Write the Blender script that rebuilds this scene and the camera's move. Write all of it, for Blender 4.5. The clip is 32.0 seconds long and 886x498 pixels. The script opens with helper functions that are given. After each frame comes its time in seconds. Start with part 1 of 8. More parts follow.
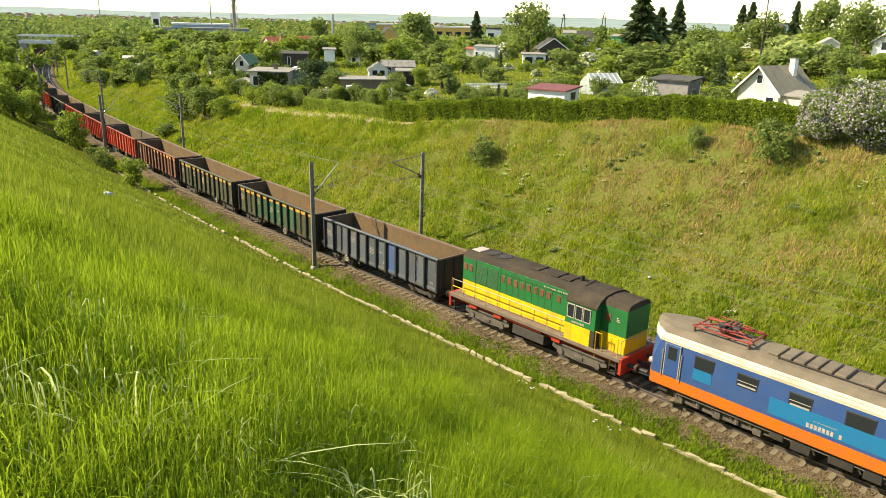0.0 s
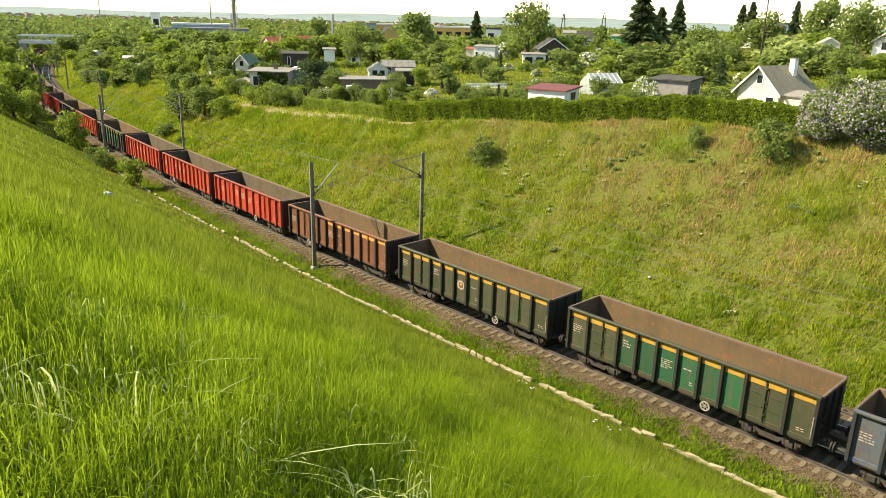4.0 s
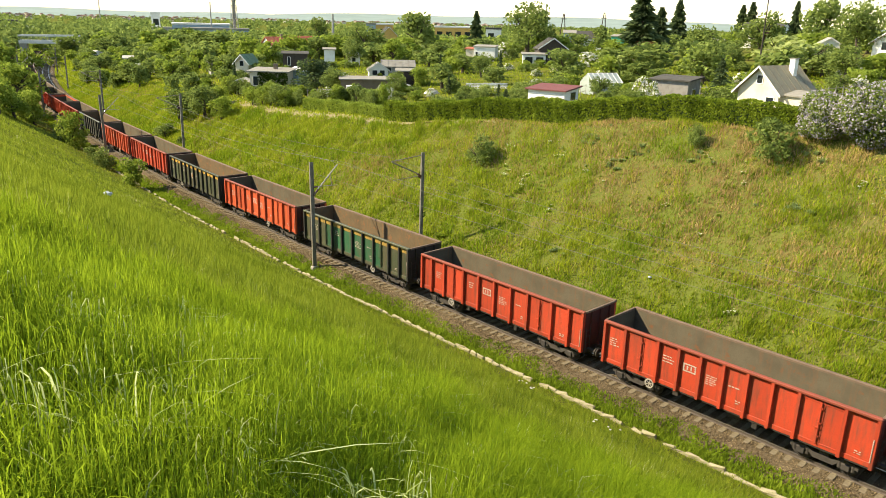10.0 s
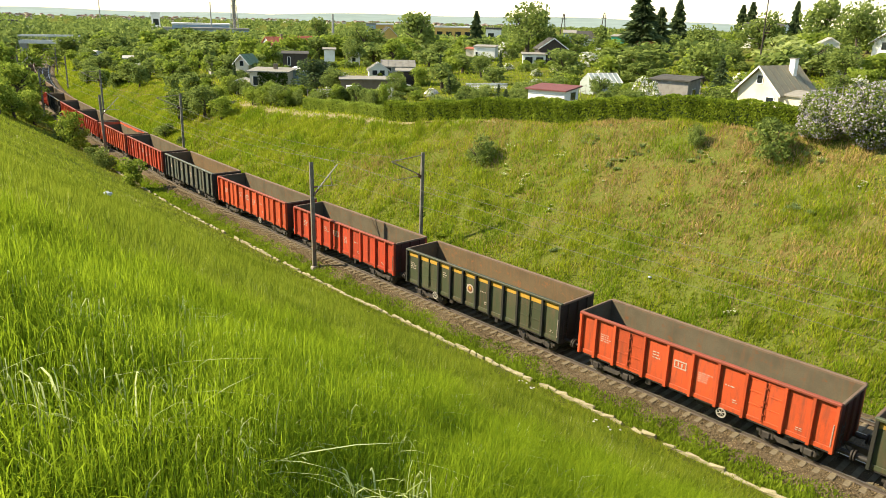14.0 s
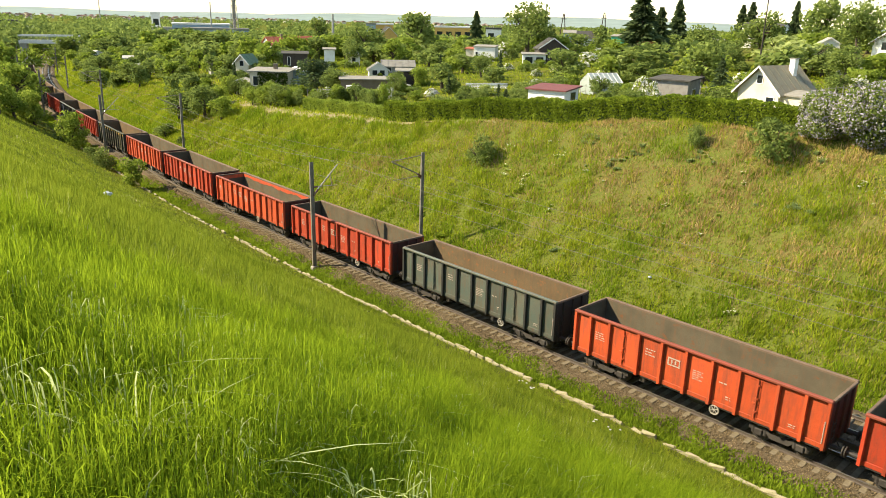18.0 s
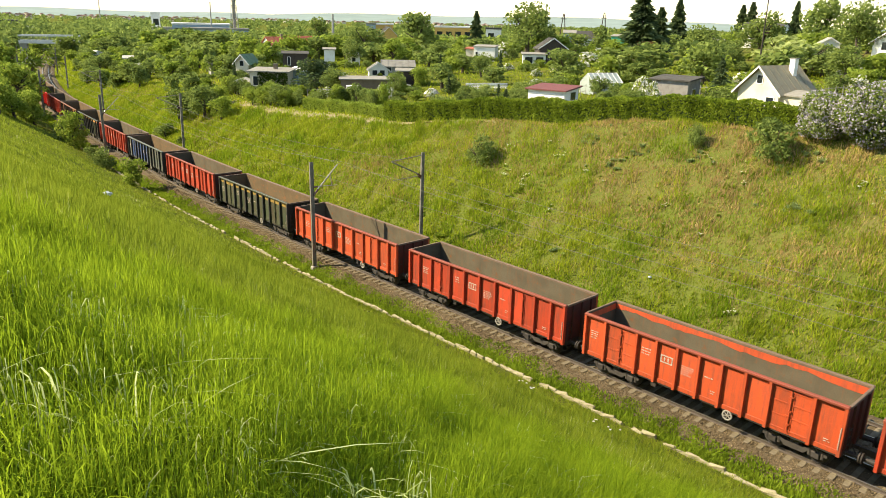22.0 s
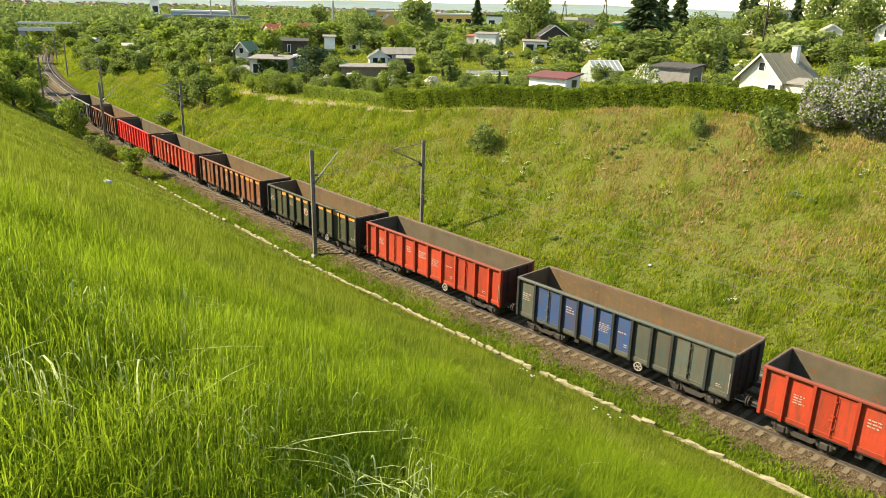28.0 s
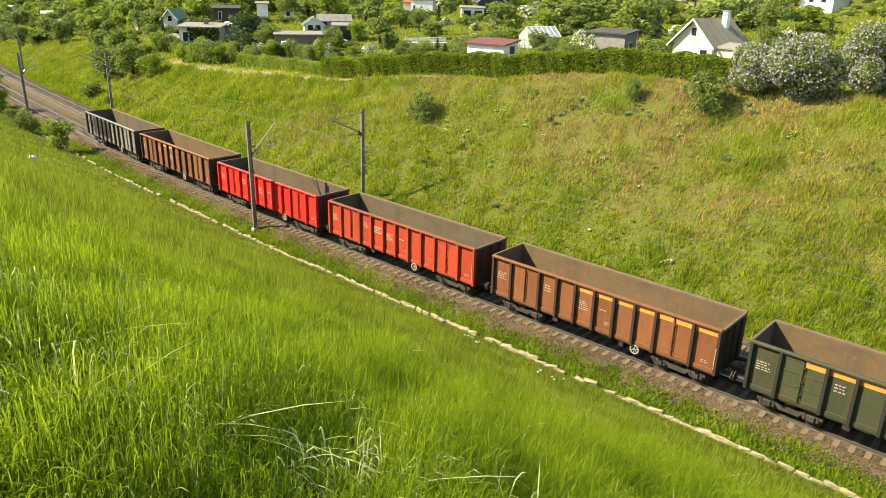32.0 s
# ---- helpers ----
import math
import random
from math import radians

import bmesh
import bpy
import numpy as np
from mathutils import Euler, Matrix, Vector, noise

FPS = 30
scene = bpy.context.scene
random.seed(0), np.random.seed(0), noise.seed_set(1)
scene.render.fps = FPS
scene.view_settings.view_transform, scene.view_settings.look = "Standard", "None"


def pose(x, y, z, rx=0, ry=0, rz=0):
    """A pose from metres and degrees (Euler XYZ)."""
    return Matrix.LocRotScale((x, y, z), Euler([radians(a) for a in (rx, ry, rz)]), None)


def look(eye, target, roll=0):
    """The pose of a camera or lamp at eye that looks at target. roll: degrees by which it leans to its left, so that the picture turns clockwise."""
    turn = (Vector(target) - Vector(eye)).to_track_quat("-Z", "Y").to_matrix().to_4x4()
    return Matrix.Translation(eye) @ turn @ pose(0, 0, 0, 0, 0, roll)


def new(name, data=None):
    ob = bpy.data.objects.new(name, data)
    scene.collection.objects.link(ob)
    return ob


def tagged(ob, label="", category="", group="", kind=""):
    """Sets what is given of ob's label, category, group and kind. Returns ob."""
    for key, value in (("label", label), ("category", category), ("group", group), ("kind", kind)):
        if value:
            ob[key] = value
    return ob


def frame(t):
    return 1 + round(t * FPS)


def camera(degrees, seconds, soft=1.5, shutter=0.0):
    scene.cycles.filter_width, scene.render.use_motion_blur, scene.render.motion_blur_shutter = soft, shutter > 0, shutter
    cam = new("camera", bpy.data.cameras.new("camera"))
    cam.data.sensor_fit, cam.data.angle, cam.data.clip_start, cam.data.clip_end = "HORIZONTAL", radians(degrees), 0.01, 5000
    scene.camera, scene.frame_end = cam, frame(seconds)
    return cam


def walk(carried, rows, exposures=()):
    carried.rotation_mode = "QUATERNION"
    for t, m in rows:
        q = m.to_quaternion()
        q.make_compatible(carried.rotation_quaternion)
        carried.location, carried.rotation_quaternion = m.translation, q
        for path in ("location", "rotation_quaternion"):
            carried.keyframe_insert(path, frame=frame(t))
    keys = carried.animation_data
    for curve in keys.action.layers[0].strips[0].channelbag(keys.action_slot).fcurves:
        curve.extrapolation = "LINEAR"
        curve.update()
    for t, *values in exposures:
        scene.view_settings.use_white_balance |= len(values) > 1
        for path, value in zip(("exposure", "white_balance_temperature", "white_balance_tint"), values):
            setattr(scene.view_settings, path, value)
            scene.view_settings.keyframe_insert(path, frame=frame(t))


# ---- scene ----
# ---- the railway's line in plan: train track centre, z = 0 at the rail top ----
KNOT_S = [-420, -320, -250, -210, -170, -130, -90, -60, -35, -15, 5, 30]
KNOT_K = [-0.000141, 0.000365, 0.000872, 0.001343, 0.001371, 0.000822, 0.000873, 0.002054, 0.001392, -0.000215, -0.000262, -0.000309]
LINE_S = np.arange(-900.0, 501.0)
LINE_A = np.cumsum(np.interp(LINE_S, KNOT_S, KNOT_K))
LINE_A -= LINE_A[900]
LINE_X = np.cumsum(np.cos(LINE_A))
LINE_Y = np.cumsum(np.sin(LINE_A))
LINE_X -= LINE_X[900]
LINE_Y -= LINE_Y[900]


def on_line(s, off=0.0):
    """x, y and heading at chainage s, off metres to the left of the train's track."""
    a = np.interp(s, LINE_S, LINE_A)
    return (np.interp(s, LINE_S, LINE_X) - off * np.sin(a), np.interp(s, LINE_S, LINE_Y) + off * np.cos(a), a)


def chainage(x, y):
    """Chainage and offset of points."""
    x, y = np.atleast_1d(np.asarray(x, float)), np.atleast_1d(np.asarray(y, float))
    s_out, o_out = np.empty_like(x), np.empty_like(x)
    for i in range(0, len(x), 4000):
        xx, yy = x[i:i + 4000], y[i:i + 4000]
        k = np.argmin((LINE_X[None, ::4] - xx[:, None]) ** 2 + (LINE_Y[None, ::4] - yy[:, None]) ** 2, 1) * 4
        dx, dy, c, n = xx - LINE_X[k], yy - LINE_Y[k], np.cos(LINE_A[k]), np.sin(LINE_A[k])
        s_out[i:i + 4000], o_out[i:i + 4000] = LINE_S[k] + dx * c + dy * n, dy * c - dx * n
    return s_out, o_out


# ---- camera: on the edge of the cutting, tilted and turned a little at the end ----
EYE = (0.0, -30.977, 17.422)
cam = camera(62.0, 32.0, 0.75, 0.1)
AIM = [(0.0, -46.963, -17.204, 1.4), (24.5, -46.963, -17.209, 1.4), (25.0, -46.955, -17.249, 1.39), (25.5, -46.955, -17.411, 1.39), (26.5, -46.975, -17.864, 1.39), (27.5, -46.992, -18.118, 1.39), (28.0, -46.993, -18.124, 1.39), (29.0, -46.993, -18.124, 1.39), (29.5, -46.931, -18.129, 1.39), (30.0, -46.815, -18.185, 1.39), (30.5, -46.101, -18.352, 1.38), (31.0, -45.067, -18.859, 1.36), (31.5, -43.864, -19.732, 1.34), (32.0, -42.24, -20.41, 1.4)]


def aimed(yaw, pitch, roll):
    y, p = radians(yaw), radians(pitch)
    return look(EYE, (EYE[0] + math.cos(p) * math.sin(y), EYE[1] + math.cos(p) * math.cos(y), EYE[2] + math.sin(p)), roll)


walk(cam, [(t, aimed(y, p, r)) for t, y, p, r in AIM], [(0.0, 1.1, 7350, 10), (29.5, 1.12, 7350, 10), (32.0, 1.24, 7350, 10)])

# ---- daylight ----
SUN_WAY = Vector((-1.05, -1.0, 1.2)).normalized()
world = bpy.data.worlds.new("sky")
scene.world = world
world.use_nodes = True
sky = world.node_tree.nodes.new("ShaderNodeTexSky")
sky.sky_type, sky.sun_disc = "NISHITA", False
sky.sun_elevation = math.asin(SUN_WAY.z)
sky.sun_rotation = math.atan2(SUN_WAY.x, SUN_WAY.y)
sky.dust_density, sky.air_density, sky.ozone_density = 0.25, 1.0, 1.0
world.node_tree.nodes["Background"].inputs[1].default_value = 0.14
world.node_tree.links.new(sky.outputs[0], world.node_tree.nodes["Background"].inputs[0])
sun = new("sun", bpy.data.lights.new("sun", "SUN"))
sun.data.energy, sun.data.angle, sun.data.color = 5.2, radians(0.6), (1.0, 0.92, 0.74)
sun.matrix_world = look((0, 0, 60), tuple(Vector((0, 0, 60)) - SUN_WAY))


# ---- the lie of the land ----
def smooth(a, b, v):
    t = np.clip((v - a) / (b - a), 0, 1)
    return t * t * (3 - 2 * t)


def brow(s):
    """Offset of the far slope's upper edge."""
    return np.interp(s, [-420, -120, -95, -82, -66, -57, -50, -43, -36, -28, 0, 60, 300], [12, 16.5, 17.5, 18.6, 19.8, 21.8, 23.0, 23.7, 25.3, 25.9, 27, 30, 30])


def lumps(x, y):
    return (np.sin(x * 0.9 + 1.3 * np.sin(y * 0.37)) * np.sin(y * 0.8 + 1.1 * np.sin(x * 0.41)) * 0.09
            + np.sin(x * 0.23 + y * 0.11) * np.sin(y * 0.19 - x * 0.07 + 1.0) * 0.22)


def back(s, d):
    """Rise of the gardens behind the far slope's edge."""
    steep = np.interp(s, [-300, -110, -60, -25], [0.08, 0.17, 0.075, 0.012])
    gentle = np.interp(s, [-400, -200, -110, -60, 0], [0.0, 0.008, 0.03, 0.06, 0.066])
    return steep * np.clip(d, 0, 25) + gentle * np.clip(d - 25, 0, 250)


def land(x, y):
    """Ground height at points."""
    x, y = np.atleast_1d(np.asarray(x, float)), np.atleast_1d(np.asarray(y, float))
    s, o = chainage(x, y)
    top = brow(s)
    z_top = -0.6 + (top - 8) * 0.577
    near_cap = np.interp(s, [-400, -170, -60, 60], [5, 10.5, 15.6, 16.5])
    up = np.maximum(-3.85 - o, 0)
    near = -0.45 + up * 0.602 - 0.42 * (1 - np.exp(-up / 2.2))
    over = np.maximum(near - near_cap, 0)
    near = np.where(near > near_cap, near_cap + 0.03 * over, near) + lumps(x, y) * 0.35 * smooth(3.5, 8, -o)
    rise = np.where(o < top, -0.6 + (o - 8) * 0.577 + lumps(x, y) * smooth(8, 11, o), z_top + back(s, o - top) + lumps(x, y) * 0.5)
    z = np.where(o < -3.85, near, np.where(o > 8, rise, -0.6 + 0.15 * smooth(-2.6, -3.8, o)))
    far = np.hypot(x - EYE[0], y - EYE[1])
    w = smooth(330, 900, far)
    return z * (1 - w) + 5.0 * w


# ---- materials ----
def material(name, colour, rough=0.7, second=None, amount=0.5, scale=3.0, fine=40.0, metal=0.0, bump=0.15, third=None, third_at=0.6, coords="Object", streaks=None, varied=0.0):
    m = bpy.data.materials.new(name)
    m.use_nodes = True
    nt = m.node_tree
    bsdf = nt.nodes["Principled BSDF"]
    bsdf.inputs["Roughness"].default_value, bsdf.inputs["Metallic"].default_value = rough, metal
    bsdf.inputs["Specular IOR Level"].default_value = 0.05 if rough >= 0.9 else 0.4
    tc = nt.nodes.new("ShaderNodeTexCoord")
    big, small = nt.nodes.new("ShaderNodeTexNoise"), nt.nodes.new("ShaderNodeTexNoise")
    big.inputs["Scale"].default_value, big.inputs["Detail"].default_value, big.inputs["Roughness"].default_value = scale, 6, 0.65
    small.inputs["Scale"].default_value, small.inputs["Detail"].default_value = fine, 3
    for n in (big, small):
        nt.links.new(tc.outputs[coords], n.inputs["Vector"])
    second = second or tuple(c * 0.6 for c in colour)

    def mixed(a, b, fac_socket):
        x = nt.nodes.new("ShaderNodeMix")
        x.data_type = "RGBA"
        for sock, v in ((x.inputs[6], a), (x.inputs[7], b)):
            if isinstance(v, tuple):
                sock.default_value = (*v, 1)
            else:
                nt.links.new(v, sock)
        nt.links.new(fac_socket, x.inputs[0])
        return x.outputs[2]

    def ramp(sock, lo, hi, top=1.0):
        r = nt.nodes.new("ShaderNodeMapRange")
        r.inputs[1].default_value, r.inputs[2].default_value, r.inputs[4].default_value = lo, hi, top
        nt.links.new(sock, r.inputs[0])
        return r.outputs[0]

    col = mixed(colour, second, ramp(big.outputs[0], 0.62 - 0.3 * amount, 0.72, 0.9))
    col = mixed(col, tuple(c * 0.72 for c in colour), ramp(small.outputs[0], 0.45, 0.75, 0.6))
    if third:
        other = nt.nodes.new("ShaderNodeTexNoise")
        other.inputs["Scale"].default_value, other.inputs["Detail"].default_value = scale * 2.7, 8
        other.inputs["Roughness"].default_value = 0.75
        nt.links.new(tc.outputs[coords], other.inputs["Vector"])
        col = mixed(col, third, ramp(other.outputs[0], third_at, third_at + 0.08))
    if streaks:
        run, mp = nt.nodes.new("ShaderNodeTexNoise"), nt.nodes.new("ShaderNodeMapping")
        run.inputs["Scale"].default_value, run.inputs["Detail"].default_value, run.inputs["Roughness"].default_value = 1.0, 7, 0.75
        mp.inputs["Scale"].default_value = (5.0, 5.0, 0.55)
        info, shift = nt.nodes.new("ShaderNodeObjectInfo"), nt.nodes.new("ShaderNodeVectorMath")
        shift.operation = "MULTIPLY_ADD"
        shift.inputs[1].default_value = (31.0, 17.0, 23.0)
        nt.links.new(info.outputs["Random"], shift.inputs[0])
        nt.links.new(tc.outputs[coords], shift.inputs[2])
        nt.links.new(shift.outputs[0], mp.inputs["Vector"])
        nt.links.new(mp.outputs[0], run.inputs["Vector"])
        col = mixed(col, streaks[0], ramp(run.outputs[0], streaks[1] - 0.06, streaks[1] + 0.12, streaks[2]))
    if varied:
        info, hsv = nt.nodes.new("ShaderNodeObjectInfo"), nt.nodes.new("ShaderNodeHueSaturation")
        val = nt.nodes.new("ShaderNodeMapRange")
        val.inputs[3].default_value, val.inputs[4].default_value = 1 - varied, 1 + varied
        nt.links.new(info.outputs["Random"], val.inputs[0])
        nt.links.new(val.outputs[0], hsv.inputs["Value"])
        nt.links.new(col, hsv.inputs["Color"])
        col = hsv.outputs[0]
    nt.links.new(col, bsdf.inputs["Base Color"])
    if bump:
        b = nt.nodes.new("ShaderNodeBump")
        b.inputs["Strength"].default_value, b.inputs["Distance"].default_value = bump, 0.03
        nt.links.new(small.outputs[0], b.inputs["Height"])
        if varied:
            dent = nt.nodes.new("ShaderNodeBump")
            dent.inputs["Strength"].default_value, dent.inputs["Distance"].default_value = 0.35, 0.06
            nt.links.new(big.outputs[0], dent.inputs["Height"])
            nt.links.new(dent.outputs[0], b.inputs["Normal"])
        nt.links.new(b.outputs[0], bsdf.inputs["Normal"])
    return m


def leafy(name, dark, light, through_light=0.35, rough=0.5, odd=None, patches=(0.0, 0.45)):
    """Leaves or blades: each island has its own shade, and light passes through."""
    m = bpy.data.materials.new(name)
    m.use_nodes = True
    nt = m.node_tree
    bsdf, out = nt.nodes["Principled BSDF"], nt.nodes["Material Output"]
    bsdf.inputs["Roughness"].default_value = rough
    bsdf.inputs["Specular IOR Level"].default_value = 0.0
    geo, ramp = nt.nodes.new("ShaderNodeNewGeometry"), nt.nodes.new("ShaderNodeValToRGB")
    ramp.color_ramp.elements[0].color, ramp.color_ramp.elements[1].color = (*dark, 1), (*light, 1)
    if odd:
        e = ramp.color_ramp.elements.new(0.9)
        e.color = (*light, 1)
        ramp.color_ramp.elements[2].color = (*odd, 1)
    pos = nt.nodes.new("ShaderNodeTexNoise")
    pos.inputs["Scale"].default_value, pos.inputs["Detail"].default_value = 0.35, 3
    nt.links.new(geo.outputs["Position"], pos.inputs["Vector"])
    add = nt.nodes.new("ShaderNodeMath")
    add.operation = "MULTIPLY_ADD"
    add.inputs[1].default_value = 0.55
    shift = nt.nodes.new("ShaderNodeMapRange")
    shift.inputs[1].default_value, shift.inputs[2].default_value = 0.3, 0.7
    shift.inputs[3].default_value, shift.inputs[4].default_value = patches
    nt.links.new(pos.outputs[0], shift.inputs[0])
    nt.links.new(geo.outputs["Random Per Island"], add.inputs[0])
    nt.links.new(shift.outputs[0], add.inputs[2])
    nt.links.new(add.outputs[0], ramp.inputs[0])
    nt.links.new(ramp.outputs[0], bsdf.inputs["Base Color"])
    tr, mix = nt.nodes.new("ShaderNodeBsdfTranslucent"), nt.nodes.new("ShaderNodeMixShader")
    nt.links.new(ramp.outputs[0], tr.inputs[0])
    mix.inputs[0].default_value = through_light
    nt.links.new(bsdf.outputs[0], mix.inputs[1])
    nt.links.new(tr.outputs[0], mix.inputs[2])
    nt.links.new(mix.outputs[0], out.inputs[0])
    return m


def plain(name, colour, rough=0.5, metal=0.0, glow=0.0):
    m = bpy.data.materials.new(name)
    m.use_nodes = True
    b = m.node_tree.nodes["Principled BSDF"]
    b.inputs["Base Color"].default_value = (*colour, 1)
    b.inputs["Roughness"].default_value, b.inputs["Metallic"].default_value = rough, metal
    return m


RUST = (0.085, 0.04, 0.022)
M = {}
M["steel_dark"] = material("grimy_dark_steel", (0.03, 0.027, 0.024), 0.7, (0.06, 0.042, 0.03), 0.6, 2, 30)
M["bogie"] = material("dusty_bogie_steel", (0.055, 0.047, 0.04), 0.8, (0.025, 0.02, 0.018), 0.6, 3, 30)
M["bogie_dusty"] = material("dust_coated_engine_bogie", (0.11, 0.095, 0.075), 0.85, (0.05, 0.042, 0.035), 0.6, 2, 30)
M["rail_side"] = material("rusty_rail_steel", (0.08, 0.062, 0.048), 0.75, (0.12, 0.1, 0.082), 0.4, 6, 60)
M["rail_top"] = material("polished_rail_steel", (0.5, 0.47, 0.44), 0.3, (0.35, 0.3, 0.27), 0.4, 6, 60, metal=0.9, bump=0.02)
M["sleeper"] = material("weathered_wooden_sleeper", (0.2, 0.165, 0.11), 0.9, (0.12, 0.096, 0.064), 0.7, 3, 40)
M["ballast"] = material("rust_stained_ballast", (0.13, 0.098, 0.058), 0.95, (0.06, 0.046, 0.03), 0.6, 8, 30, bump=1.0, third=(0.22, 0.175, 0.12), third_at=0.57)
M["stone"] = material("pale_edging_stone", (0.33, 0.29, 0.18), 0.95, (0.17, 0.16, 0.08), 0.7, 4, 30, bump=0.5, third=(0.13, 0.14, 0.05), third_at=0.6)
M["inside"] = material("dusty_wagon_interior", (0.12, 0.102, 0.068), 0.9, (0.075, 0.062, 0.042), 0.7, 0.7, 20, third=(0.16, 0.075, 0.036), third_at=0.58, streaks=((0.16, 0.085, 0.045), 0.57, 0.6))
M["inside_rust"] = material("rusty_wagon_interior", (0.14, 0.102, 0.058), 0.9, (0.085, 0.064, 0.04), 0.7, 0.6, 20, third=(0.21, 0.1, 0.045), third_at=0.55, streaks=((0.19, 0.1, 0.046), 0.56, 0.6))
M["white"] = material("dulled_white_marking", (0.44, 0.37, 0.31), 0.7, (0.24, 0.17, 0.13), 0.8, 5, 60, bump=0)
M["yellow_mark"] = material("dulled_yellow_marking", (0.46, 0.26, 0.035), 0.7, (0.24, 0.15, 0.035), 0.7, 2.2, 60, bump=0)
M["dull_mark"] = material("grimy_yellow_marking", (0.3, 0.19, 0.035), 0.75, (0.17, 0.11, 0.03), 0.6, 3, 60, bump=0)
M["orange_mark"] = material("faded_orange_marking", (0.62, 0.27, 0.06), 0.7, (0.4, 0.16, 0.05), 0.5, 5, 60, bump=0)
M["glass"] = plain("dark_window_glass", (0.02, 0.025, 0.028), 0.08)
M["rubber"] = plain("black_rubber", (0.015, 0.015, 0.015), 0.8)
M["insulator"] = plain("brown_glazed_insulator", (0.10, 0.045, 0.03), 0.25)
M["wire"] = plain("weathered_copper_wire", (0.16, 0.15, 0.12), 0.6, 0.3)
M["pole"] = material("weathered_steel_mast", (0.2, 0.18, 0.14), 0.75, (0.11, 0.09, 0.065), 0.6, 2, 30)
M["pole_pale"] = material("pale_concrete_base", (0.36, 0.33, 0.28), 0.9, (0.22, 0.2, 0.16), 0.5, 3, 30)
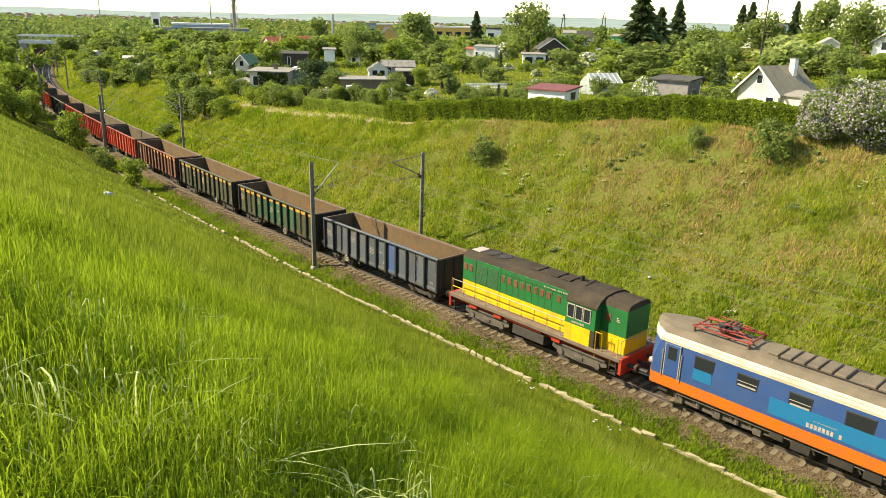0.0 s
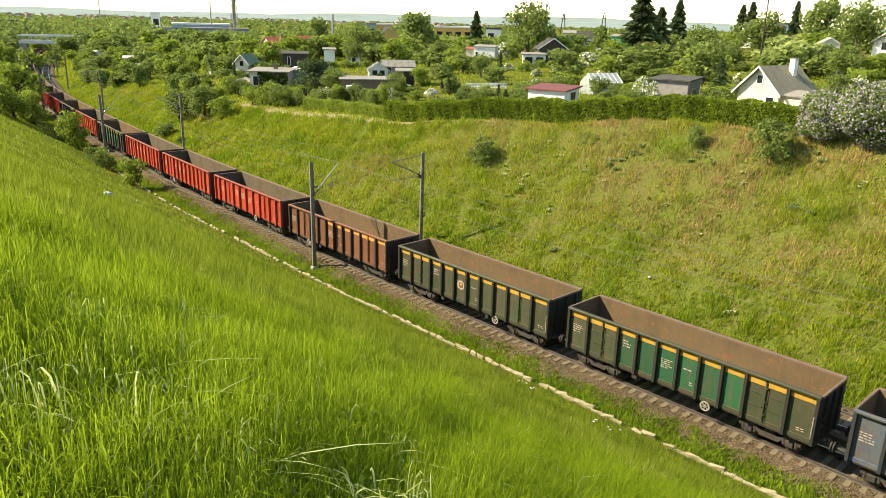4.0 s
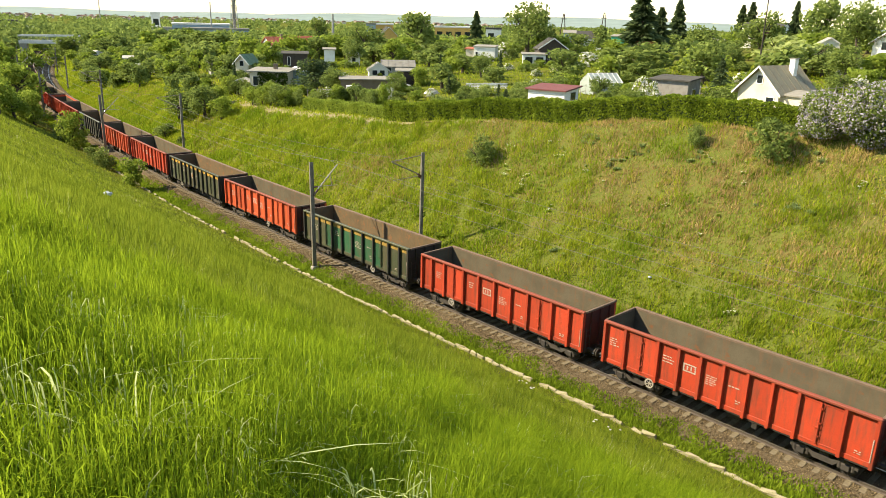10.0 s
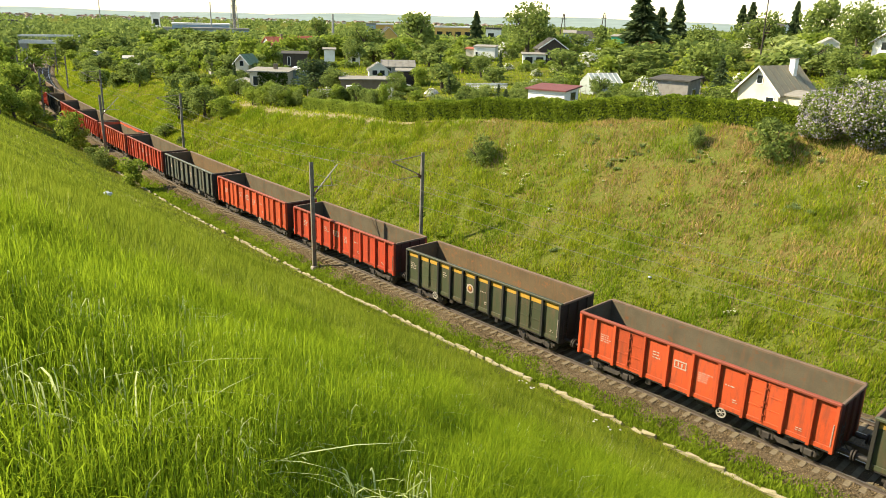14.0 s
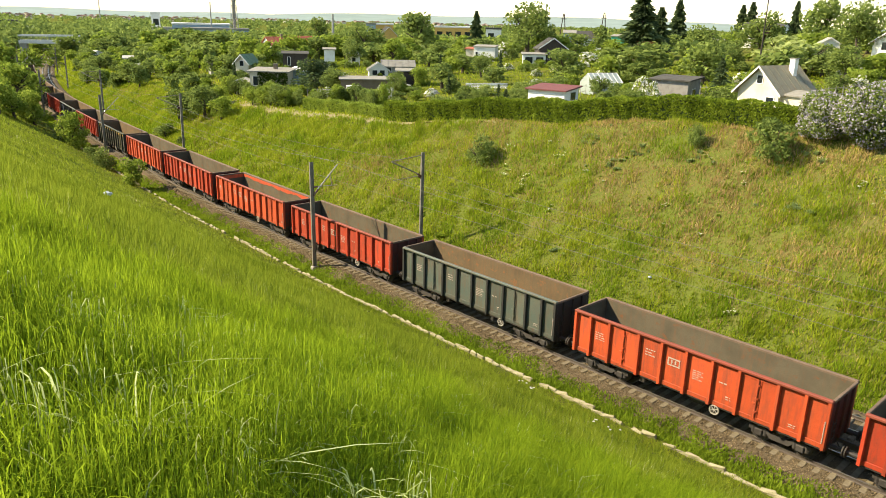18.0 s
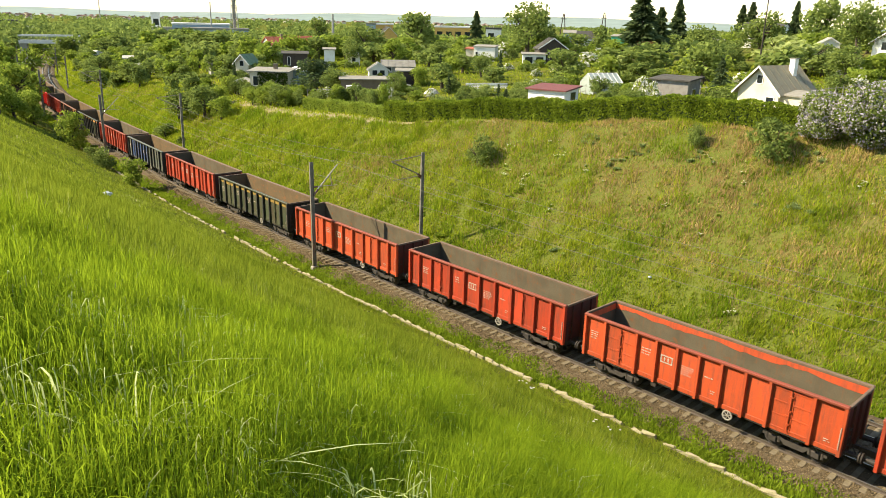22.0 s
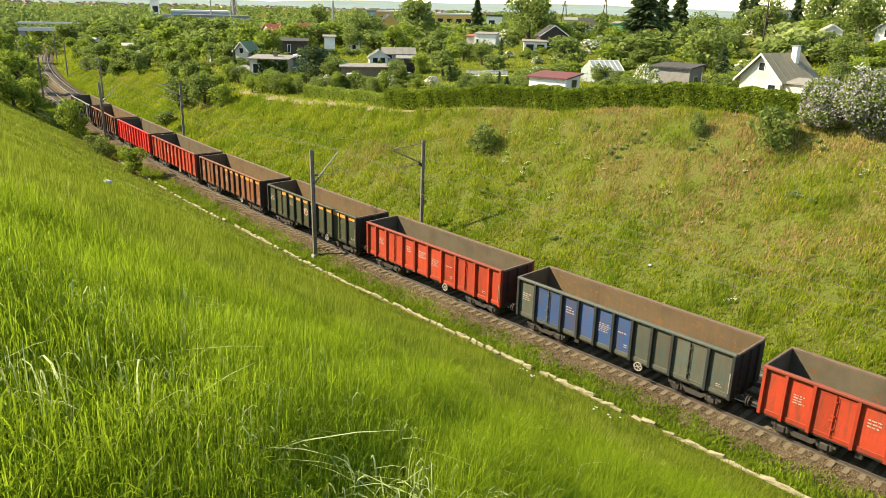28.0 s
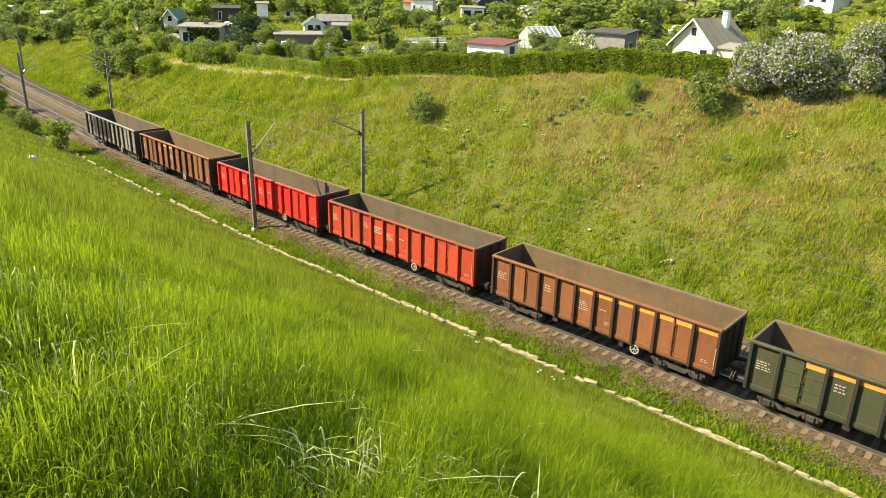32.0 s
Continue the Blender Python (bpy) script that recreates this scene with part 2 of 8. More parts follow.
PAINT = {
    "slate": material("slate_blue_wagon_paint", (0.075, 0.095, 0.115), 0.6, (0.12, 0.115, 0.09), 0.65, 0.8, 25, third=(0.035, 0.07, 0.16), third_at=0.54, streaks=((0.1, 0.06, 0.036), 0.54, 0.75), varied=0.2),
    "green": material("dull_green_wagon_paint", (0.046, 0.058, 0.028), 0.6, (0.085, 0.072, 0.045), 0.5, 0.8, 25, third=RUST, third_at=0.68, streaks=((0.1, 0.06, 0.036), 0.54, 0.75), varied=0.2),
    "bottle": material("bottle_green_wagon_paint", (0.016, 0.088, 0.038), 0.6, (0.045, 0.085, 0.045), 0.4, 0.8, 25, third=RUST, third_at=0.7, streaks=((0.1, 0.06, 0.036), 0.54, 0.75), varied=0.2),
    "brown": material("rust_brown_wagon_paint", (0.17, 0.066, 0.03), 0.65, (0.115, 0.05, 0.028), 0.6, 0.9, 25, third=(0.24, 0.09, 0.035), third_at=0.6, streaks=((0.085, 0.04, 0.024), 0.55, 0.7), varied=0.15),
    "tan": material("orange_brown_wagon_paint", (0.21, 0.078, 0.03), 0.65, (0.15, 0.056, 0.026), 0.6, 0.9, 25, third=(0.13, 0.055, 0.03), third_at=0.64, streaks=((0.12, 0.05, 0.026), 0.55, 0.7), varied=0.15),
    "red": material("traffic_red_wagon_paint", (0.42, 0.047, 0.018), 0.58, (0.31, 0.04, 0.018), 0.6, 0.8, 25, third=(0.3, 0.06, 0.03), third_at=0.66, streaks=((0.16, 0.045, 0.026), 0.53, 0.8), varied=0.18),
    "orange": material("faded_orange_red_wagon_paint", (0.5, 0.075, 0.022), 0.6, (0.38, 0.06, 0.021), 0.6, 0.8, 25, third=(0.3, 0.07, 0.03), third_at=0.66, streaks=((0.2, 0.055, 0.03), 0.53, 0.75), varied=0.18),
    "bright": material("fresh_bright_red_wagon_paint", (0.56, 0.026, 0.018), 0.5, (0.5, 0.02, 0.016), 0.4, 0.7, 25, streaks=((0.3, 0.03, 0.02), 0.62, 0.5), varied=0.15),
    "grey": material("grey_green_wagon_paint", (0.07, 0.092, 0.074), 0.65, (0.115, 0.1, 0.07), 0.7, 0.8, 25, third=(0.09, 0.06, 0.035), third_at=0.64, streaks=((0.1, 0.06, 0.036), 0.54, 0.75), varied=0.2),
    "pale": material("pale_grey_wagon_paint", (0.2, 0.195, 0.175), 0.7, (0.13, 0.12, 0.10), 0.7, 0.8, 25, third=RUST, third_at=0.68, streaks=((0.1, 0.06, 0.036), 0.54, 0.75), varied=0.2),
    "blue": material("worn_blue_wagon_paint", (0.03, 0.075, 0.2), 0.6, (0.06, 0.09, 0.15), 0.6, 0.8, 25, streaks=((0.1, 0.06, 0.036), 0.54, 0.75), varied=0.2),
    "loco_green": material("bright_green_engine_paint", (0.01, 0.14, 0.035), 0.5, (0.025, 0.095, 0.035), 0.6, 1.0, 30, streaks=((0.035, 0.06, 0.03), 0.6, 0.6)),
    "loco_yellow": material("bright_yellow_engine_paint", (0.7, 0.44, 0.012), 0.5, (0.45, 0.27, 0.03), 0.55, 1.3, 30, streaks=((0.25, 0.13, 0.04), 0.6, 0.55)),
    "loco_red": material("red_engine_frame_paint", (0.42, 0.035, 0.015), 0.55, (0.25, 0.035, 0.02), 0.5, 1.5, 30),
    "loco_blue": material("deep_blue_engine_paint", (0.03, 0.075, 0.215), 0.4, (0.055, 0.095, 0.19), 0.6, 0.6, 30, streaks=((0.07, 0.09, 0.13), 0.6, 0.5)),
    "loco_cyan": material("cyan_blue_engine_paint", (0.012, 0.15, 0.31), 0.4, (0.03, 0.13, 0.27), 0.4, 0.6, 30, bump=0),
    "loco_orange": material("bright_orange_engine_paint", (0.66, 0.135, 0.01), 0.5, (0.45, 0.12, 0.03), 0.6, 1.2, 30, streaks=((0.3, 0.12, 0.05), 0.6, 0.6)),
    "cream": material("cream_engine_roof_paint", (0.56, 0.5, 0.37), 0.65, (0.3, 0.26, 0.17), 0.7, 0.8, 30),
    "roof": material("sooty_grey_engine_roof", (0.045, 0.038, 0.029), 0.9, (0.08, 0.062, 0.042), 0.6, 0.9, 25),
    "roof_brown": material("dusty_brown_engine_roof", (0.16, 0.13, 0.085), 0.85, (0.09, 0.07, 0.048), 0.7, 0.8, 25),
}


# ---- building helpers ----
def box(bm, x0, x1, y0, y1, z0, z1, bevel=0.0):
    m = Matrix.LocRotScale(((x0 + x1) / 2, (y0 + y1) / 2, (z0 + z1) / 2), None, (abs(x1 - x0), abs(y1 - y0), abs(z1 - z0)))
    made = bmesh.ops.create_cube(bm, size=1, matrix=m)["verts"]
    if bevel:
        edges = list({e for v in made for e in v.link_edges})
        bmesh.ops.bevel(bm, geom=edges, offset=bevel, segments=1, affect="EDGES")
    return bm


def rod(bm, a, b, r, r2=None, seg=8):
    a, b = Vector(a), Vector(b)
    d = b - a
    m = Matrix.Translation((a + b) / 2) @ d.to_track_quat("Z", "Y").to_matrix().to_4x4()
    bmesh.ops.create_cone(bm, cap_ends=True, segments=seg, radius1=r, radius2=r if r2 is None else r2, depth=d.length, matrix=m)
    return bm


def prism(bm, outline, y0, y1, axis="y"):
    """Extrudes an outline of (u, v) from y0 to y1: along y with (x, z), along x with (y, z), along z with (x, y)."""
    def place(u, v, w):
        return {"y": (u, w, v), "x": (w, u, v), "z": (u, v, w)}[axis]
    a = [bm.verts.new(place(u, v, y0)) for u, v in outline]
    b = [bm.verts.new(place(u, v, y1)) for u, v in outline]
    bm.faces.new(a), bm.faces.new(b[::-1])
    n = len(a)
    for i in range(n):
        bm.faces.new((a[i], b[i], b[(i + 1) % n], a[(i + 1) % n]))
    bmesh.ops.recalc_face_normals(bm, faces=bm.faces)
    return bm


def mesh_of(name, bm, mat, shade=False):
    me = bpy.data.meshes.new(name)
    bm.to_mesh(me)
    bm.free()
    me.materials.append(mat)
    if shade:
        me.polygons.foreach_set("use_smooth", [True] * len(me.polygons))
    return me


def part(name, bm, mat, parent, label="", at=None):
    """Links a bmesh, or a ready mesh, as one mesh object under a thing or a part."""
    ob = new(name, bm if isinstance(bm, bpy.types.Mesh) else mesh_of(name, bm, mat))
    ob.parent = parent
    if at is not None:
        ob.matrix_basis = at if isinstance(at, Matrix) else Matrix.Translation(at)
    return tagged(ob, label)


def thing(name, label, category, m=None, group="", kind=""):
    ob = new(name)
    ob.empty_display_size = 0.3
    if m is not None:
        ob.matrix_basis = m
    return tagged(ob, label, category, group, kind)


def solid(name, bm, mat, label, category, group="", kind="", m=None):
    ob = new(name, bm if isinstance(bm, bpy.types.Mesh) else mesh_of(name, bm, mat))
    if m is not None:
        ob.matrix_basis = m
    return tagged(ob, label, category, group, kind)


KEPT = {}


def kept(key, build, mat):
    """A mesh made once for each key and material."""
    k = (key, mat.name)
    if k not in KEPT:
        bm = bmesh.new()
        build(bm)
        KEPT[k] = mesh_of(key, bm, mat)
    return KEPT[k]


def from_arrays(name, verts, faces_flat, per_face, mat):
    """A mesh from numpy arrays; every face has per_face corners."""
    me = bpy.data.meshes.new(name)
    n = len(faces_flat) // per_face
    me.vertices.add(len(verts))
    me.vertices.foreach_set("co", np.ascontiguousarray(verts, np.float32).ravel())
    me.loops.add(len(faces_flat))
    me.loops.foreach_set("vertex_index", np.ascontiguousarray(faces_flat, np.int32))
    me.polygons.add(n)
    me.polygons.foreach_set("loop_start", np.arange(0, n * per_face, per_face, dtype=np.int32))
    me.update(calc_edges=True)
    me.validate()
    me.materials.append(mat)
    return me


def ground_z(x, y):
    return float(land(x, y)[0])


# ---- ground: one sheet to the horizon ----
def ground_material():
    m = material("meadow_ground", (0.105, 0.125, 0.024), 0.95, (0.085, 0.09, 0.024), 0.6, 0.35, 6.0, bump=0.6, coords="Object")
    nt = m.node_tree
    bsdf = nt.nodes["Principled BSDF"]
    bsdf.inputs["Specular IOR Level"].default_value = 0.0
    src = bsdf.inputs["Base Color"].links[0].from_socket
    tc = nt.nodes.new("ShaderNodeTexCoord")
    n = nt.nodes.new("ShaderNodeTexNoise")
    n.inputs["Scale"].default_value, n.inputs["Detail"].default_value, n.inputs["Roughness"].default_value = 0.22, 7, 0.7
    nt.links.new(tc.outputs["Object"], n.inputs["Vector"])
    r = nt.nodes.new("ShaderNodeMapRange")
    r.inputs[1].default_value, r.inputs[2].default_value, r.inputs[4].default_value = 0.5, 0.68, 0.7
    nt.links.new(n.outputs[0], r.inputs[0])
    x = nt.nodes.new("ShaderNodeMix")
    x.data_type = "RGBA"
    nt.links.new(r.outputs[0], x.inputs[0])
    nt.links.new(src, x.inputs[6])
    x.inputs[7].default_value = (0.16, 0.115, 0.05, 1)
    nt.links.new(x.outputs[2], bsdf.inputs["Base Color"])
    return m


M["ground"] = ground_material()
# the hills' base colour has the blue of distance haze mixed in
M["hills"] = material("haze_tinted_hills", (0.22, 0.275, 0.25), 1.0, (0.16, 0.215, 0.2), 0.5, 0.002, 0.01, bump=0)


def distant_hills():
    bm = bmesh.new()
    rows = []
    for a in np.radians(np.arange(-100, 20, 0.5)):
        ring = []
        for r, h in ((2600, 2.0), (3300, 0.62 * (34 + 14 * math.sin(a * 9) + 8 * math.sin(a * 23 + 1))), (4300, 34 + 14 * math.sin(a * 7 + 0.6) + 7 * math.sin(a * 19 + 1)), (4600, 0.0)):
            ring.append(bm.verts.new((EYE[0] + r * math.sin(a), EYE[1] + r * math.cos(a), h)))
        rows.append(ring)
    for p, q in zip(rows, rows[1:]):
        for i in range(3):
            bm.faces.new((p[i], q[i], q[i + 1], p[i + 1]))
    bmesh.ops.recalc_face_normals(bm, faces=bm.faces)
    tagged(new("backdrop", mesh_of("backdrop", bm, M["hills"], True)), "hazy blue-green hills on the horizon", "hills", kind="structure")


distant_hills()


def build_ground():
    front = np.radians(np.arange(-92, 4, 0.4))
    rest = np.radians(np.arange(8, 268, 5.0))
    ang = np.concatenate([front, rest])
    rad, r0 = [0.002], 0.4
    while r0 < 4600:
        rad.append(r0)
        r0 *= 1.04 if r0 < 18 else 1.009 if r0 < 100 else 1.02 if r0 < 200 else 1.045
    rad = np.array(rad)
    a, r = np.meshgrid(ang, rad)
    x, y = EYE[0] + 0.2 + (r * np.sin(a)).ravel(), EYE[1] + (r * np.cos(a)).ravel()
    verts = np.stack([x, y, land(x, y)], 1)
    na, nr = len(ang), len(rad)
    i, j = np.meshgrid(np.arange(nr - 1), np.arange(na), indexing="ij")
    k = (j + 1) % na
    quads = np.stack([i * na + j, i * na + k, (i + 1) * na + k, (i + 1) * na + j], -1).reshape(-1)
    verts = np.concatenate([verts, [[EYE[0], EYE[1], ground_z(EYE[0], EYE[1])]]])
    me = from_arrays("ground", verts, quads[::-1].copy(), 4, M["ground"])
    me.polygons.foreach_set("use_smooth", [True] * len(me.polygons))
    tagged(new("ground", me), "sunlit green meadow slopes of a railway cutting", "ground", kind="structure")


build_ground()


# ---- two tracks on one ballast bed ----
def strip(bm, outline, s0, s1, step, off=0.0, rough=0.0):
    """Sweeps a closed outline of (offset, z) along the line."""
    rng = np.random.default_rng(3)
    rows = []
    for s in np.arange(s0, s1 + 0.01, step):
        ring = []
        for o, z in outline:
            j = rng.uniform(-rough, rough, 2) if rough else (0, 0)
            x, y, _ = on_line(s, off + o + j[0])
            ring.append(bm.verts.new((x, y, z + j[1] * 0.6)))
        rows.append(ring)
    n = len(outline)
    for a, b in zip(rows, rows[1:]):
        for i in range(n):
            bm.faces.new((a[i], a[(i + 1) % n], b[(i + 1) % n], b[i]))
    bm.faces.new(rows[0][::-1]), bm.faces.new(rows[-1])
    return bm


S_FROM, S_TO = -420, 320
FAR_TRACK = 4.0
ballast = solid("railway_track", strip(bmesh.new(), [(-2.6, -0.62), (-2.3, -0.45), (-1.85, -0.24), (-1.35, -0.2), (-0.5, -0.2), (0.6, -0.21), (1.6, -0.23), (2.1, -0.34), (2.7, -0.25), (3.5, -0.2), (4.7, -0.2), (5.7, -0.25), (6.3, -0.45), (6.7, -0.65), (2, -0.9)], S_FROM, S_TO, 0.5, 0.0, 0.03),
                M["ballast"], "double railway track on rust-stained stone ballast", "railway track", kind="structure")
RAIL = [(-0.03, 0.0), (0.03, 0.0), (0.035, -0.04), (0.012, -0.055), (0.012, -0.13), (0.07, -0.155), (0.07, -0.17), (-0.07, -0.17), (-0.07, -0.155), (-0.012, -0.13), (-0.012, -0.055), (-0.035, -0.04)]
RUN = [(-0.032, 0.004), (0.032, 0.004), (0.032, -0.002), (-0.032, -0.002)]
for track in (0.0, FAR_TRACK):
    for side in (-0.75, 0.75):
        r = part("rail", strip(bmesh.new(), RAIL, S_FROM, S_TO, 2.0, track + side), M["rail_side"], ballast)
        part("running_surface", strip(bmesh.new(), RUN, S_FROM, S_TO, 2.0, track + side), M["rail_top"], r)


def sleeper_shape(bm):
    prism(bm, [(-0.14, -0.22), (0.14, -0.22), (0.12, 0.0), (-0.12, 0.0)], -1.3, 1.3, "y")
    for y in (-0.75, 0.75):
        box(bm, -0.09, 0.09, y - 0.16, y + 0.16, 0.0, 0.02)


def add_sleepers_fast():
    me = kept("sleeper", sleeper_shape, M["sleeper"])
    co = np.array([v.co[:] for v in me.vertices])
    tri = []
    me.calc_loop_triangles()
    tri = np.array([t.vertices[:] for t in me.loop_triangles])
    vs, fs, n = [], [], 0
    rng = random.Random(5)
    for track in (0.0, FAR_TRACK):
        for s in np.arange(-400, 120, 0.6):
            x, y, a = on_line(s, track)
            turn = math.degrees(a) + rng.uniform(-0.6, 0.6)
            z = -0.165 + rng.uniform(-0.012, 0.012)
            if track == 0.0 and -125 < s < 30:
                part("sleeper", me, None, ballast, at=pose(x, y, z, 0, 0, turn))
            else:
                c, d = math.cos(radians(turn)), math.sin(radians(turn))
                vs.append(np.stack([x + co[:, 0] * c - co[:, 1] * d, y + co[:, 0] * d + co[:, 1] * c, z + co[:, 2]], 1))
                fs.append(tri + n)
                n += len(co)
    tagged(part("distant_sleepers", from_arrays("distant_sleepers", np.concatenate(vs), np.concatenate(fs).ravel(), 3, M["sleeper"]), None, ballast), kind="stuff")


add_sleepers_fast()


# ---- line of pale edging stones at the foot of the near slope ----
def stone_shape(seed):
    def build(bm):
        rng = random.Random(seed)
        half = rng.uniform(0.24, 0.35)
        box(bm, -half, half, -0.09, 0.09, -0.16, 0.06, 0.035)
        for v in bm.verts:
            v.co += Vector((rng.uniform(-0.06, 0.06), rng.uniform(-0.045, 0.045), rng.uniform(-0.05, 0.04)))
    return build


def edging_stone(k):
    return kept("stone_%d" % k, stone_shape(k), M["stone"])


def add_stones():
    kerb = thing("stone_edging", "broken line of pale edging stones at the slope's foot", "stone kerb", kind="structure")
    rng = random.Random(9)
    for s in np.arange(-112, 28, 0.56):
        x, y, a = on_line(s, -3.84 + 0.1 * math.sin(s * 0.21) + rng.uniform(-0.06, 0.06))
        if rng.random() < 0.025 or (s < -55 and rng.random() < 0.3):
            continue
        part("stone", edging_stone(rng.randrange(14)), None, kerb,
             at=pose(x, y, -0.31 + rng.uniform(-0.07, 0.03), rng.uniform(-14, 14), rng.uniform(-8, 8), math.degrees(a) + rng.uniform(-10, 10)))


add_stones()


def ballast_stones():
    """Loose stones that roughen the ballast beside and between the near rails."""
    rng = np.random.default_rng(15)
    n = 60000
    s = 22 - 105 * rng.random(n) ** 1.25
    o = np.where(rng.random(n) < 0.8, rng.uniform(-2.4, -0.8, n), rng.uniform(-0.7, 6.2, n))
    near_sleeper = (np.abs((s + 0.1) % 0.6 - 0.3) < 0.12) & ((np.abs(o) < 1.32) | (np.abs(o - FAR_TRACK) < 1.32))
    s, o, n = s[~near_sleeper], o[~near_sleeper], int((~near_sleeper).sum())
    x, y, _ = on_line(s, o)
    z = np.interp(o, [-2.6, -2.3, -1.85, -1.35, -0.5, 1.6, 2.1, 2.7, 5.7, 6.3], [-0.6, -0.45, -0.24, -0.2, -0.2, -0.23, -0.34, -0.25, -0.25, -0.45])
    c = np.stack([x, y, z + 0.012], 1)
    p = rng.normal(size=(n, 4, 3))
    p /= np.linalg.norm(p, axis=2)[:, :, None]
    v = (c[:, None] + p * rng.uniform(0.025, 0.065, n)[:, None, None]).reshape(-1, 3)
    k = np.arange(n)[:, None] * 4
    f = np.concatenate([k + [0, 1, 2], k + [0, 2, 3], k + [0, 3, 1], k + [1, 3, 2]], 1).ravel()
    m = leafy("loose_ballast_stones", (0.035, 0.026, 0.017), (0.3, 0.225, 0.13), 0.0, 0.9, odd=(0.52, 0.44, 0.31))
    tagged(part("ballast_stones", from_arrays("ballast_stones", v, f, 3, m), None, ballast), kind="stuff")


ballast_stones()


# ---- the train ----
WAGON = 14.04          # over buffers
BODY = 6.4            # half body length
FLOOR, TOP, WALL = 1.18, 3.25, 1.29


def wheelset(bm):
    for y in (-0.75, 0.75):
        rod(bm, (0, y - 0.065, 0), (0, y + 0.065, 0), 0.46, seg=20)
        rod(bm, (0, y - 0.09 if y < 0 else y + 0.06, 0), (0, y - 0.06 if y < 0 else y + 0.09, 0), 0.2, seg=12)
    rod(bm, (0, -0.95, 0), (0, 0.95, 0), 0.08, seg=8)


def bogie_frame(bm):
    for y in (-1.0, 1.0):
        prism(bm, [(-1.35, 0.5), (-1.35, 0.68), (-0.75, 0.78), (-0.4, 0.58), (0.4, 0.58), (0.75, 0.78), (1.35, 0.68), (1.35, 0.5), (0.55, 0.5), (0.4, 0.34), (-0.4, 0.34), (-0.55, 0.5)], y - 0.06, y + 0.06)
        for x in (-0.9, 0.9):
            box(bm, x - 0.17, x + 0.17, y - 0.13, y + 0.13, 0.32, 0.62, 0.03)
            for d in (-0.26, 0.26):
                rod(bm, (x + d, y, 0.36), (x + d, y, 0.64), 0.085, seg=8)
    box(bm, -0.2, 0.2, -1.0, 1.0, 0.5, 0.85)
    for x in (-1.3, 1.3):
        box(bm, x - 0.05, x + 0.05, -1.0, 1.0, 0.5, 0.62)


def add_bogie(parent, x, name="bogie", axles=(-0.9, 0.9), frame_mesh=None):
    b = part(name, frame_mesh or kept("bogie", bogie_frame, M["bogie"]), None, parent, at=(x, 0, 0))
    for a in axles:
        part("wheelset", kept("wheelset", wheelset, M["steel_dark"]), None, b, at=(a, 0, 0.46))
    return b


def buffer_shape(bm):
    rod(bm, (0, 0, 0), (0.33, 0, 0), 0.11, seg=10)
    rod(bm, (0.3, 0, 0), (0.55, 0, 0), 0.075, seg=10)
    rod(bm, (0.54, 0, 0), (0.59, 0, 0), 0.235, seg=14)


def coupler_shape(bm):
    box(bm, 0, 0.3, -0.06, 0.06, -0.08, 0.08)
    box(bm, 0.28, 0.62, -0.035, 0.035, -0.22, 0.06)
    rod(bm, (0.1, -0.3, 0.05), (0.42, -0.34, -0.4), 0.03, seg=6)


def add_ends(parent, half, mat):
    for sign in (-1, 1):
        turn = 0 if sign > 0 else 180
        for y in (-0.88, 0.88):
            part("buffer", kept("buffer", buffer_shape, mat), None, parent, at=pose(sign * half, y, 1.05, 0, 0, turn))
        part("coupler", kept("coupler", coupler_shape, mat), None, parent, at=pose(sign * half, 0, 1.0, 0, 0, turn))


# upright posts of a side, from the rear; the two wide bays are double doors
BAYS = [-6.4, -5.12, -4.2, -3.3, -2.2, -1.1, 0.0, 1.1, 2.2, 3.3, 4.2, 5.12, 6.4]
DOORS = {1, 2, 9, 10}
INSET = [-6.4, -5.4, -4.25, -3.4, -2.55, -1.28, 0.0, 1.28, 2.55, 3.4, 4.25, 5.4, 6.4]
INSET_DOORS = {2, 3, 8, 9}


def post_shape(bm):
    prism(bm, [(-0.08, 0), (-0.065, -0.165), (0.065, -0.165), (0.08, 0)], 0.98, 3.13, "z")


def end_post_shape(bm):
    prism(bm, [(-0.06, 0), (-0.04, -0.09), (0.04, -0.09), (0.06, 0)], 1.0, 3.13, "z")


def door_shape(w, ribbed=True):
    def build(bm):
        box(bm, -w / 2, w / 2, -0.03, 0, 1.1, 3.05, 0.008)
        for x in (-w / 2 + 0.05, w / 2 - 0.05):
            box(bm, x - 0.04, x + 0.04, -0.055, -0.03, 1.12, 3.03)
        for z in (1.17, 2.98) if not ribbed else (1.17, 1.78, 2.4, 2.98):
            box(bm, -w / 2 + 0.09, w / 2 - 0.09, -0.05, -0.03, z - 0.03, z + 0.03)
    return build


def latch_shape(bm):
    rod(bm, (0, -0.09, 1.16), (0, -0.09, 3.0), 0.028, seg=6)
    for z in (1.5, 2.1, 2.75):
        box(bm, -0.07, 0.07, -0.11, -0.05, z - 0.035, z + 0.035)
    box(bm, -0.16, 0.03, -0.13, -0.09, 1.86, 1.92)


def panel_shape(w):
    def build(bm):
        n = 6
        for k in range(n + 1):
            z = 1.2 + (3.12 - 1.2) * k / n
            b = -0.012 * math.sin(math.pi * k / n)
            bm.verts.new((-w / 2, b, z)), bm.verts.new((w / 2, b, z))
        bm.verts.ensure_lookup_table()
        v = bm.verts
        for k in range(n):
            bm.faces.new((v[2 * k], v[2 * k + 1], v[2 * k + 3], v[2 * k + 2]))
        back = box(bm, -w / 2, w / 2, 0.0, 0.02, 1.2, 3.12)
    return build


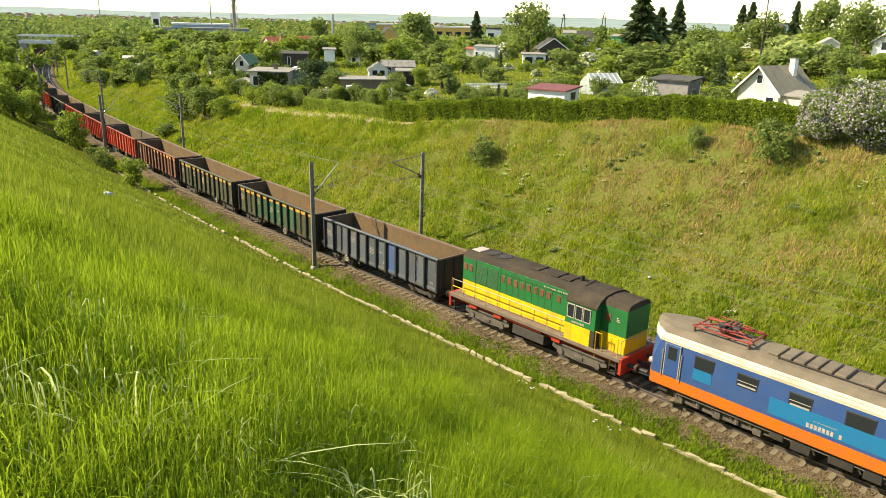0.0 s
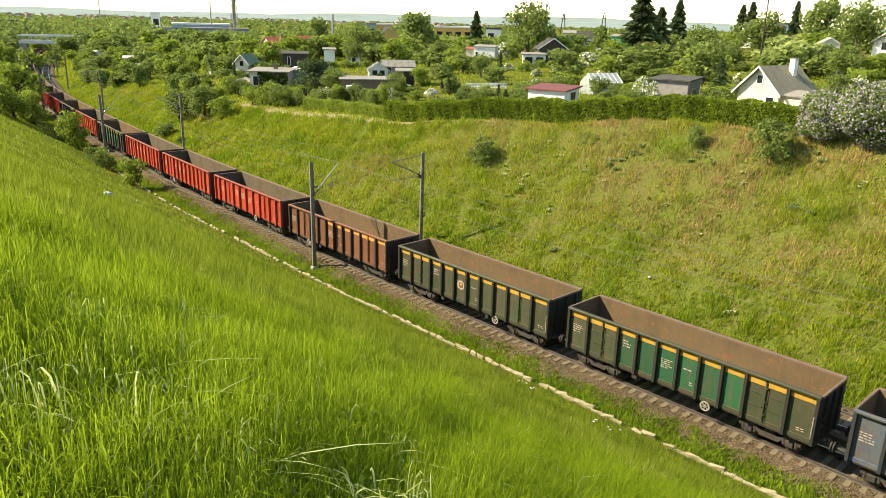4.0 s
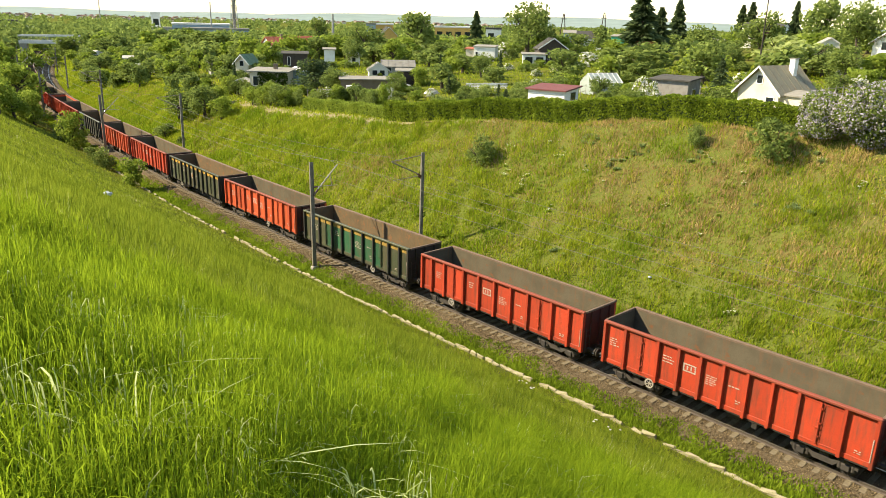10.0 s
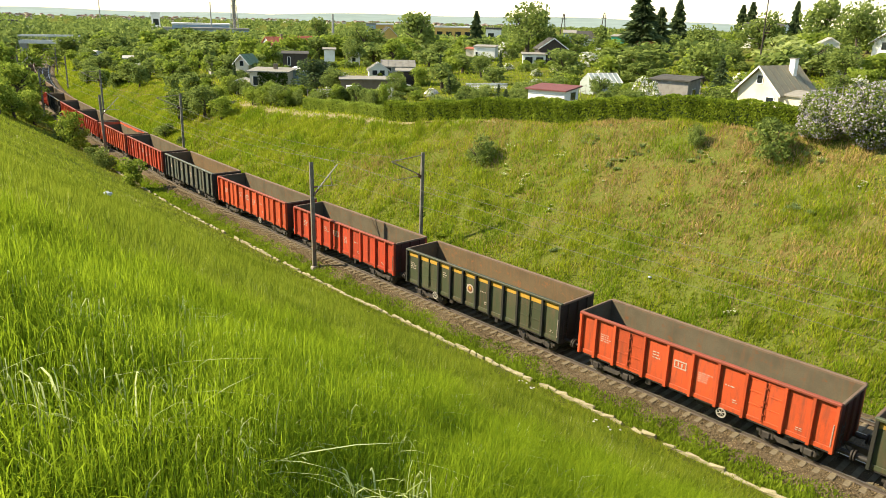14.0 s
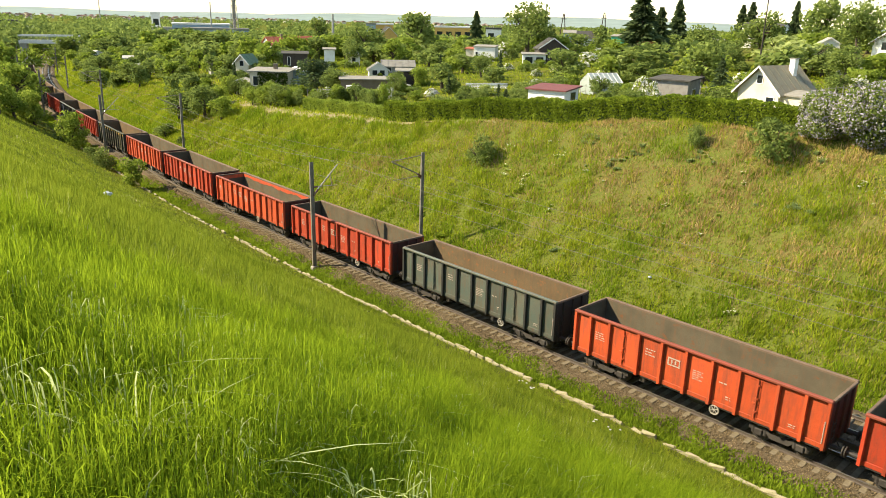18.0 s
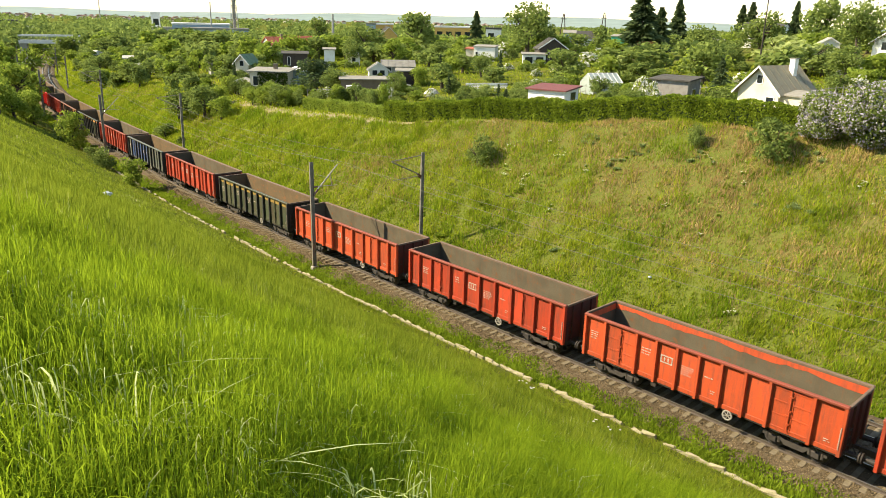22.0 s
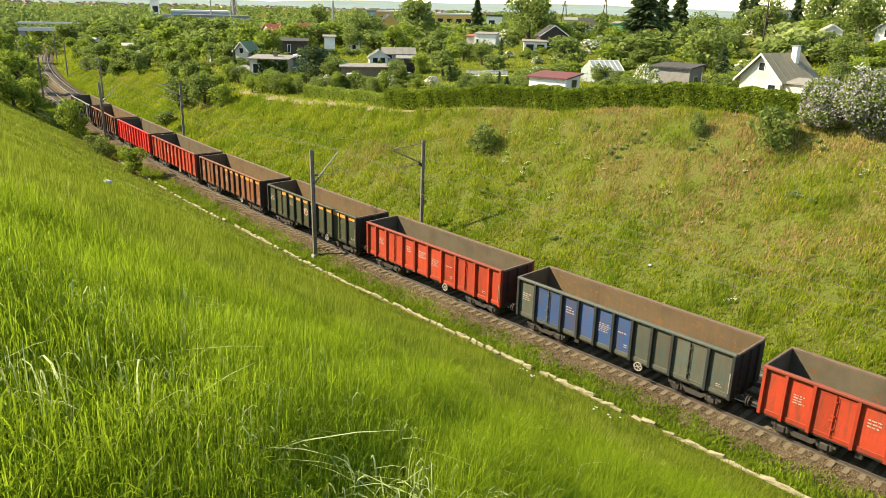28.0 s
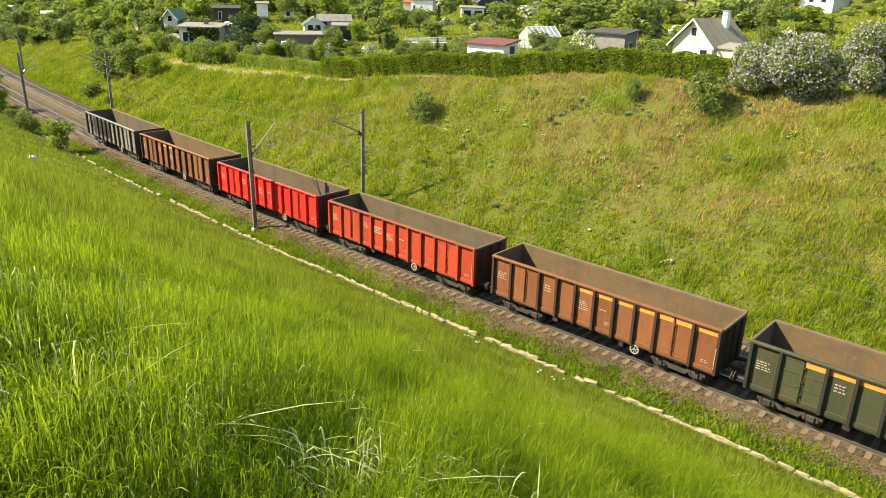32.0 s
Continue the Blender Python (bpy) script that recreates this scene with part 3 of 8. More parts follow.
def ring_wheel(bm):
    bmesh.ops.create_cone(bm, cap_ends=False, segments=18, radius1=0.24, radius2=0.24, depth=0.05, matrix=Matrix.Rotation(math.pi / 2, 4, "X"))
    bmesh.ops.create_cone(bm, cap_ends=False, segments=18, radius1=0.185, radius2=0.185, depth=0.05, matrix=Matrix.Rotation(math.pi / 2, 4, "X"))
    for k in range(18):
        a, b = 2 * math.pi * k / 18, 2 * math.pi * (k + 1) / 18
        for y in (-0.025, 0.025):
            bm.faces.new([bm.verts.new((math.cos(t) * r, y, math.sin(t) * r)) for t, r in ((a, 0.24), (b, 0.24), (b, 0.185), (a, 0.185))])
    for k in range(3):
        t = math.pi * k / 3 + 0.4
        rod(bm, (-0.2 * math.cos(t), 0, -0.2 * math.sin(t)), (0.2 * math.cos(t), 0, 0.2 * math.sin(t)), 0.02, seg=6)


def underframe(bm):
    for y in (-1.25, 1.25):
        box(bm, -BODY, BODY, y - 0.05, y + 0.05, 0.92, 1.16)
    box(bm, -BODY, BODY, -0.18, 0.18, 0.85, 1.16)
    for x in (-6.3, -4.5, -1.5, 1.5, 4.5, 6.3):
        box(bm, x - 0.1, x + 0.1, -1.3, 1.3, 0.9, 1.16)


def brake_gear(bm):
    rod(bm, (-1.7, 0.5, 0.75), (-0.4, 0.5, 0.75), 0.2, seg=12)
    box(bm, 0.2, 0.9, -1.0, -0.3, 0.55, 0.9, 0.03)
    rod(bm, (-2.6, -0.2, 0.6), (2.6, -0.2, 0.62), 0.03, seg=6)
    box(bm, 1.5, 1.75, -1.25, -1.05, 0.6, 0.92, 0.02)
    box(bm, -2.4, -2.1, -1.22, -1.0, 0.62, 0.92, 0.02)


def ladder_shape(bm):
    for x in (-0.16, 0.16):
        rod(bm, (x, -0.12, 0.75), (x, -0.12, 2.35), 0.018, seg=6)
    for z in (0.8, 1.15, 1.5, 1.85, 2.2):
        rod(bm, (-0.16, -0.12, z), (0.16, -0.12, z), 0.016, seg=6)


def bars(bm, w, h, rows, rng):
    """Unreadable lines of writing as plain bars, centred on the origin, on the side facing -y."""
    step = h / rows
    for k in range(rows):
        z = h / 2 - step * (k + 0.5)
        x = -w / 2
        end = w / 2 * rng.uniform(0.3, 1.0)
        while x < end:
            d = min(rng.uniform(0.05, 0.2), end - x)
            if d > 0.03:
                box(bm, x, x + d, -0.006, 0.0, z - step * 0.2, z + step * 0.2)
            x += d + 0.05


SCHEMES = {
    "slate": ("slate-blue", "slate"), "green": ("dull green, yellow-striped", "green"), "bottle": ("bottle-green and drab, yellow-striped", "green"),
    "brown": ("rust-brown, orange-striped", "brown"), "tan": ("orange-brown, orange-striped", "tan"), "red": ("red", "red"),
    "orange": ("orange-red", "orange"), "bright": ("freshly painted bright red", "bright"), "grey": ("grey-green", "grey"), "pale": ("pale grey, scrawled", "pale"),
    "blue": ("half blue, half grey", "grey"),
}


WORN = material("worn_rusty_red_rail_paint", (0.25, 0.05, 0.026), 0.7, (0.15, 0.05, 0.03), 0.7, 1.5, 25, third=(0.1, 0.045, 0.028), third_at=0.6)
WORN_TOP = {"red": WORN, "orange": WORN}
DUSTY = material("dust_coated_wagon_rail", (0.15, 0.1, 0.065), 0.85, (0.085, 0.058, 0.04), 0.7, 1.5, 25, third=(0.17, 0.075, 0.04), third_at=0.6)
SHADED = {}


def grimy_shaded(mat):
    """Darker copy of a paint: grime plus the ends' and posts' shade as colour."""
    if mat.name not in SHADED:
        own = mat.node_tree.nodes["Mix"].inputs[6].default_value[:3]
        SHADED[mat.name] = material("shaded_" + mat.name, tuple(0.2 * c + 0.012 for c in own), 0.85, (0.028, 0.021, 0.016), 0.9, 1.2, 25)
    return SHADED[mat.name]


def wagon(scheme, seed, stripe=None, inside=None, lone_panels=(), emblem=None, scrawl=None, bright_top=None, inset=False, painted_inside=None):
    """An empty high-sided open wagon; its rear end points to -x."""
    rng = random.Random(seed)
    bays, doors = (INSET, INSET_DOORS) if inset else (BAYS, DOORS)
    latches = (3, 9) if inset else (2, 10)
    words, paint = SCHEMES[scheme]
    mat = PAINT[paint]
    w = thing("open_wagon", "empty %s high-sided open freight wagon on the track" % words, "freight wagon", group="wagons of the train")
    ribbed = rng.random() < 0.4 or scheme in ("green", "bottle")
    inner = M["inside" if scheme in ("red", "orange", "bright", "pale") else "inside_rust"] if inside is None else inside
    part("floor", kept("wagon_floor", lambda bm: box(bm, -BODY + 0.02, BODY - 0.02, -WALL + 0.03, WALL - 0.03, 1.15, FLOOR), inner), None, w, "dusty steel floor")
    part("underframe", kept("underframe", underframe, M["steel_dark"]), None, w)
    part("brake_gear", kept("brake_gear", brake_gear, M["steel_dark"]), None, w)
    for sign in (-1, 1):
        turn = pose(0, 0, 0, 0, 0, 0 if sign < 0 else 180)
        part("side_lining", kept("side_lining", lambda bm: box(bm, -BODY + 0.02, BODY - 0.02, -WALL, -WALL + 0.035, 1.16, 3.14), inner), None, w, at=turn)
        part("top_rail", kept("top_rail", lambda bm: box(bm, -BODY - 0.02, BODY + 0.02, -1.46, -1.26, 3.12, 3.25, 0.025), bright_top or (DUSTY if sign > 0 else WORN_TOP.get(scheme, mat))), None, w, at=turn)
        part("side_sill", kept("side_sill", lambda bm: box(bm, -BODY, BODY, -1.33, -1.297, 1.0, 1.21, 0.008), mat), None, w, at=turn)
        for k in range(12):
            wide = bays[k + 1] - bays[k]
            mid = (bays[k] + bays[k + 1]) / 2
            here = turn @ Matrix.Translation((mid, -WALL - 0.005, 0))
            own = mat
            if scheme == "blue" and 0 < k < 7 and sign < 0:
                own = PAINT["blue"]
            if scheme == "slate" and k == 7 and sign < 0:
                own = PAINT["blue"]
            if scheme == "bottle" and 3 <= k <= 8:
                own = PAINT["bottle"]
            if k in doors:
                part("door", kept("door_%.2f_%d" % (wide, ribbed), door_shape(wide - 0.05, ribbed), own), None, w, at=here)
            else:
                part("side_panel", kept("panel_%.2f" % wide, panel_shape(wide), own), None, w, at=here)
            if stripe and sign < 0 and stripe[0] <= k < stripe[1]:
                y = -0.062 if k in doors else -0.024
                part("stripe", kept("stripe_%.2f_%d" % (wide, k in doors), lambda bm: box(bm, -wide / 2 + 0.065, wide / 2 - 0.065, y, y + 0.008, 2.8, 3.1), stripe[2]), None, w, at=here)
        for k, x in enumerate(bays):
            if k in latches:
                part("door_latch", kept("latch", latch_shape, mat), None, w, at=turn @ Matrix.Translation((x, -WALL - 0.01, 0)))
            else:
                # posts of the duller schemes take the copy with shade in its colour
                part("post", kept("post", post_shape, mat if scheme in ("red", "orange", "bright") else grimy_shaded(mat)), None, w, at=turn @ Matrix.Translation((x if 0 < k < 12 else x * 0.988, -WALL - 0.005, 0)))
    for sign in (-1, 1):
        turn = pose(0, 0, 0, 0, 0, 0 if sign > 0 else 180)
        part("end_wall", kept("end_wall", lambda bm: box(bm, BODY - 0.05, BODY, -WALL, WALL, 1.0, 3.14), grimy_shaded(mat)), None, w, at=turn)
        part("end_lining", kept("end_lining", lambda bm: box(bm, BODY - 0.058, BODY - 0.052, -WALL + 0.04, WALL - 0.04, 1.19, 3.12), inner), None, w, at=turn)
        part("end_rail", kept("end_rail", lambda bm: box(bm, BODY - 0.07, BODY + 0.06, -1.255, 1.255, 3.125, 3.24, 0.02), bright_top or DUSTY), None, w, at=turn)
        for y in (-0.8, 0.0, 0.8):
            part("end_post", kept("end_post", end_post_shape, grimy_shaded(mat)), None, w, at=turn @ pose(BODY, y, 0, 0, 0, 90))
        part("ladder", kept("ladder", ladder_shape, M["steel_dark"]), None, w, at=turn @ pose(BODY, -1.1, 0, 0, 0, 90))
        part("grab_rail", kept("grab_rail", lambda bm: rod(bm, (BODY - 0.12, -1.47, 1.3), (BODY - 0.12, -1.47, 2.3), 0.022, seg=6), M["white"]), None, w, at=turn)
    for x in (-4.5, 4.5):
        add_bogie(w, x)
    add_ends(w, BODY, M["steel_dark"])
    part("hand_wheel", kept("ring_wheel", ring_wheel, M["pole_pale"]), None, w, "pale brake hand wheel", at=(rng.choice((1.6, -3.6, 2.4)), -1.33, 0.78))
    if painted_inside:
        for sign in (-1, 1):
            bm = bmesh.new()
            n, low = 40, random.Random(seed + 5)
            xs = [-BODY + 0.1 + (2 * BODY - 0.2) * k / n for k in range(n + 1)]
            zs = [2.84 + 0.05 * math.sin(k * 0.45) + low.uniform(-0.05, 0.05) for k in range(n + 1)]
            for k in range(n):
                bm.faces.new([bm.verts.new(q) for q in ((xs[k], 0, zs[k]), (xs[k + 1], 0, zs[k + 1]), (xs[k + 1], 0, 3.12), (xs[k], 0, 3.12))])
            bmesh.ops.remove_doubles(bm, verts=bm.verts, dist=1e-4)
            bmesh.ops.solidify(bm, geom=bm.faces[:], thickness=0.004)
            part("inner_paint", bm, painted_inside, w, "bare orange paint above the load line", at=(0, sign * (WALL - 0.042), 0))
        for sign in (-1, 1):
            part("inner_paint", box(bmesh.new(), sign * (BODY - 0.066) - 0.003, sign * (BODY - 0.066) + 0.003, -WALL + 0.05, WALL - 0.05, 2.8, 3.12), painted_inside, w, "bare orange paint above the load line")
    # markings
    ink = M["white"] if scheme not in ("pale",) else M["steel_dark"]
    p = (-4.8, -1.9, -0.64, 0.64, 1.9, 5.0) if inset else (-5.75, -2.75, -1.65, -0.55, 0.55, 5.8)
    for x, z, a, b, n in ((p[0], 2.2, 0.75, 0.55, 4), (p[1], 2.35, 0.7, 0.5, 3), (p[3], 2.1, 0.85, 0.6, 5), (p[4], 2.2, 0.75, 0.16, 1),
                          (p[4] + 0.25, 1.55, 0.35, 0.26, 2), (p[5], 1.45, 0.5, 0.22, 2)):
        bm = bmesh.new()
        bars(bm, a * rng.uniform(0.6, 0.85), b * 0.85, n, rng)
        tagged(part("marking", bm, ink, w, at=(x, -WALL - 0.022, z)), "faded white lettering", kind="stuff")
    if scheme in ("red", "orange", "bright") and not emblem:
        bm = bmesh.new()
        for u in ((-0.32, -0.26, -0.2, 0.2), (0.26, 0.32, -0.2, 0.2), (-0.26, 0.26, 0.14, 0.2), (-0.26, 0.26, -0.2, -0.14), (-0.14, -0.07, -0.1, 0.1), (0.05, 0.12, -0.1, 0.1)):
            box(bm, u[0], u[1], -0.006, 0, u[2], u[3])
        part("plate_mark", bm, ink, w, "framed white mark", at=(p[2], -WALL - 0.024, 2.3))
    if emblem:
        bm = bmesh.new()
        bmesh.ops.create_cone(bm, cap_ends=True, segments=9, radius1=0.3, radius2=0.3, depth=0.006, matrix=Matrix.Rotation(math.pi / 2, 4, "X"))
        e = part("emblem", bm, M["white"], w, "round cream and red emblem", at=(emblem, -WALL - 0.024, 2.1))
        bm = bmesh.new()
        bmesh.ops.create_cone(bm, cap_ends=True, segments=9, radius1=0.2, radius2=0.2, depth=0.006, matrix=Matrix.Rotation(math.pi / 2, 4, "X"))
        part("emblem_field", bm, PAINT["brown"], e, at=(0, -0.005, 0))
        bm = bmesh.new()
        bmesh.ops.create_cone(bm, cap_ends=True, segments=9, radius1=0.1, radius2=0.1, depth=0.006, matrix=Matrix.Rotation(math.pi / 2, 4, "X"))
        part("emblem_core", bm, M["yellow_mark"], e, at=(0, -0.009, 0.04))
    if scrawl:
        for k in range(5):
            x = -4.75 + k * 1.1
            for d in (-0.3, 0.3, 0.0):
                bm = bmesh.new()
                if d:
                    prism(bm, [(x + d - 0.09, 1.4), (x + d + 0.09, 1.4), (x + d + 0.09, 2.9), (x + d - 0.09, 2.9)], -0.006, 0)
                else:
                    prism(bm, [(x - 0.34, 2.9), (x - 0.16, 2.9), (x + 0.34, 1.4), (x + 0.16, 1.4)], -0.011, -0.006)
                part("scrawl", bm, M["steel_dark"], w, "dark sprayed stroke", at=(0, -WALL - 0.065, 0))
    return w


def bogie3_frame(bm):
    for y in (-1.05, 1.05):
        prism(bm, [(-2.6, 0.5), (-2.5, 0.95), (-1.9, 1.02), (1.9, 1.02), (2.5, 0.95), (2.6, 0.5), (1.2, 0.36), (-1.2, 0.36)], y - 0.07, y + 0.07)
        for x in (-1.9, 0, 1.9):
            box(bm, x - 0.2, x + 0.2, y - 0.17, y + 0.17, 0.3, 0.72, 0.04)
        for x in (-0.95, 0.95):
            rod(bm, (x, y * 1.08, 0.45), (x, y * 1.08, 0.9), 0.13, seg=8)
    box(bm, -2.3, 2.3, -0.9, 0.9, 0.6, 0.85)


def bogie2_frame(bm):
    for y in (-1.16, 1.16):
        prism(bm, [(-1.78, 0.6), (-1.74, 0.92), (-1.3, 0.95), (1.3, 0.95), (1.74, 0.92), (1.78, 0.6), (1.0, 0.34), (0.4, 0.3), (-0.4, 0.3), (-1.0, 0.34)], y - 0.05, y + 0.05)
        prism(bm, [(-1.7, 0.86), (1.7, 0.86), (1.66, 0.96), (-1.66, 0.96)], y - 0.13, y + 0.13)
        for x in (-1.2, 1.2):
            rod(bm, (x, y * 1.02, 0.5), (x, y * 1.1, 0.5), 0.2, seg=10)
        box(bm, -0.3, 0.3, y - 0.1, y + 0.1, 0.4, 0.62, 0.03)
    box(bm, -1.6, 1.6, -1.1, 1.1, 0.62, 0.85)


def handrail(parent, points, posts, mat, low=0.0):
    bm = bmesh.new()
    for a, b in zip(points, points[1:]):
        rod(bm, a, b, 0.025, seg=6)
    for x, y, z0, z1 in posts:
        rod(bm, (x, y, z0), (x, y, z1), 0.02, seg=6)
    part("handrail", bm, mat, parent)


def window_part(parent, x, y, z, w, h, mat_frame, sign=-1, frame_w=0.05, name="window"):
    """A pane in a proud frame on a side wall at y; the side faces sign * y."""
    bm = bmesh.new()
    d0, d1 = (y - 0.03, y + 0.03)
    for u in ((-w / 2, w / 2, -h / 2, -h / 2 + frame_w), (-w / 2, w / 2, h / 2 - frame_w, h / 2), (-w / 2, -w / 2 + frame_w, -h / 2 + frame_w, h / 2 - frame_w), (w / 2 - frame_w, w / 2, -h / 2 + frame_w, h / 2 - frame_w)):
        box(bm, x + u[0], x + u[1], d0, d1, z + u[2], z + u[3])
    f = part(name, bm, mat_frame, parent)
    bm = bmesh.new()
    box(bm, x - w / 2 + frame_w, x + w / 2 - frame_w, y - 0.012, y + 0.012, z - h / 2 + frame_w, z + h / 2 - frame_w)
    part("pane", bm, M["glass"], f)


def shunter():
    """The green and yellow diesel engine, cab towards +x."""
    t = thing("diesel_locomotive", "green and yellow diesel locomotive with red frame and grey roof", "locomotive")
    G, Y, R_, K = PAINT["loco_green"], PAINT["loco_yellow"], PAINT["loco_red"], PAINT["roof"]
    wide, deck = 1.0, 1.5
    bm = bmesh.new()
    box(bm, -8.0, 8.0, -1.52, 1.52, 1.27, deck, 0.02)
    part("deck", bm, material("dusty_deck_steel", (0.16, 0.12, 0.085), 0.85, (0.1, 0.075, 0.055), 0.5, 2, 30), t, "dusty brown walkway deck")
    bm = bmesh.new()
    box(bm, -7.95, 7.95, -1.2, 1.2, 1.0, 1.36)
    part("frame", bm, R_, t, "red underframe")
    for x in (-8.02, 8.02):
        bm = bmesh.new()
        box(bm, x - 0.12, x + 0.12, -1.5, 1.5, 0.62, 1.5, 0.02)
        part("buffer_beam", bm, R_, t, "red buffer beam")
    for x0, x1, top in ((-7.3, -5.93, 4.18), (-5.88, -3.33, 4.22), (-3.28, 3.39, 4.22), (5.83, 7.85, 4.18)):
        bm = bmesh.new()
        prism(bm, [(-wide, 2.42), (-wide, top - 0.34), (-wide + 0.12, top - 0.2), (wide - 0.12, top - 0.2), (wide, top - 0.34), (wide, 2.42)], x0, x1, "x")
        part("hood", bm, G, t, "bright green hood section")
        bm = bmesh.new()
        prism(bm, [(-wide + 0.004, deck), (-wide + 0.004, 2.42), (wide - 0.004, 2.42), (wide - 0.004, deck)], x0, x1, "x")
        part("hood_base", bm, Y, t, "yellow lower hood band")
        bm = bmesh.new()
        prism(bm, [(-wide - 0.01, top - 0.32), (-wide + 0.1, top - 0.13), (-wide + 0.32, top - 0.02), (0, top + 0.03), (wide - 0.32, top - 0.02), (wide - 0.1, top - 0.13), (wide + 0.01, top - 0.32)], x0 - 0.02, x1 + 0.02, "x")
        part("hood_roof", bm, K, t, "sooty grey roof")
    # green shoulders under the roof and seams
    for x in (-5.905, -3.305):
        bm = bmesh.new()
        box(bm, x - 0.03, x + 0.03, -wide - 0.012, wide + 0.012, 2.42, 3.8)
        part("seam", bm, M["steel_dark"], t)
    for x in (-5.2, -4.05):
        bm = bmesh.new()
        for k in range(16):
            box(bm, x - 0.5, x + 0.5, -wide - 0.025, -wide, 2.52 + k * 0.068, 2.555 + k * 0.068)
        box(bm, x - 0.54, x + 0.54, -wide - 0.01, -wide + 0.01, 2.48, 3.66)
        part("radiator_louvre", bm, material("dusty_green_louvre_paint", (0.025, 0.11, 0.04), 0.6, (0.05, 0.09, 0.045), 0.5, 2, 30), t, "dull green louvres")
    for x in (-7.0, -6.45):
        bm = bmesh.new()
        box(bm, x - 0.19, x + 0.19, -wide - 0.02, -wide + 0.01, 3.08, 3.48, 0.01)
        part("vent", bm, PAINT["brown"], t, "rusty square vent")
    for k in range(9):
        bm = bmesh.new()
        x = -3.0 + k * 0.62 + (0.3 if k == 8 else 0)
        box(bm, x - 0.17, x + 0.17, -wide - 0.02, -wide + 0.01, 3.08, 3.48, 0.01)
        part("vent", bm, PAINT["brown"], t, "rusty square vent")
    bm = bmesh.new()
    for k in range(8):
        x = -2.69 + k * 0.62
        box(bm, x - 0.01, x + 0.01, -wide - 0.008, -wide + 0.005, 2.5, 3.62)
    box(bm, -3.2, 3.3, -wide - 0.008, -wide + 0.005, 3.6, 3.62)
    part("door_seams", bm, PAINT["roof"], t)
    # roof fittings
    for x in (-5.2, -4.0):
        bm = bmesh.new()
        rod(bm, (x, 0, 4.2), (x, 0, 4.27), 0.46, seg=20)
        part("fan", bm, M["steel_dark"], t, "round black cooling fan")
    bm = bmesh.new()
    box(bm, -7.1, -6.2, -0.45, 0.45, 4.17, 4.24, 0.03)
    part("hatch", bm, M["white"], t, "pale roof hatch")
    for x in (-0.6, 1.2, 2.3):
        part("roof_box", box(bmesh.new(), x - 0.35, x + 0.35, -0.5, 0.5, 4.2, 4.3, 0.04), K, t)
    part("exhaust", rod(bmesh.new(), (3.0, 0.2, 4.2), (3.0, 0.2, 4.5), 0.14, seg=10), K, t)
    part("horn", rod(bmesh.new(), (3.9, -0.5, 4.25), (3.9, 0.5, 4.38), 0.04, seg=8), K, t)
    part("aerial", rod(bmesh.new(), (3.6, 0.0, 4.2), (3.6, 0.0, 4.45), 0.05, seg=8), K, t)
    # cab
    cx0, cx1 = 3.39, 5.83
    bm = bmesh.new()
    prism(bm, [(-1.5, 2.42), (-1.46, 3.7), (1.46, 3.7), (1.5, 2.42)], cx0, cx1 - 0.0, "x")
    cab = part("cab", bm, G, t, "green driver's cab")
    bm = bmesh.new()
    box(bm, cx0, cx1 - 0.35, -1.505, 1.505, 1.3, 2.42)
    part("cab_base", bm, Y, t, "yellow lower cab")
    bm = bmesh.new()
    prism(bm, [(-1.53, 3.62), (-1.47, 3.76), (-1.22, 4.02), (-0.8, 4.22), (0, 4.3), (0.8, 4.22), (1.22, 4.02), (1.47, 3.76), (1.53, 3.62), (1.44, 3.68), (0.8, 4.12), (0, 4.2), (-0.8, 4.12), (-1.44, 3.68)], cx0 - 0.05, cx1 + 0.1, "x")
    part("cab_roof", bm, K, t, "overhanging grey cab roof")
    bm = bmesh.new()
    prism(bm, [(-1.44, 3.66), (-0.8, 4.1), (0, 4.18), (0.8, 4.1), (1.44, 3.66)], cx0, cx0 + 0.05, "x")
    prism(bm, [(-1.44, 3.66), (-0.8, 4.1), (0, 4.18), (0.8, 4.1), (1.44, 3.66)], cx1 - 0.05, cx1 - 0.002, "x")
    part("cab_gable", bm, G, t)
    for x, w in ((3.82, 0.6), (4.5, 0.6), (5.16, 0.6)):
        window_part(t, x, -1.478, 3.12, w, 0.78, M["pole_pale"])
    # flush dark block: the doorway recess's shade as a solid colour
    bm = bmesh.new()
    box(bm, cx1 - 0.35, cx1 + 0.01, -1.5, -1.0, 1.52, 2.42)
    part("cab_doorway", bm, M["steel_dark"], t, "dark block standing for the shaded doorway recess")
    bm = bmesh.new()
    box(bm, 6.2, 6.6, -wide - 0.02, -wide, 3.05, 3.45)
    part("vent", bm, PAINT["brown"], t, "rusty square vent")
    bm = bmesh.new()
    rng = random.Random(4)
    for k in range(9):
        box(bm, 3.95 + k * 0.12, 4.03 + k * 0.12, -1.512, -1.49, 2.5, 2.6)
    for k in range(24):
        if k not in (2, 11, 16):
            box(bm, 0.9 + k * 0.1, 0.965 + k * 0.1, -wide - 0.012, -wide, 3.68, 3.74)
    for k in range(3):
        box(bm, 7.05, 7.3 - 0.05 * k, -wide - 0.012, -wide, 3.15 + k * 0.09, 3.2 + k * 0.09)
    part("lettering", bm, M["white"], t, "white lettering")
    rail = PAINT["loco_yellow"]
    handrail(t, [(-7.75, -1.47, 2.42), (3.35, -1.47, 2.42)], [(x, -1.47, deck, 2.42) for x in np.arange(-7.75, 3.35, 1.2)], M["pole_pale"])
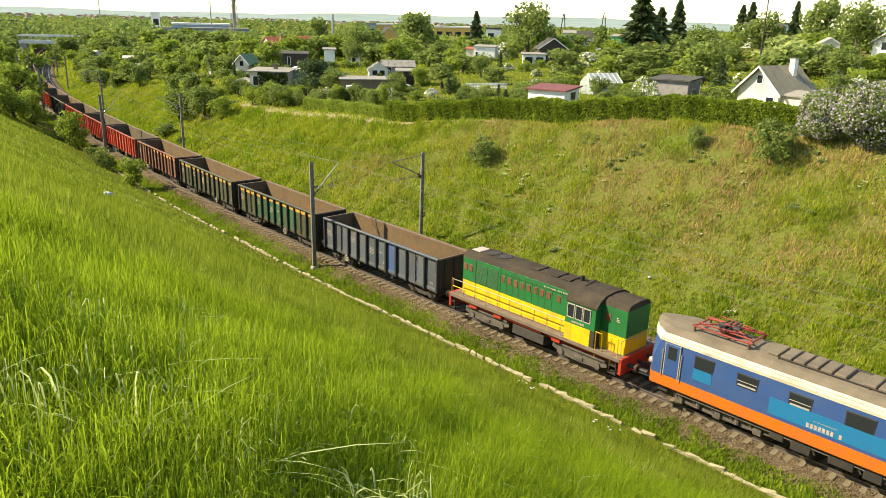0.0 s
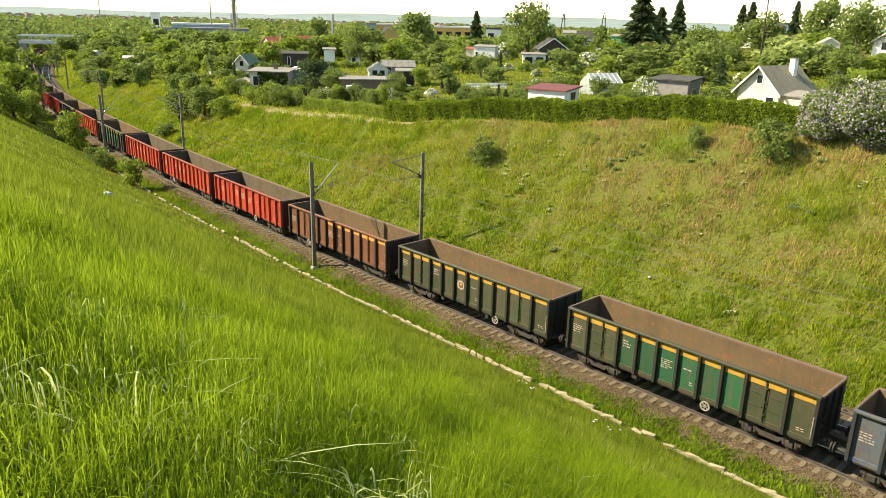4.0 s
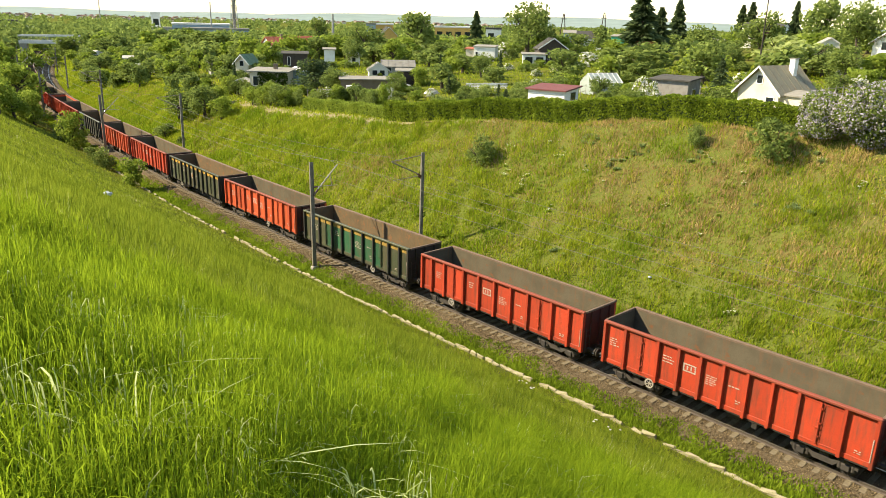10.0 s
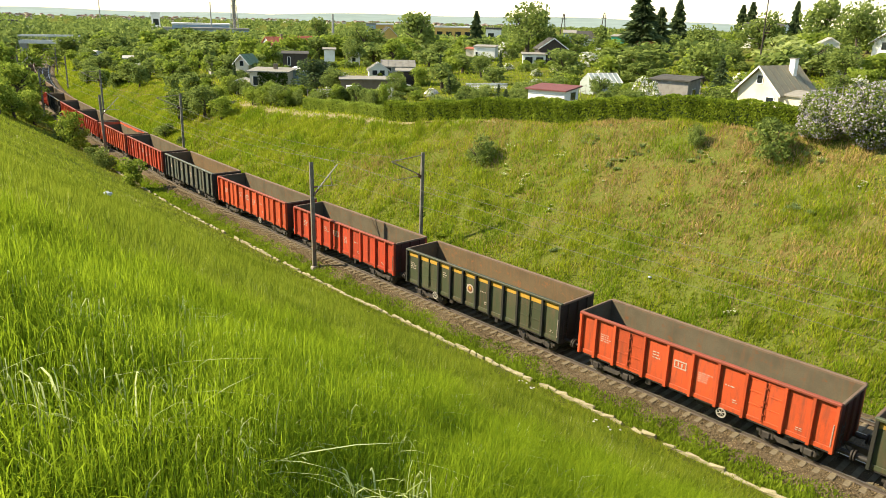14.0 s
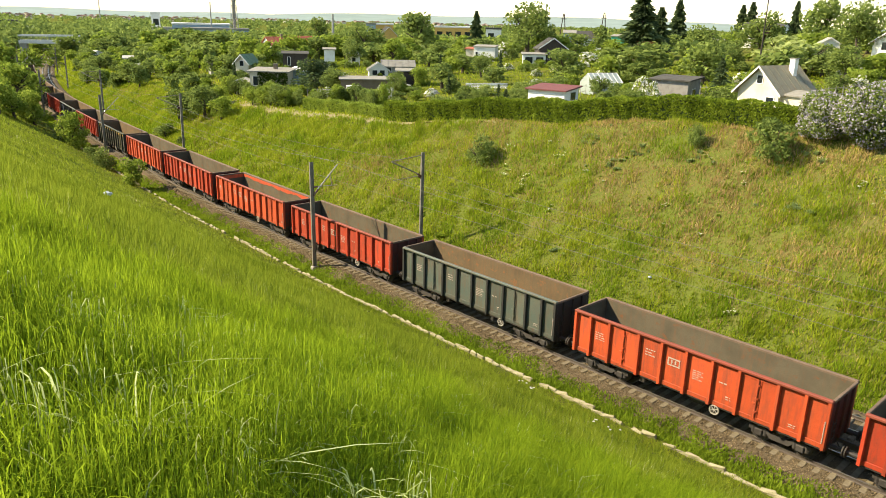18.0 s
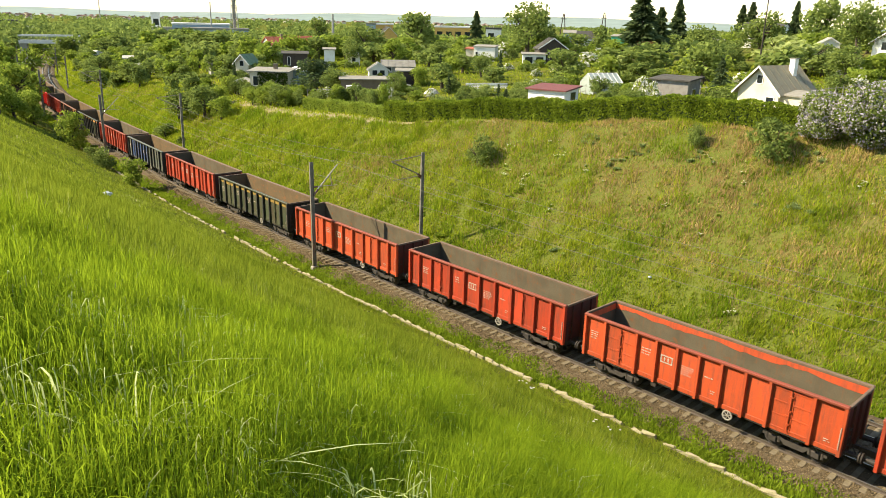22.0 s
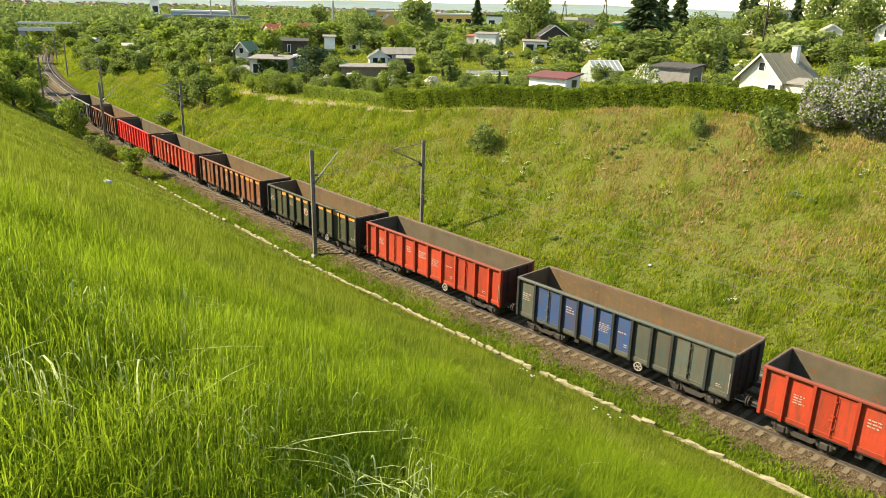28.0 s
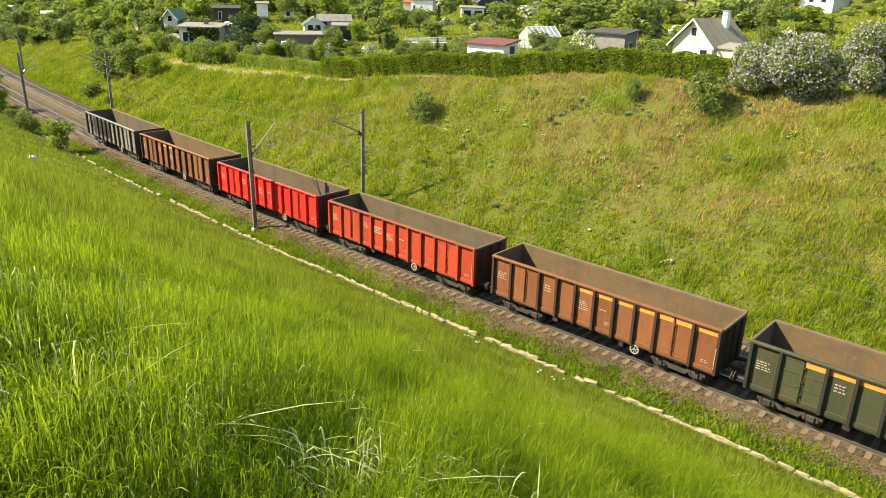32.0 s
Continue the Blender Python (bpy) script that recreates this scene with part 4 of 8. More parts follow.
    handrail(t, [(-7.75, -1.47, 1.98), (3.35, -1.47, 1.98)], [], rail)
    handrail(t, [(-7.75, 1.47, 2.42), (3.35, 1.47, 2.42)], [(x, 1.47, deck, 2.42) for x in np.arange(-7.75, 3.35, 1.2)], M["pole_pale"])
    for x, y in ((5.95, -1.45), (7.2, -1.45), (-7.95, -1.42)):
        handrail(t, [(x, y, 1.0), (x, y, 2.45), (x + (0.5 if x > 0 and x < 7.5 else 0.0), y, 2.45), (x + (0.5 if x > 0 and x < 7.5 else 0.0), y, 1.5)], [], rail)
    handrail(t, [(7.9, -1.4, 2.4), (7.95, 0, 2.3), (7.9, 1.4, 2.4)], [(7.9, -1.4, 1.5, 2.4), (7.9, 1.4, 1.5, 2.4)], M["pole_pale"])
    for x in (-7.75, 7.45):
        bm = bmesh.new()
        for z in (0.55, 0.95):
            box(bm, x - 0.28, x + 0.28, -1.5, -1.15, z, z + 0.05)
        for d in (-0.27, 0.27):
            box(bm, x + d - 0.02, x + d + 0.02, -1.5, -1.4, 0.5, 1.4)
        part("steps", bm, M["steel_dark"], t)
    bm = bmesh.new()
    prism(bm, [(-1.4, 1.02), (-1.4, 0.5), (-1.15, 0.36), (1.15, 0.36), (1.4, 0.5), (1.4, 1.02)], -1.4, 1.55, "x")
    part("fuel_tank", bm, M["bogie"], t, "dark grey fuel tank")
    bm = bmesh.new()
    rod(bm, (-2.3, -1.3, 1.2), (1.3, -1.3, 1.2), 0.13, seg=10)
    part("air_tank", bm, R_, t, "red air cylinder")
    bm = bmesh.new()
    for x in (-5.6, -3.0, 2.6):
        box(bm, x - 0.4, x + 0.4, -1.4, -1.15, 0.95, 1.36, 0.03)
    part("frame_boxes", bm, R_, t)
    for o in t.children_recursive:
        o.data.transform(Matrix.Diagonal((0.77, 1, 1, 1)))
    me = kept("bogie2", bogie2_frame, M["bogie_dusty"])
    for x in (-3.3, 3.46):
        add_bogie(t, x, "bogie", (-1.2, 1.2), me)
    add_ends(t, 6.21, M["steel_dark"])
    return t


def electric():
    """The blue electric engine with an orange skirt and cream roof edges."""
    t = thing("electric_locomotive", "blue electric locomotive with orange skirt and cream roof edge", "locomotive")
    B_, O_, C_ = PAINT["loco_blue"], PAINT["loco_orange"], PAINT["cream"]
    half = 8.9

    def ring(w, nose):
        return [(-half + nose, -w), (half - nose, -w), (half - nose * 0.35, -w * 0.62), (half, -w * 0.3), (half, w * 0.3), (half - nose * 0.35, w * 0.62), (half - nose, w),
                (-half + nose, w), (-half + nose * 0.35, w * 0.62), (-half, w * 0.3), (-half, -w * 0.3), (-half + nose * 0.35, -w * 0.62)]
    def loft(bm, levels):
        rows = [[bm.verts.new((x, y, z)) for x, y in ring(w, n)] for z, w, n in levels]
        for a, b in zip(rows, rows[1:]):
            for i in range(12):
                bm.faces.new((a[i], a[(i + 1) % 12], b[(i + 1) % 12], b[i]))
        bm.faces.new(rows[0][::-1]), bm.faces.new(rows[-1])
        return bm
    part("skirt", loft(bmesh.new(), [(0.98, 1.44, 0.55), (1.05, 1.5, 0.5), (1.6, 1.51, 0.5)]), O_, t, "bright orange skirt")
    part("body", loft(bmesh.new(), [(1.6, 1.5, 0.52), (2.4, 1.5, 0.6), (3.3, 1.46, 0.85)]), B_, t, "deep blue body")
    part("roof_edge", loft(bmesh.new(), [(3.3, 1.47, 0.84), (3.45, 1.47, 0.84), (3.68, 1.33, 1.0)]), C_, t, "cream roof edge")
    part("roof", loft(bmesh.new(), [(3.68, 1.32, 1.0), (3.9, 1.0, 1.2), (3.98, 0.5, 1.4)]), PAINT["roof_brown"], t, "dusty brown roof")
    for sign in (-1, 1):
        turn = pose(0, 0, 0, 0, 0, 0 if sign < 0 else 180)
        for x0, x1 in ((-6.25, -5.35), (-2.7, 3.6), (5.35, 6.25)):
            bm = bmesh.new()
            box(bm, x0, x1, -1.508, -1.49, 1.95 if x1 - x0 < 2 else 1.75, 2.5)
            part("livery_patch", bm, PAINT["loco_cyan"], t, "cyan livery patch", at=turn)
        for x in (-7.35, 7.35):
            bm = bmesh.new()
            box(bm, x - 0.36, x + 0.36, -1.52, -1.45, 1.65, 3.25, 0.01)
            d = part("door", bm, B_, t, "blue cab door with pale frame", at=turn)
            bm = bmesh.new()
            for e in (-0.4, 0.36):
                box(bm, x + e, x + e + 0.04, -1.53, -1.46, 1.62, 3.28)
            part("door_frame", bm, M["pole_pale"], d)
            bm = bmesh.new()
            box(bm, x - 0.22, x + 0.22, -1.528, -1.5, 2.5, 3.12)
            part("door_window", bm, M["glass"], d)
            bm = bmesh.new()
            rod(bm, (x - 0.48, -1.53, 1.5), (x - 0.48, -1.53, 2.9), 0.022, seg=6)
            rod(bm, (x + 0.48, -1.53, 1.5), (x + 0.48, -1.53, 2.9), 0.022, seg=6)
            part("grab_rail", bm, M["pole_pale"], d)
        for x, w, h in ((-5.77, 0.9, 0.75), (-3.74, 0.9, 0.6), (-1.48, 0.9, 0.6), (0.82, 1.05, 0.75), (3.6, 0.9, 0.6), (5.77, 0.9, 0.75)):
            bm = bmesh.new()
            box(bm, x - w / 2 - 0.05, x + w / 2 + 0.05, -1.496, -1.4, 2.72 - h / 2 - 0.05, 2.72 + h / 2 + 0.05, 0.03)
            f = part("window", bm, M["rubber"], t, at=turn)
            bm = bmesh.new()
            box(bm, x - w / 2, x + w / 2, -1.5, -1.45, 2.72 - h / 2, 2.72 + h / 2, 0.02)
            part("pane", bm, M["glass"], f)
            if h < 0.7:
                bm = bmesh.new()
                box(bm, x - w / 2, x + w / 2, -1.506, -1.48, 2.7, 2.73)
                box(bm, x - w / 2 + 0.05, x + w / 2 - 0.05, -1.505, -1.46, 2.5, 2.58)
                part("sash", bm, M["pole_pale"], f)
        bm = bmesh.new()
        for k in range(3):
            box(bm, -7.6, 7.6, -1.478 + 0.03 * k, -1.40, 3.4 + 0.085 * k, 3.43 + 0.085 * k)
        part("roof_rib", bm, C_, t, at=turn)
    # cab fronts
    for sign in (-1, 1):
        turn = pose(0, 0, 0, 0, 0, 0 if sign > 0 else 180)
        for y in (-0.42, 0.42):
            bm = bmesh.new()
            box(bm, 8.0, 8.72, y - 0.38, y + 0.38, 2.55, 3.18, 0.03)
            part("windscreen", bm, M["glass"], t, at=turn)
        for y in (-0.95, 0.95):
            bm = bmesh.new()
            rod(bm, (8.3, y, 1.85), (8.78, y, 1.85), 0.15, seg=14)
            part("headlight", bm, M["white"], t, at=turn)
        bm = bmesh.new()
        box(bm, 7.55, 8.05, -0.9, 0.9, 3.55, 3.72, 0.05)
        part("visor", bm, C_, t, at=turn)
    # roof: pantograph, grilles and bus bars
    red = material("red_pantograph_paint", (0.26, 0.045, 0.03), 0.6, (0.15, 0.04, 0.03), 0.5, 3, 40)
    for x0 in (-5.5, 5.5):
        p = part("pantograph", bmesh.new(), red, t, "folded red pantograph", at=(x0, 0, 0))
        bm = bmesh.new()
        for y in (-0.75, 0.75):
            rod(bm, (-1.4, y, 4.2), (1.4, y, 4.2), 0.045, seg=6)
            rod(bm, (-1.3, y * 0.5, 4.28), (1.3, y * 0.8, 4.34), 0.035, seg=6)
        for x in (-1.3, 0.0, 1.3):
            rod(bm, (x, -0.8, 4.2), (x, 0.8, 4.2), 0.045, seg=6)
        box(bm, -0.3, 0.3, -0.35, 0.35, 4.08, 4.32, 0.04)
        for y in (-0.75, 0.75):
            rod(bm, (-1.45, y, 4.22), (0.1, -y * 0.3, 4.5), 0.03, seg=6)
            rod(bm, (1.45, y, 4.22), (-0.1, -y * 0.3, 4.48), 0.03, seg=6)
            rod(bm, (-0.9, y * 1.1, 4.4), (0.9, y * 0.6, 4.44), 0.028, seg=6)
        part("base_frame", bm, red, p)
        bm = bmesh.new()
        for k in range(4):
            rod(bm, (-0.35 + 0.22 * k, -0.3, 4.3), (-0.2 + 0.2 * k, 0.3, 4.55), 0.05, seg=6)
        box(bm, -0.5, 0.5, -0.16, 0.16, 4.3, 4.45, 0.03)
        part("spring_gear", bm, M["steel_dark"], p)
        bm = bmesh.new()
        for x in (-0.12, 0.12):
            rod(bm, (x, -0.85, 4.42), (x, 0.85, 4.42), 0.035, seg=6)
        part("collector", bm, M["steel_dark"], p, "dark collector bars")
        bm = bmesh.new()
        for x in (-1.3, 1.3):
            for y in (-0.75, 0.75):
                rod(bm, (x, y, 3.85), (x, y, 4.18), 0.06, seg=8)
        part("insulators", bm, M["insulator"], p)
    for k in range(12):
        x = -3.2 + k * 0.55
        if k == 6:
            continue
        bm = bmesh.new()
        box(bm, x - 0.24, x + 0.24, -0.62, 0.62, 3.95, 4.1, 0.04)
        part("roof_grille", bm, PAINT["roof_brown"], t, "brown roof grille")
    bm = bmesh.new()
    for y in (-0.72, 0.72):
        rod(bm, (-2.9, y, 4.02), (3.8, y, 4.02), 0.03, seg=6)
        for x in (-2.9, 0.7, 3.8):
            rod(bm, (x, y, 3.8), (x, y, 4.02), 0.04, seg=6)
    part("bus_bar", bm, M["steel_dark"], t)
    bm = bmesh.new()
    for k in range(9):
        if k != 7:
            box(bm, -1.1 + k * 0.16, -0.99 + k * 0.16, -1.516, -1.5, 1.8, 2.0)
    for k in range(14):
        box(bm, -0.85 + k * 0.07, -0.805 + k * 0.07, -1.514, -1.5, 2.14, 2.17)
    part("lettering", bm, M["white"], t, "white running number")
    bm = bmesh.new()
    for x in (-7.7, 7.7):
        for z in (0.5, 0.78):
            box(bm, x - 0.25, x + 0.25, -1.48, -1.2, z, z + 0.05)
    part("cab_steps", bm, M["steel_dark"], t)
    for x, w, low in ((-2.2, 0.3, 0.55), (-1.2, 0.42, 0.42), (0.4, 0.5, 0.5), (1.6, 0.36, 0.45), (2.4, 0.26, 0.6)):
        part("battery_box", box(bmesh.new(), x - w, x + w, -1.36, -0.7, low, 0.98, 0.04), M["steel_dark"], t)
    bm = bmesh.new()
    for x in np.arange(-7.2, 7.3, 0.9):
        rod(bm, (x, -1.3, 0.98), (x + 0.25, -1.22, 0.55), 0.035, seg=6)
    rod(bm, (-7.0, -1.3, 0.82), (7.0, -1.3, 0.82), 0.045, seg=6)
    part("pipework", bm, M["bogie_dusty"], t, "grimy pipes below the skirt")
    me = kept("bogie3", bogie3_frame, M["bogie_dusty"])
    for x in (-5.0, 5.0):
        add_bogie(t, x, "bogie", (-1.9, 0.0, 1.9), me)
    add_ends(t, 8.88, M["steel_dark"])
    return t


YM, OM, DM = M["yellow_mark"], M["orange_mark"], M["dull_mark"]
BRIGHT_IN = PAINT["orange"]
R, O, IN = "red", "orange", True
RAKE = [dict(scheme="slate"), dict(scheme="bottle", stripe=(0, 12, YM)), dict(scheme="green", stripe=(0, 12, YM), emblem=-0.55), dict(scheme="brown", stripe=(5, 12, OM)),
        dict(scheme=R, inset=IN), dict(scheme=R), dict(scheme=R, inset=IN), dict(scheme="bottle", stripe=(0, 12, DM), inset=IN), dict(scheme=O, inset=IN), dict(scheme="green", stripe=(0, 12, YM), emblem=-0.55),
        dict(scheme=R, inset=IN), dict(scheme=O, inset=IN), dict(scheme="grey", inset=IN), dict(scheme=R, inset=IN), dict(scheme=O, painted_inside=PAINT["orange"]), dict(scheme=R, inset=IN), dict(scheme=O, inset=IN),
        dict(scheme="green", stripe=(0, 12, DM)), dict(scheme=R, inset=IN), dict(scheme="blue"), dict(scheme=R, inset=IN), dict(scheme="green", stripe=(2, 12, OM), emblem=-0.55),
        dict(scheme="tan", stripe=(5, 12, OM)), dict(scheme=R), dict(scheme="bright"), dict(scheme="tan", stripe=(4, 6, OM)), dict(scheme="pale", scrawl=True)]
UNITS = []             # (thing, metres of its centre ahead of the first wagon's rear body end)
for i, spec in enumerate(RAKE):
    UNITS.append((wagon(seed=100 + i, **spec), BODY - i * WAGON))
UNITS.append((shunter(), WAGON - 0.59 + 13.6 / 2))
UNITS.append((electric(), WAGON - 0.59 + 13.6 + 18.94 / 2))


def run(t):
    """Chainage of the first wagon's rear end at t seconds."""
    return -44.817 + 9.0413 * t + 0.05489 * t ** 2 - 0.000457 * t ** 3


def unit_pose(ahead, t):
    s = run(t) + ahead
    x0, y0, _ = on_line(s - 4.5)
    x1, y1, _ = on_line(s + 4.5)
    return pose((x0 + x1) / 2, (y0 + y1) / 2, 0, 0, 0, math.degrees(math.atan2(y1 - y0, x1 - x0)))


def motions():
    for ob, ahead in UNITS:
        walk(ob, [(float(t), unit_pose(ahead, t)) for t in range(0, 33)])


# ---- overhead line: masts on both sides, brackets and wires ----
def mast_shape(bm):
    for y in (-0.13, 0.13):
        box(bm, -0.07, 0.07, y - 0.02, y + 0.02, -0.4, 7.75)
    box(bm, -0.015, 0.015, -0.11, 0.11, -0.4, 7.75)
    for k in range(10):
        box(bm, -0.06, 0.06, -0.115, 0.115, 0.4 + k * 0.75, 0.46 + k * 0.75)


def mast(s, off, toward, style):
    """toward: +1 or -1, the side on which the track lies; style 0: raking strut, 1: level tube with a brace."""
    x, y, a = on_line(s, off)
    z = -0.4 if off < 0 else -0.55
    p = thing("catenary_mast", "weathered steel catenary mast beside the track", "catenary mast", pose(x, y, z + 0.2, 0.5 * toward, 0.3, math.degrees(a)), "catenary masts")
    part("post", kept("mast", mast_shape, M["pole"]), None, p)
    part("footing", kept("mast_foot", lambda bm: box(bm, -0.2, 0.2, -0.24, 0.24, -0.55, -0.1, 0.04), M["pole_pale"]), None, p, "pale concrete footing")
    reach = abs(off - (0 if off < 0 else FAR_TRACK)) - 0.2
    bm, ins = bmesh.new(), bmesh.new()
    if style == 0:
        rod(bm, (0, toward * 0.5, 5.7), (0, toward * reach, 7.35), 0.05, seg=8)
        rod(bm, (0, toward * 0.45, 5.9), (0, toward * (reach - 0.1), 5.8), 0.03, seg=8)
        rod(bm, (0, toward * reach * 0.7, 6.7), (0, toward * reach * 0.75, 5.85), 0.02, seg=6)
        rod(ins, (0, toward * 0.12, 5.28), (0, toward * 0.5, 5.7), 0.08, seg=8)
        rod(ins, (0, toward * 0.12, 5.9), (0, toward * 0.45, 5.9), 0.07, seg=8)
    else:
        rod(bm, (0, toward * 0.1, 7.55), (0, toward * (reach + 0.1), 7.3), 0.04, seg=8)
        rod(bm, (0, toward * 0.5, 6.1), (0, toward * reach, 7.25), 0.05, seg=8)
        rod(bm, (0, toward * 0.45, 5.9), (0, toward * (reach - 0.1), 5.8), 0.03, seg=8)
        rod(ins, (0, toward * 0.12, 5.85), (0, toward * 0.5, 6.1), 0.08, seg=8)
        rod(ins, (0, toward * 0.12, 5.7), (0, toward * 0.45, 5.9), 0.07, seg=8)
    b = part("bracket", bm, M["pole_pale"] if style == 0 else M["pole"], p, "tubular bracket arm")
    part("insulator", ins, M["insulator"], b)


MASTS = [9.4, -44.2, -97.8, -145.8, -195.2, -245.2]
for s in MASTS:
    mast(s - 0.4, -2.45, 1, 0)
    mast(s + 0.3, 7.25, -1, 1)


def wire(track, z_ends, sag, r, name):
    """One smooth tube along the track."""
    bm = bmesh.new()
    rows = []
    for s1, s0 in zip(MASTS, MASTS[1:]):
        for k in range(12):
            f = k / 12
            x, y, a = on_line(s1 + (s0 - s1) * f, track + 0.15)
            z = z_ends - sag * 4 * f * (1 - f)
            rows.append([bm.verts.new((x - math.sin(a) * r * math.cos(q), y + math.cos(a) * r * math.cos(q), z + r * math.sin(q))) for q in (0, 1.257, 2.513, 3.77, 5.027)])
    for p, q in zip(rows, rows[1:]):
        for i in range(5):
            bm.faces.new((p[i], p[(i + 1) % 5], q[(i + 1) % 5], q[i]))
    solid(name, bm, M["wire"], "thin weathered overhead wire above the track", "overhead wire", "overhead wires")


for track in (0.0, FAR_TRACK):
    wire(track, 5.75, 0.05, 0.011, "contact_wire")
    wire(track, 7.3, 0.95, 0.011, "catenary_wire")


# ---- plants ----
M["blade"] = leafy("meadow_grass_blades", (0.1, 0.15, 0.011), (0.29, 0.345, 0.038), 0.5, 0.5, odd=(0.55, 0.53, 0.28))
M["blade_far"] = leafy("slope_grass_blades", (0.12, 0.185, 0.012), (0.4, 0.44, 0.04), 0.47, 0.5, odd=(0.5, 0.42, 0.18))
M["blade_dry"] = leafy("dry_slope_grass", (0.24, 0.17, 0.06), (0.56, 0.4, 0.18), 0.3, 0.6)
M["blade_near"] = leafy("tall_meadow_grass_blades", (0.1, 0.165, 0.008), (0.32, 0.42, 0.03), 0.6, 0.4, odd=(0.5, 0.5, 0.19), patches=(0.14, 0.32))
M["blade_lush"] = leafy("fresh_slope_grass", (0.085, 0.155, 0.01), (0.3, 0.4, 0.03), 0.47, 0.5)
M["blade_mid"] = leafy("distant_meadow_blades", (0.115, 0.16, 0.018), (0.29, 0.345, 0.06), 0.45, 0.5, odd=(0.42, 0.4, 0.2))
M["weed"] = leafy("verge_weed_leaves", (0.085, 0.14, 0.01), (0.28, 0.38, 0.035), 0.45, 0.5, odd=(0.36, 0.33, 0.12))
M["straw"] = leafy("pale_seed_stalks", (0.24, 0.29, 0.08), (0.48, 0.48, 0.22), 0.4, 0.4)
M["leaf"] = leafy("garden_tree_leaves", (0.07, 0.11, 0.025), (0.3, 0.365, 0.095), 0.47)
M["leaf_light"] = leafy("fresh_green_leaves", (0.1, 0.16, 0.018), (0.36, 0.43, 0.075), 0.48)
M["leaf_dark"] = leafy("dark_conifer_needles", (0.045, 0.068, 0.03), (0.12, 0.165, 0.065), 0.3)
M["leaf_grey"] = leafy("grey_green_leaves", (0.24, 0.3, 0.07), (0.44, 0.49, 0.19), 0.5)
M["hedge_leaf"] = leafy("clipped_hedge_leaves", (0.075, 0.12, 0.01), (0.27, 0.34, 0.04), 0.45)
M["blossom"] = leafy("white_blossom", (0.5, 0.5, 0.4), (0.8, 0.78, 0.7), 0.3)
M["lilac"] = leafy("pale_lilac_blossom", (0.28, 0.25, 0.28), (0.5, 0.45, 0.47), 0.25)
M["bark"] = material("rough_grey_bark", (0.10, 0.08, 0.06), 0.9, (0.05, 0.04, 0.03), 0.6, 4, 30, bump=0.5)


def blades(name, x, y, h, w, mat, lean=0.35, wind=0.5, seed=0, bent=True, z=None, kind="stuff", label="", parent=None):
    """Grass blades as one mesh: bent three-triangle blades, or plain triangles."""
    rng = np.random.default_rng(seed)
    n = len(x)
    z = land(x, y) - 0.02 if z is None else z
    face = rng.uniform(0, 2 * np.pi, n)
    way = np.where(rng.random(n) < wind, rng.normal(-0.25, 0.5, n), rng.uniform(0, 2 * np.pi, n))
    bend = np.abs(rng.normal(lean, lean * 0.6, n)) * h
    cx, cy = np.cos(face) * w / 2, np.sin(face) * w / 2
    lx, ly = np.cos(way) * bend, np.sin(way) * bend
    base = np.stack([x, y, z], 1)
    side = np.stack([cx, cy, np.zeros(n)], 1)
    tip = base + np.stack([lx, ly, np.sqrt(np.maximum(h * h - bend * bend, (0.4 * h) ** 2))], 1)
    if bent == "curved":
        rise = np.sqrt(np.maximum(h * h - bend * bend, (0.45 * h) ** 2))
        rows = [base - side, base + side]
        for f in (0.3, 0.58, 0.82):
            p = base + np.stack([lx * f ** 2.2, ly * f ** 2.2, rise * (1 - (1 - f) ** 1.7)], 1)
            rows += [p - side * (1.05 - 0.5 * f), p + side * (1.05 - 0.5 * f)]
        rows.append(base + np.stack([lx, ly, rise * 0.93], 1))
        v = np.stack(rows, 1).reshape(-1, 3)
        k = np.arange(n)[:, None] * 9
        f = np.concatenate([k + c for c in ([0, 1, 3], [0, 3, 2], [2, 3, 5], [2, 5, 4], [4, 5, 7], [4, 7, 6], [6, 7, 8])], 1).ravel()
    elif bent:
        mid = base + np.stack([lx * 0.28, ly * 0.28, h * 0.56], 1)
        v = np.stack([base - side, base + side, mid - side * 0.75, mid + side * 0.75, tip], 1).reshape(-1, 3)
        k = np.arange(n)[:, None] * 5
        f = np.concatenate([k + [0, 1, 3], k + [0, 3, 2], k + [2, 3, 4]], 1).ravel()
    else:
        v = np.stack([base - side, base + side, tip], 1).reshape(-1, 3)
        f = (np.arange(n)[:, None] * 3 + [0, 1, 2]).ravel()
    me = from_arrays(name, v, f, 3, mat)
    ob = new(name, me)
    if parent is not None:
        ob.parent = parent
    return tagged(ob, label, "grass", kind=kind)


def tall(x, y):
    """Patchy height of the grass, from 0.55 to 1.3."""
    return (0.92 + 0.3 * np.sin(x * 1.3 + 1.7 * np.sin(y * 0.9)) * np.sin(y * 1.1 + x * 0.4) + 0.16 * np.sin(x * 3.1 + y * 2.3)
            + 0.16 * np.sin(x * 6.3 + 1.4 * np.sin(y * 4.1)) * np.sin(y * 5.7 + 1.2 * np.sin(x * 3.7)))


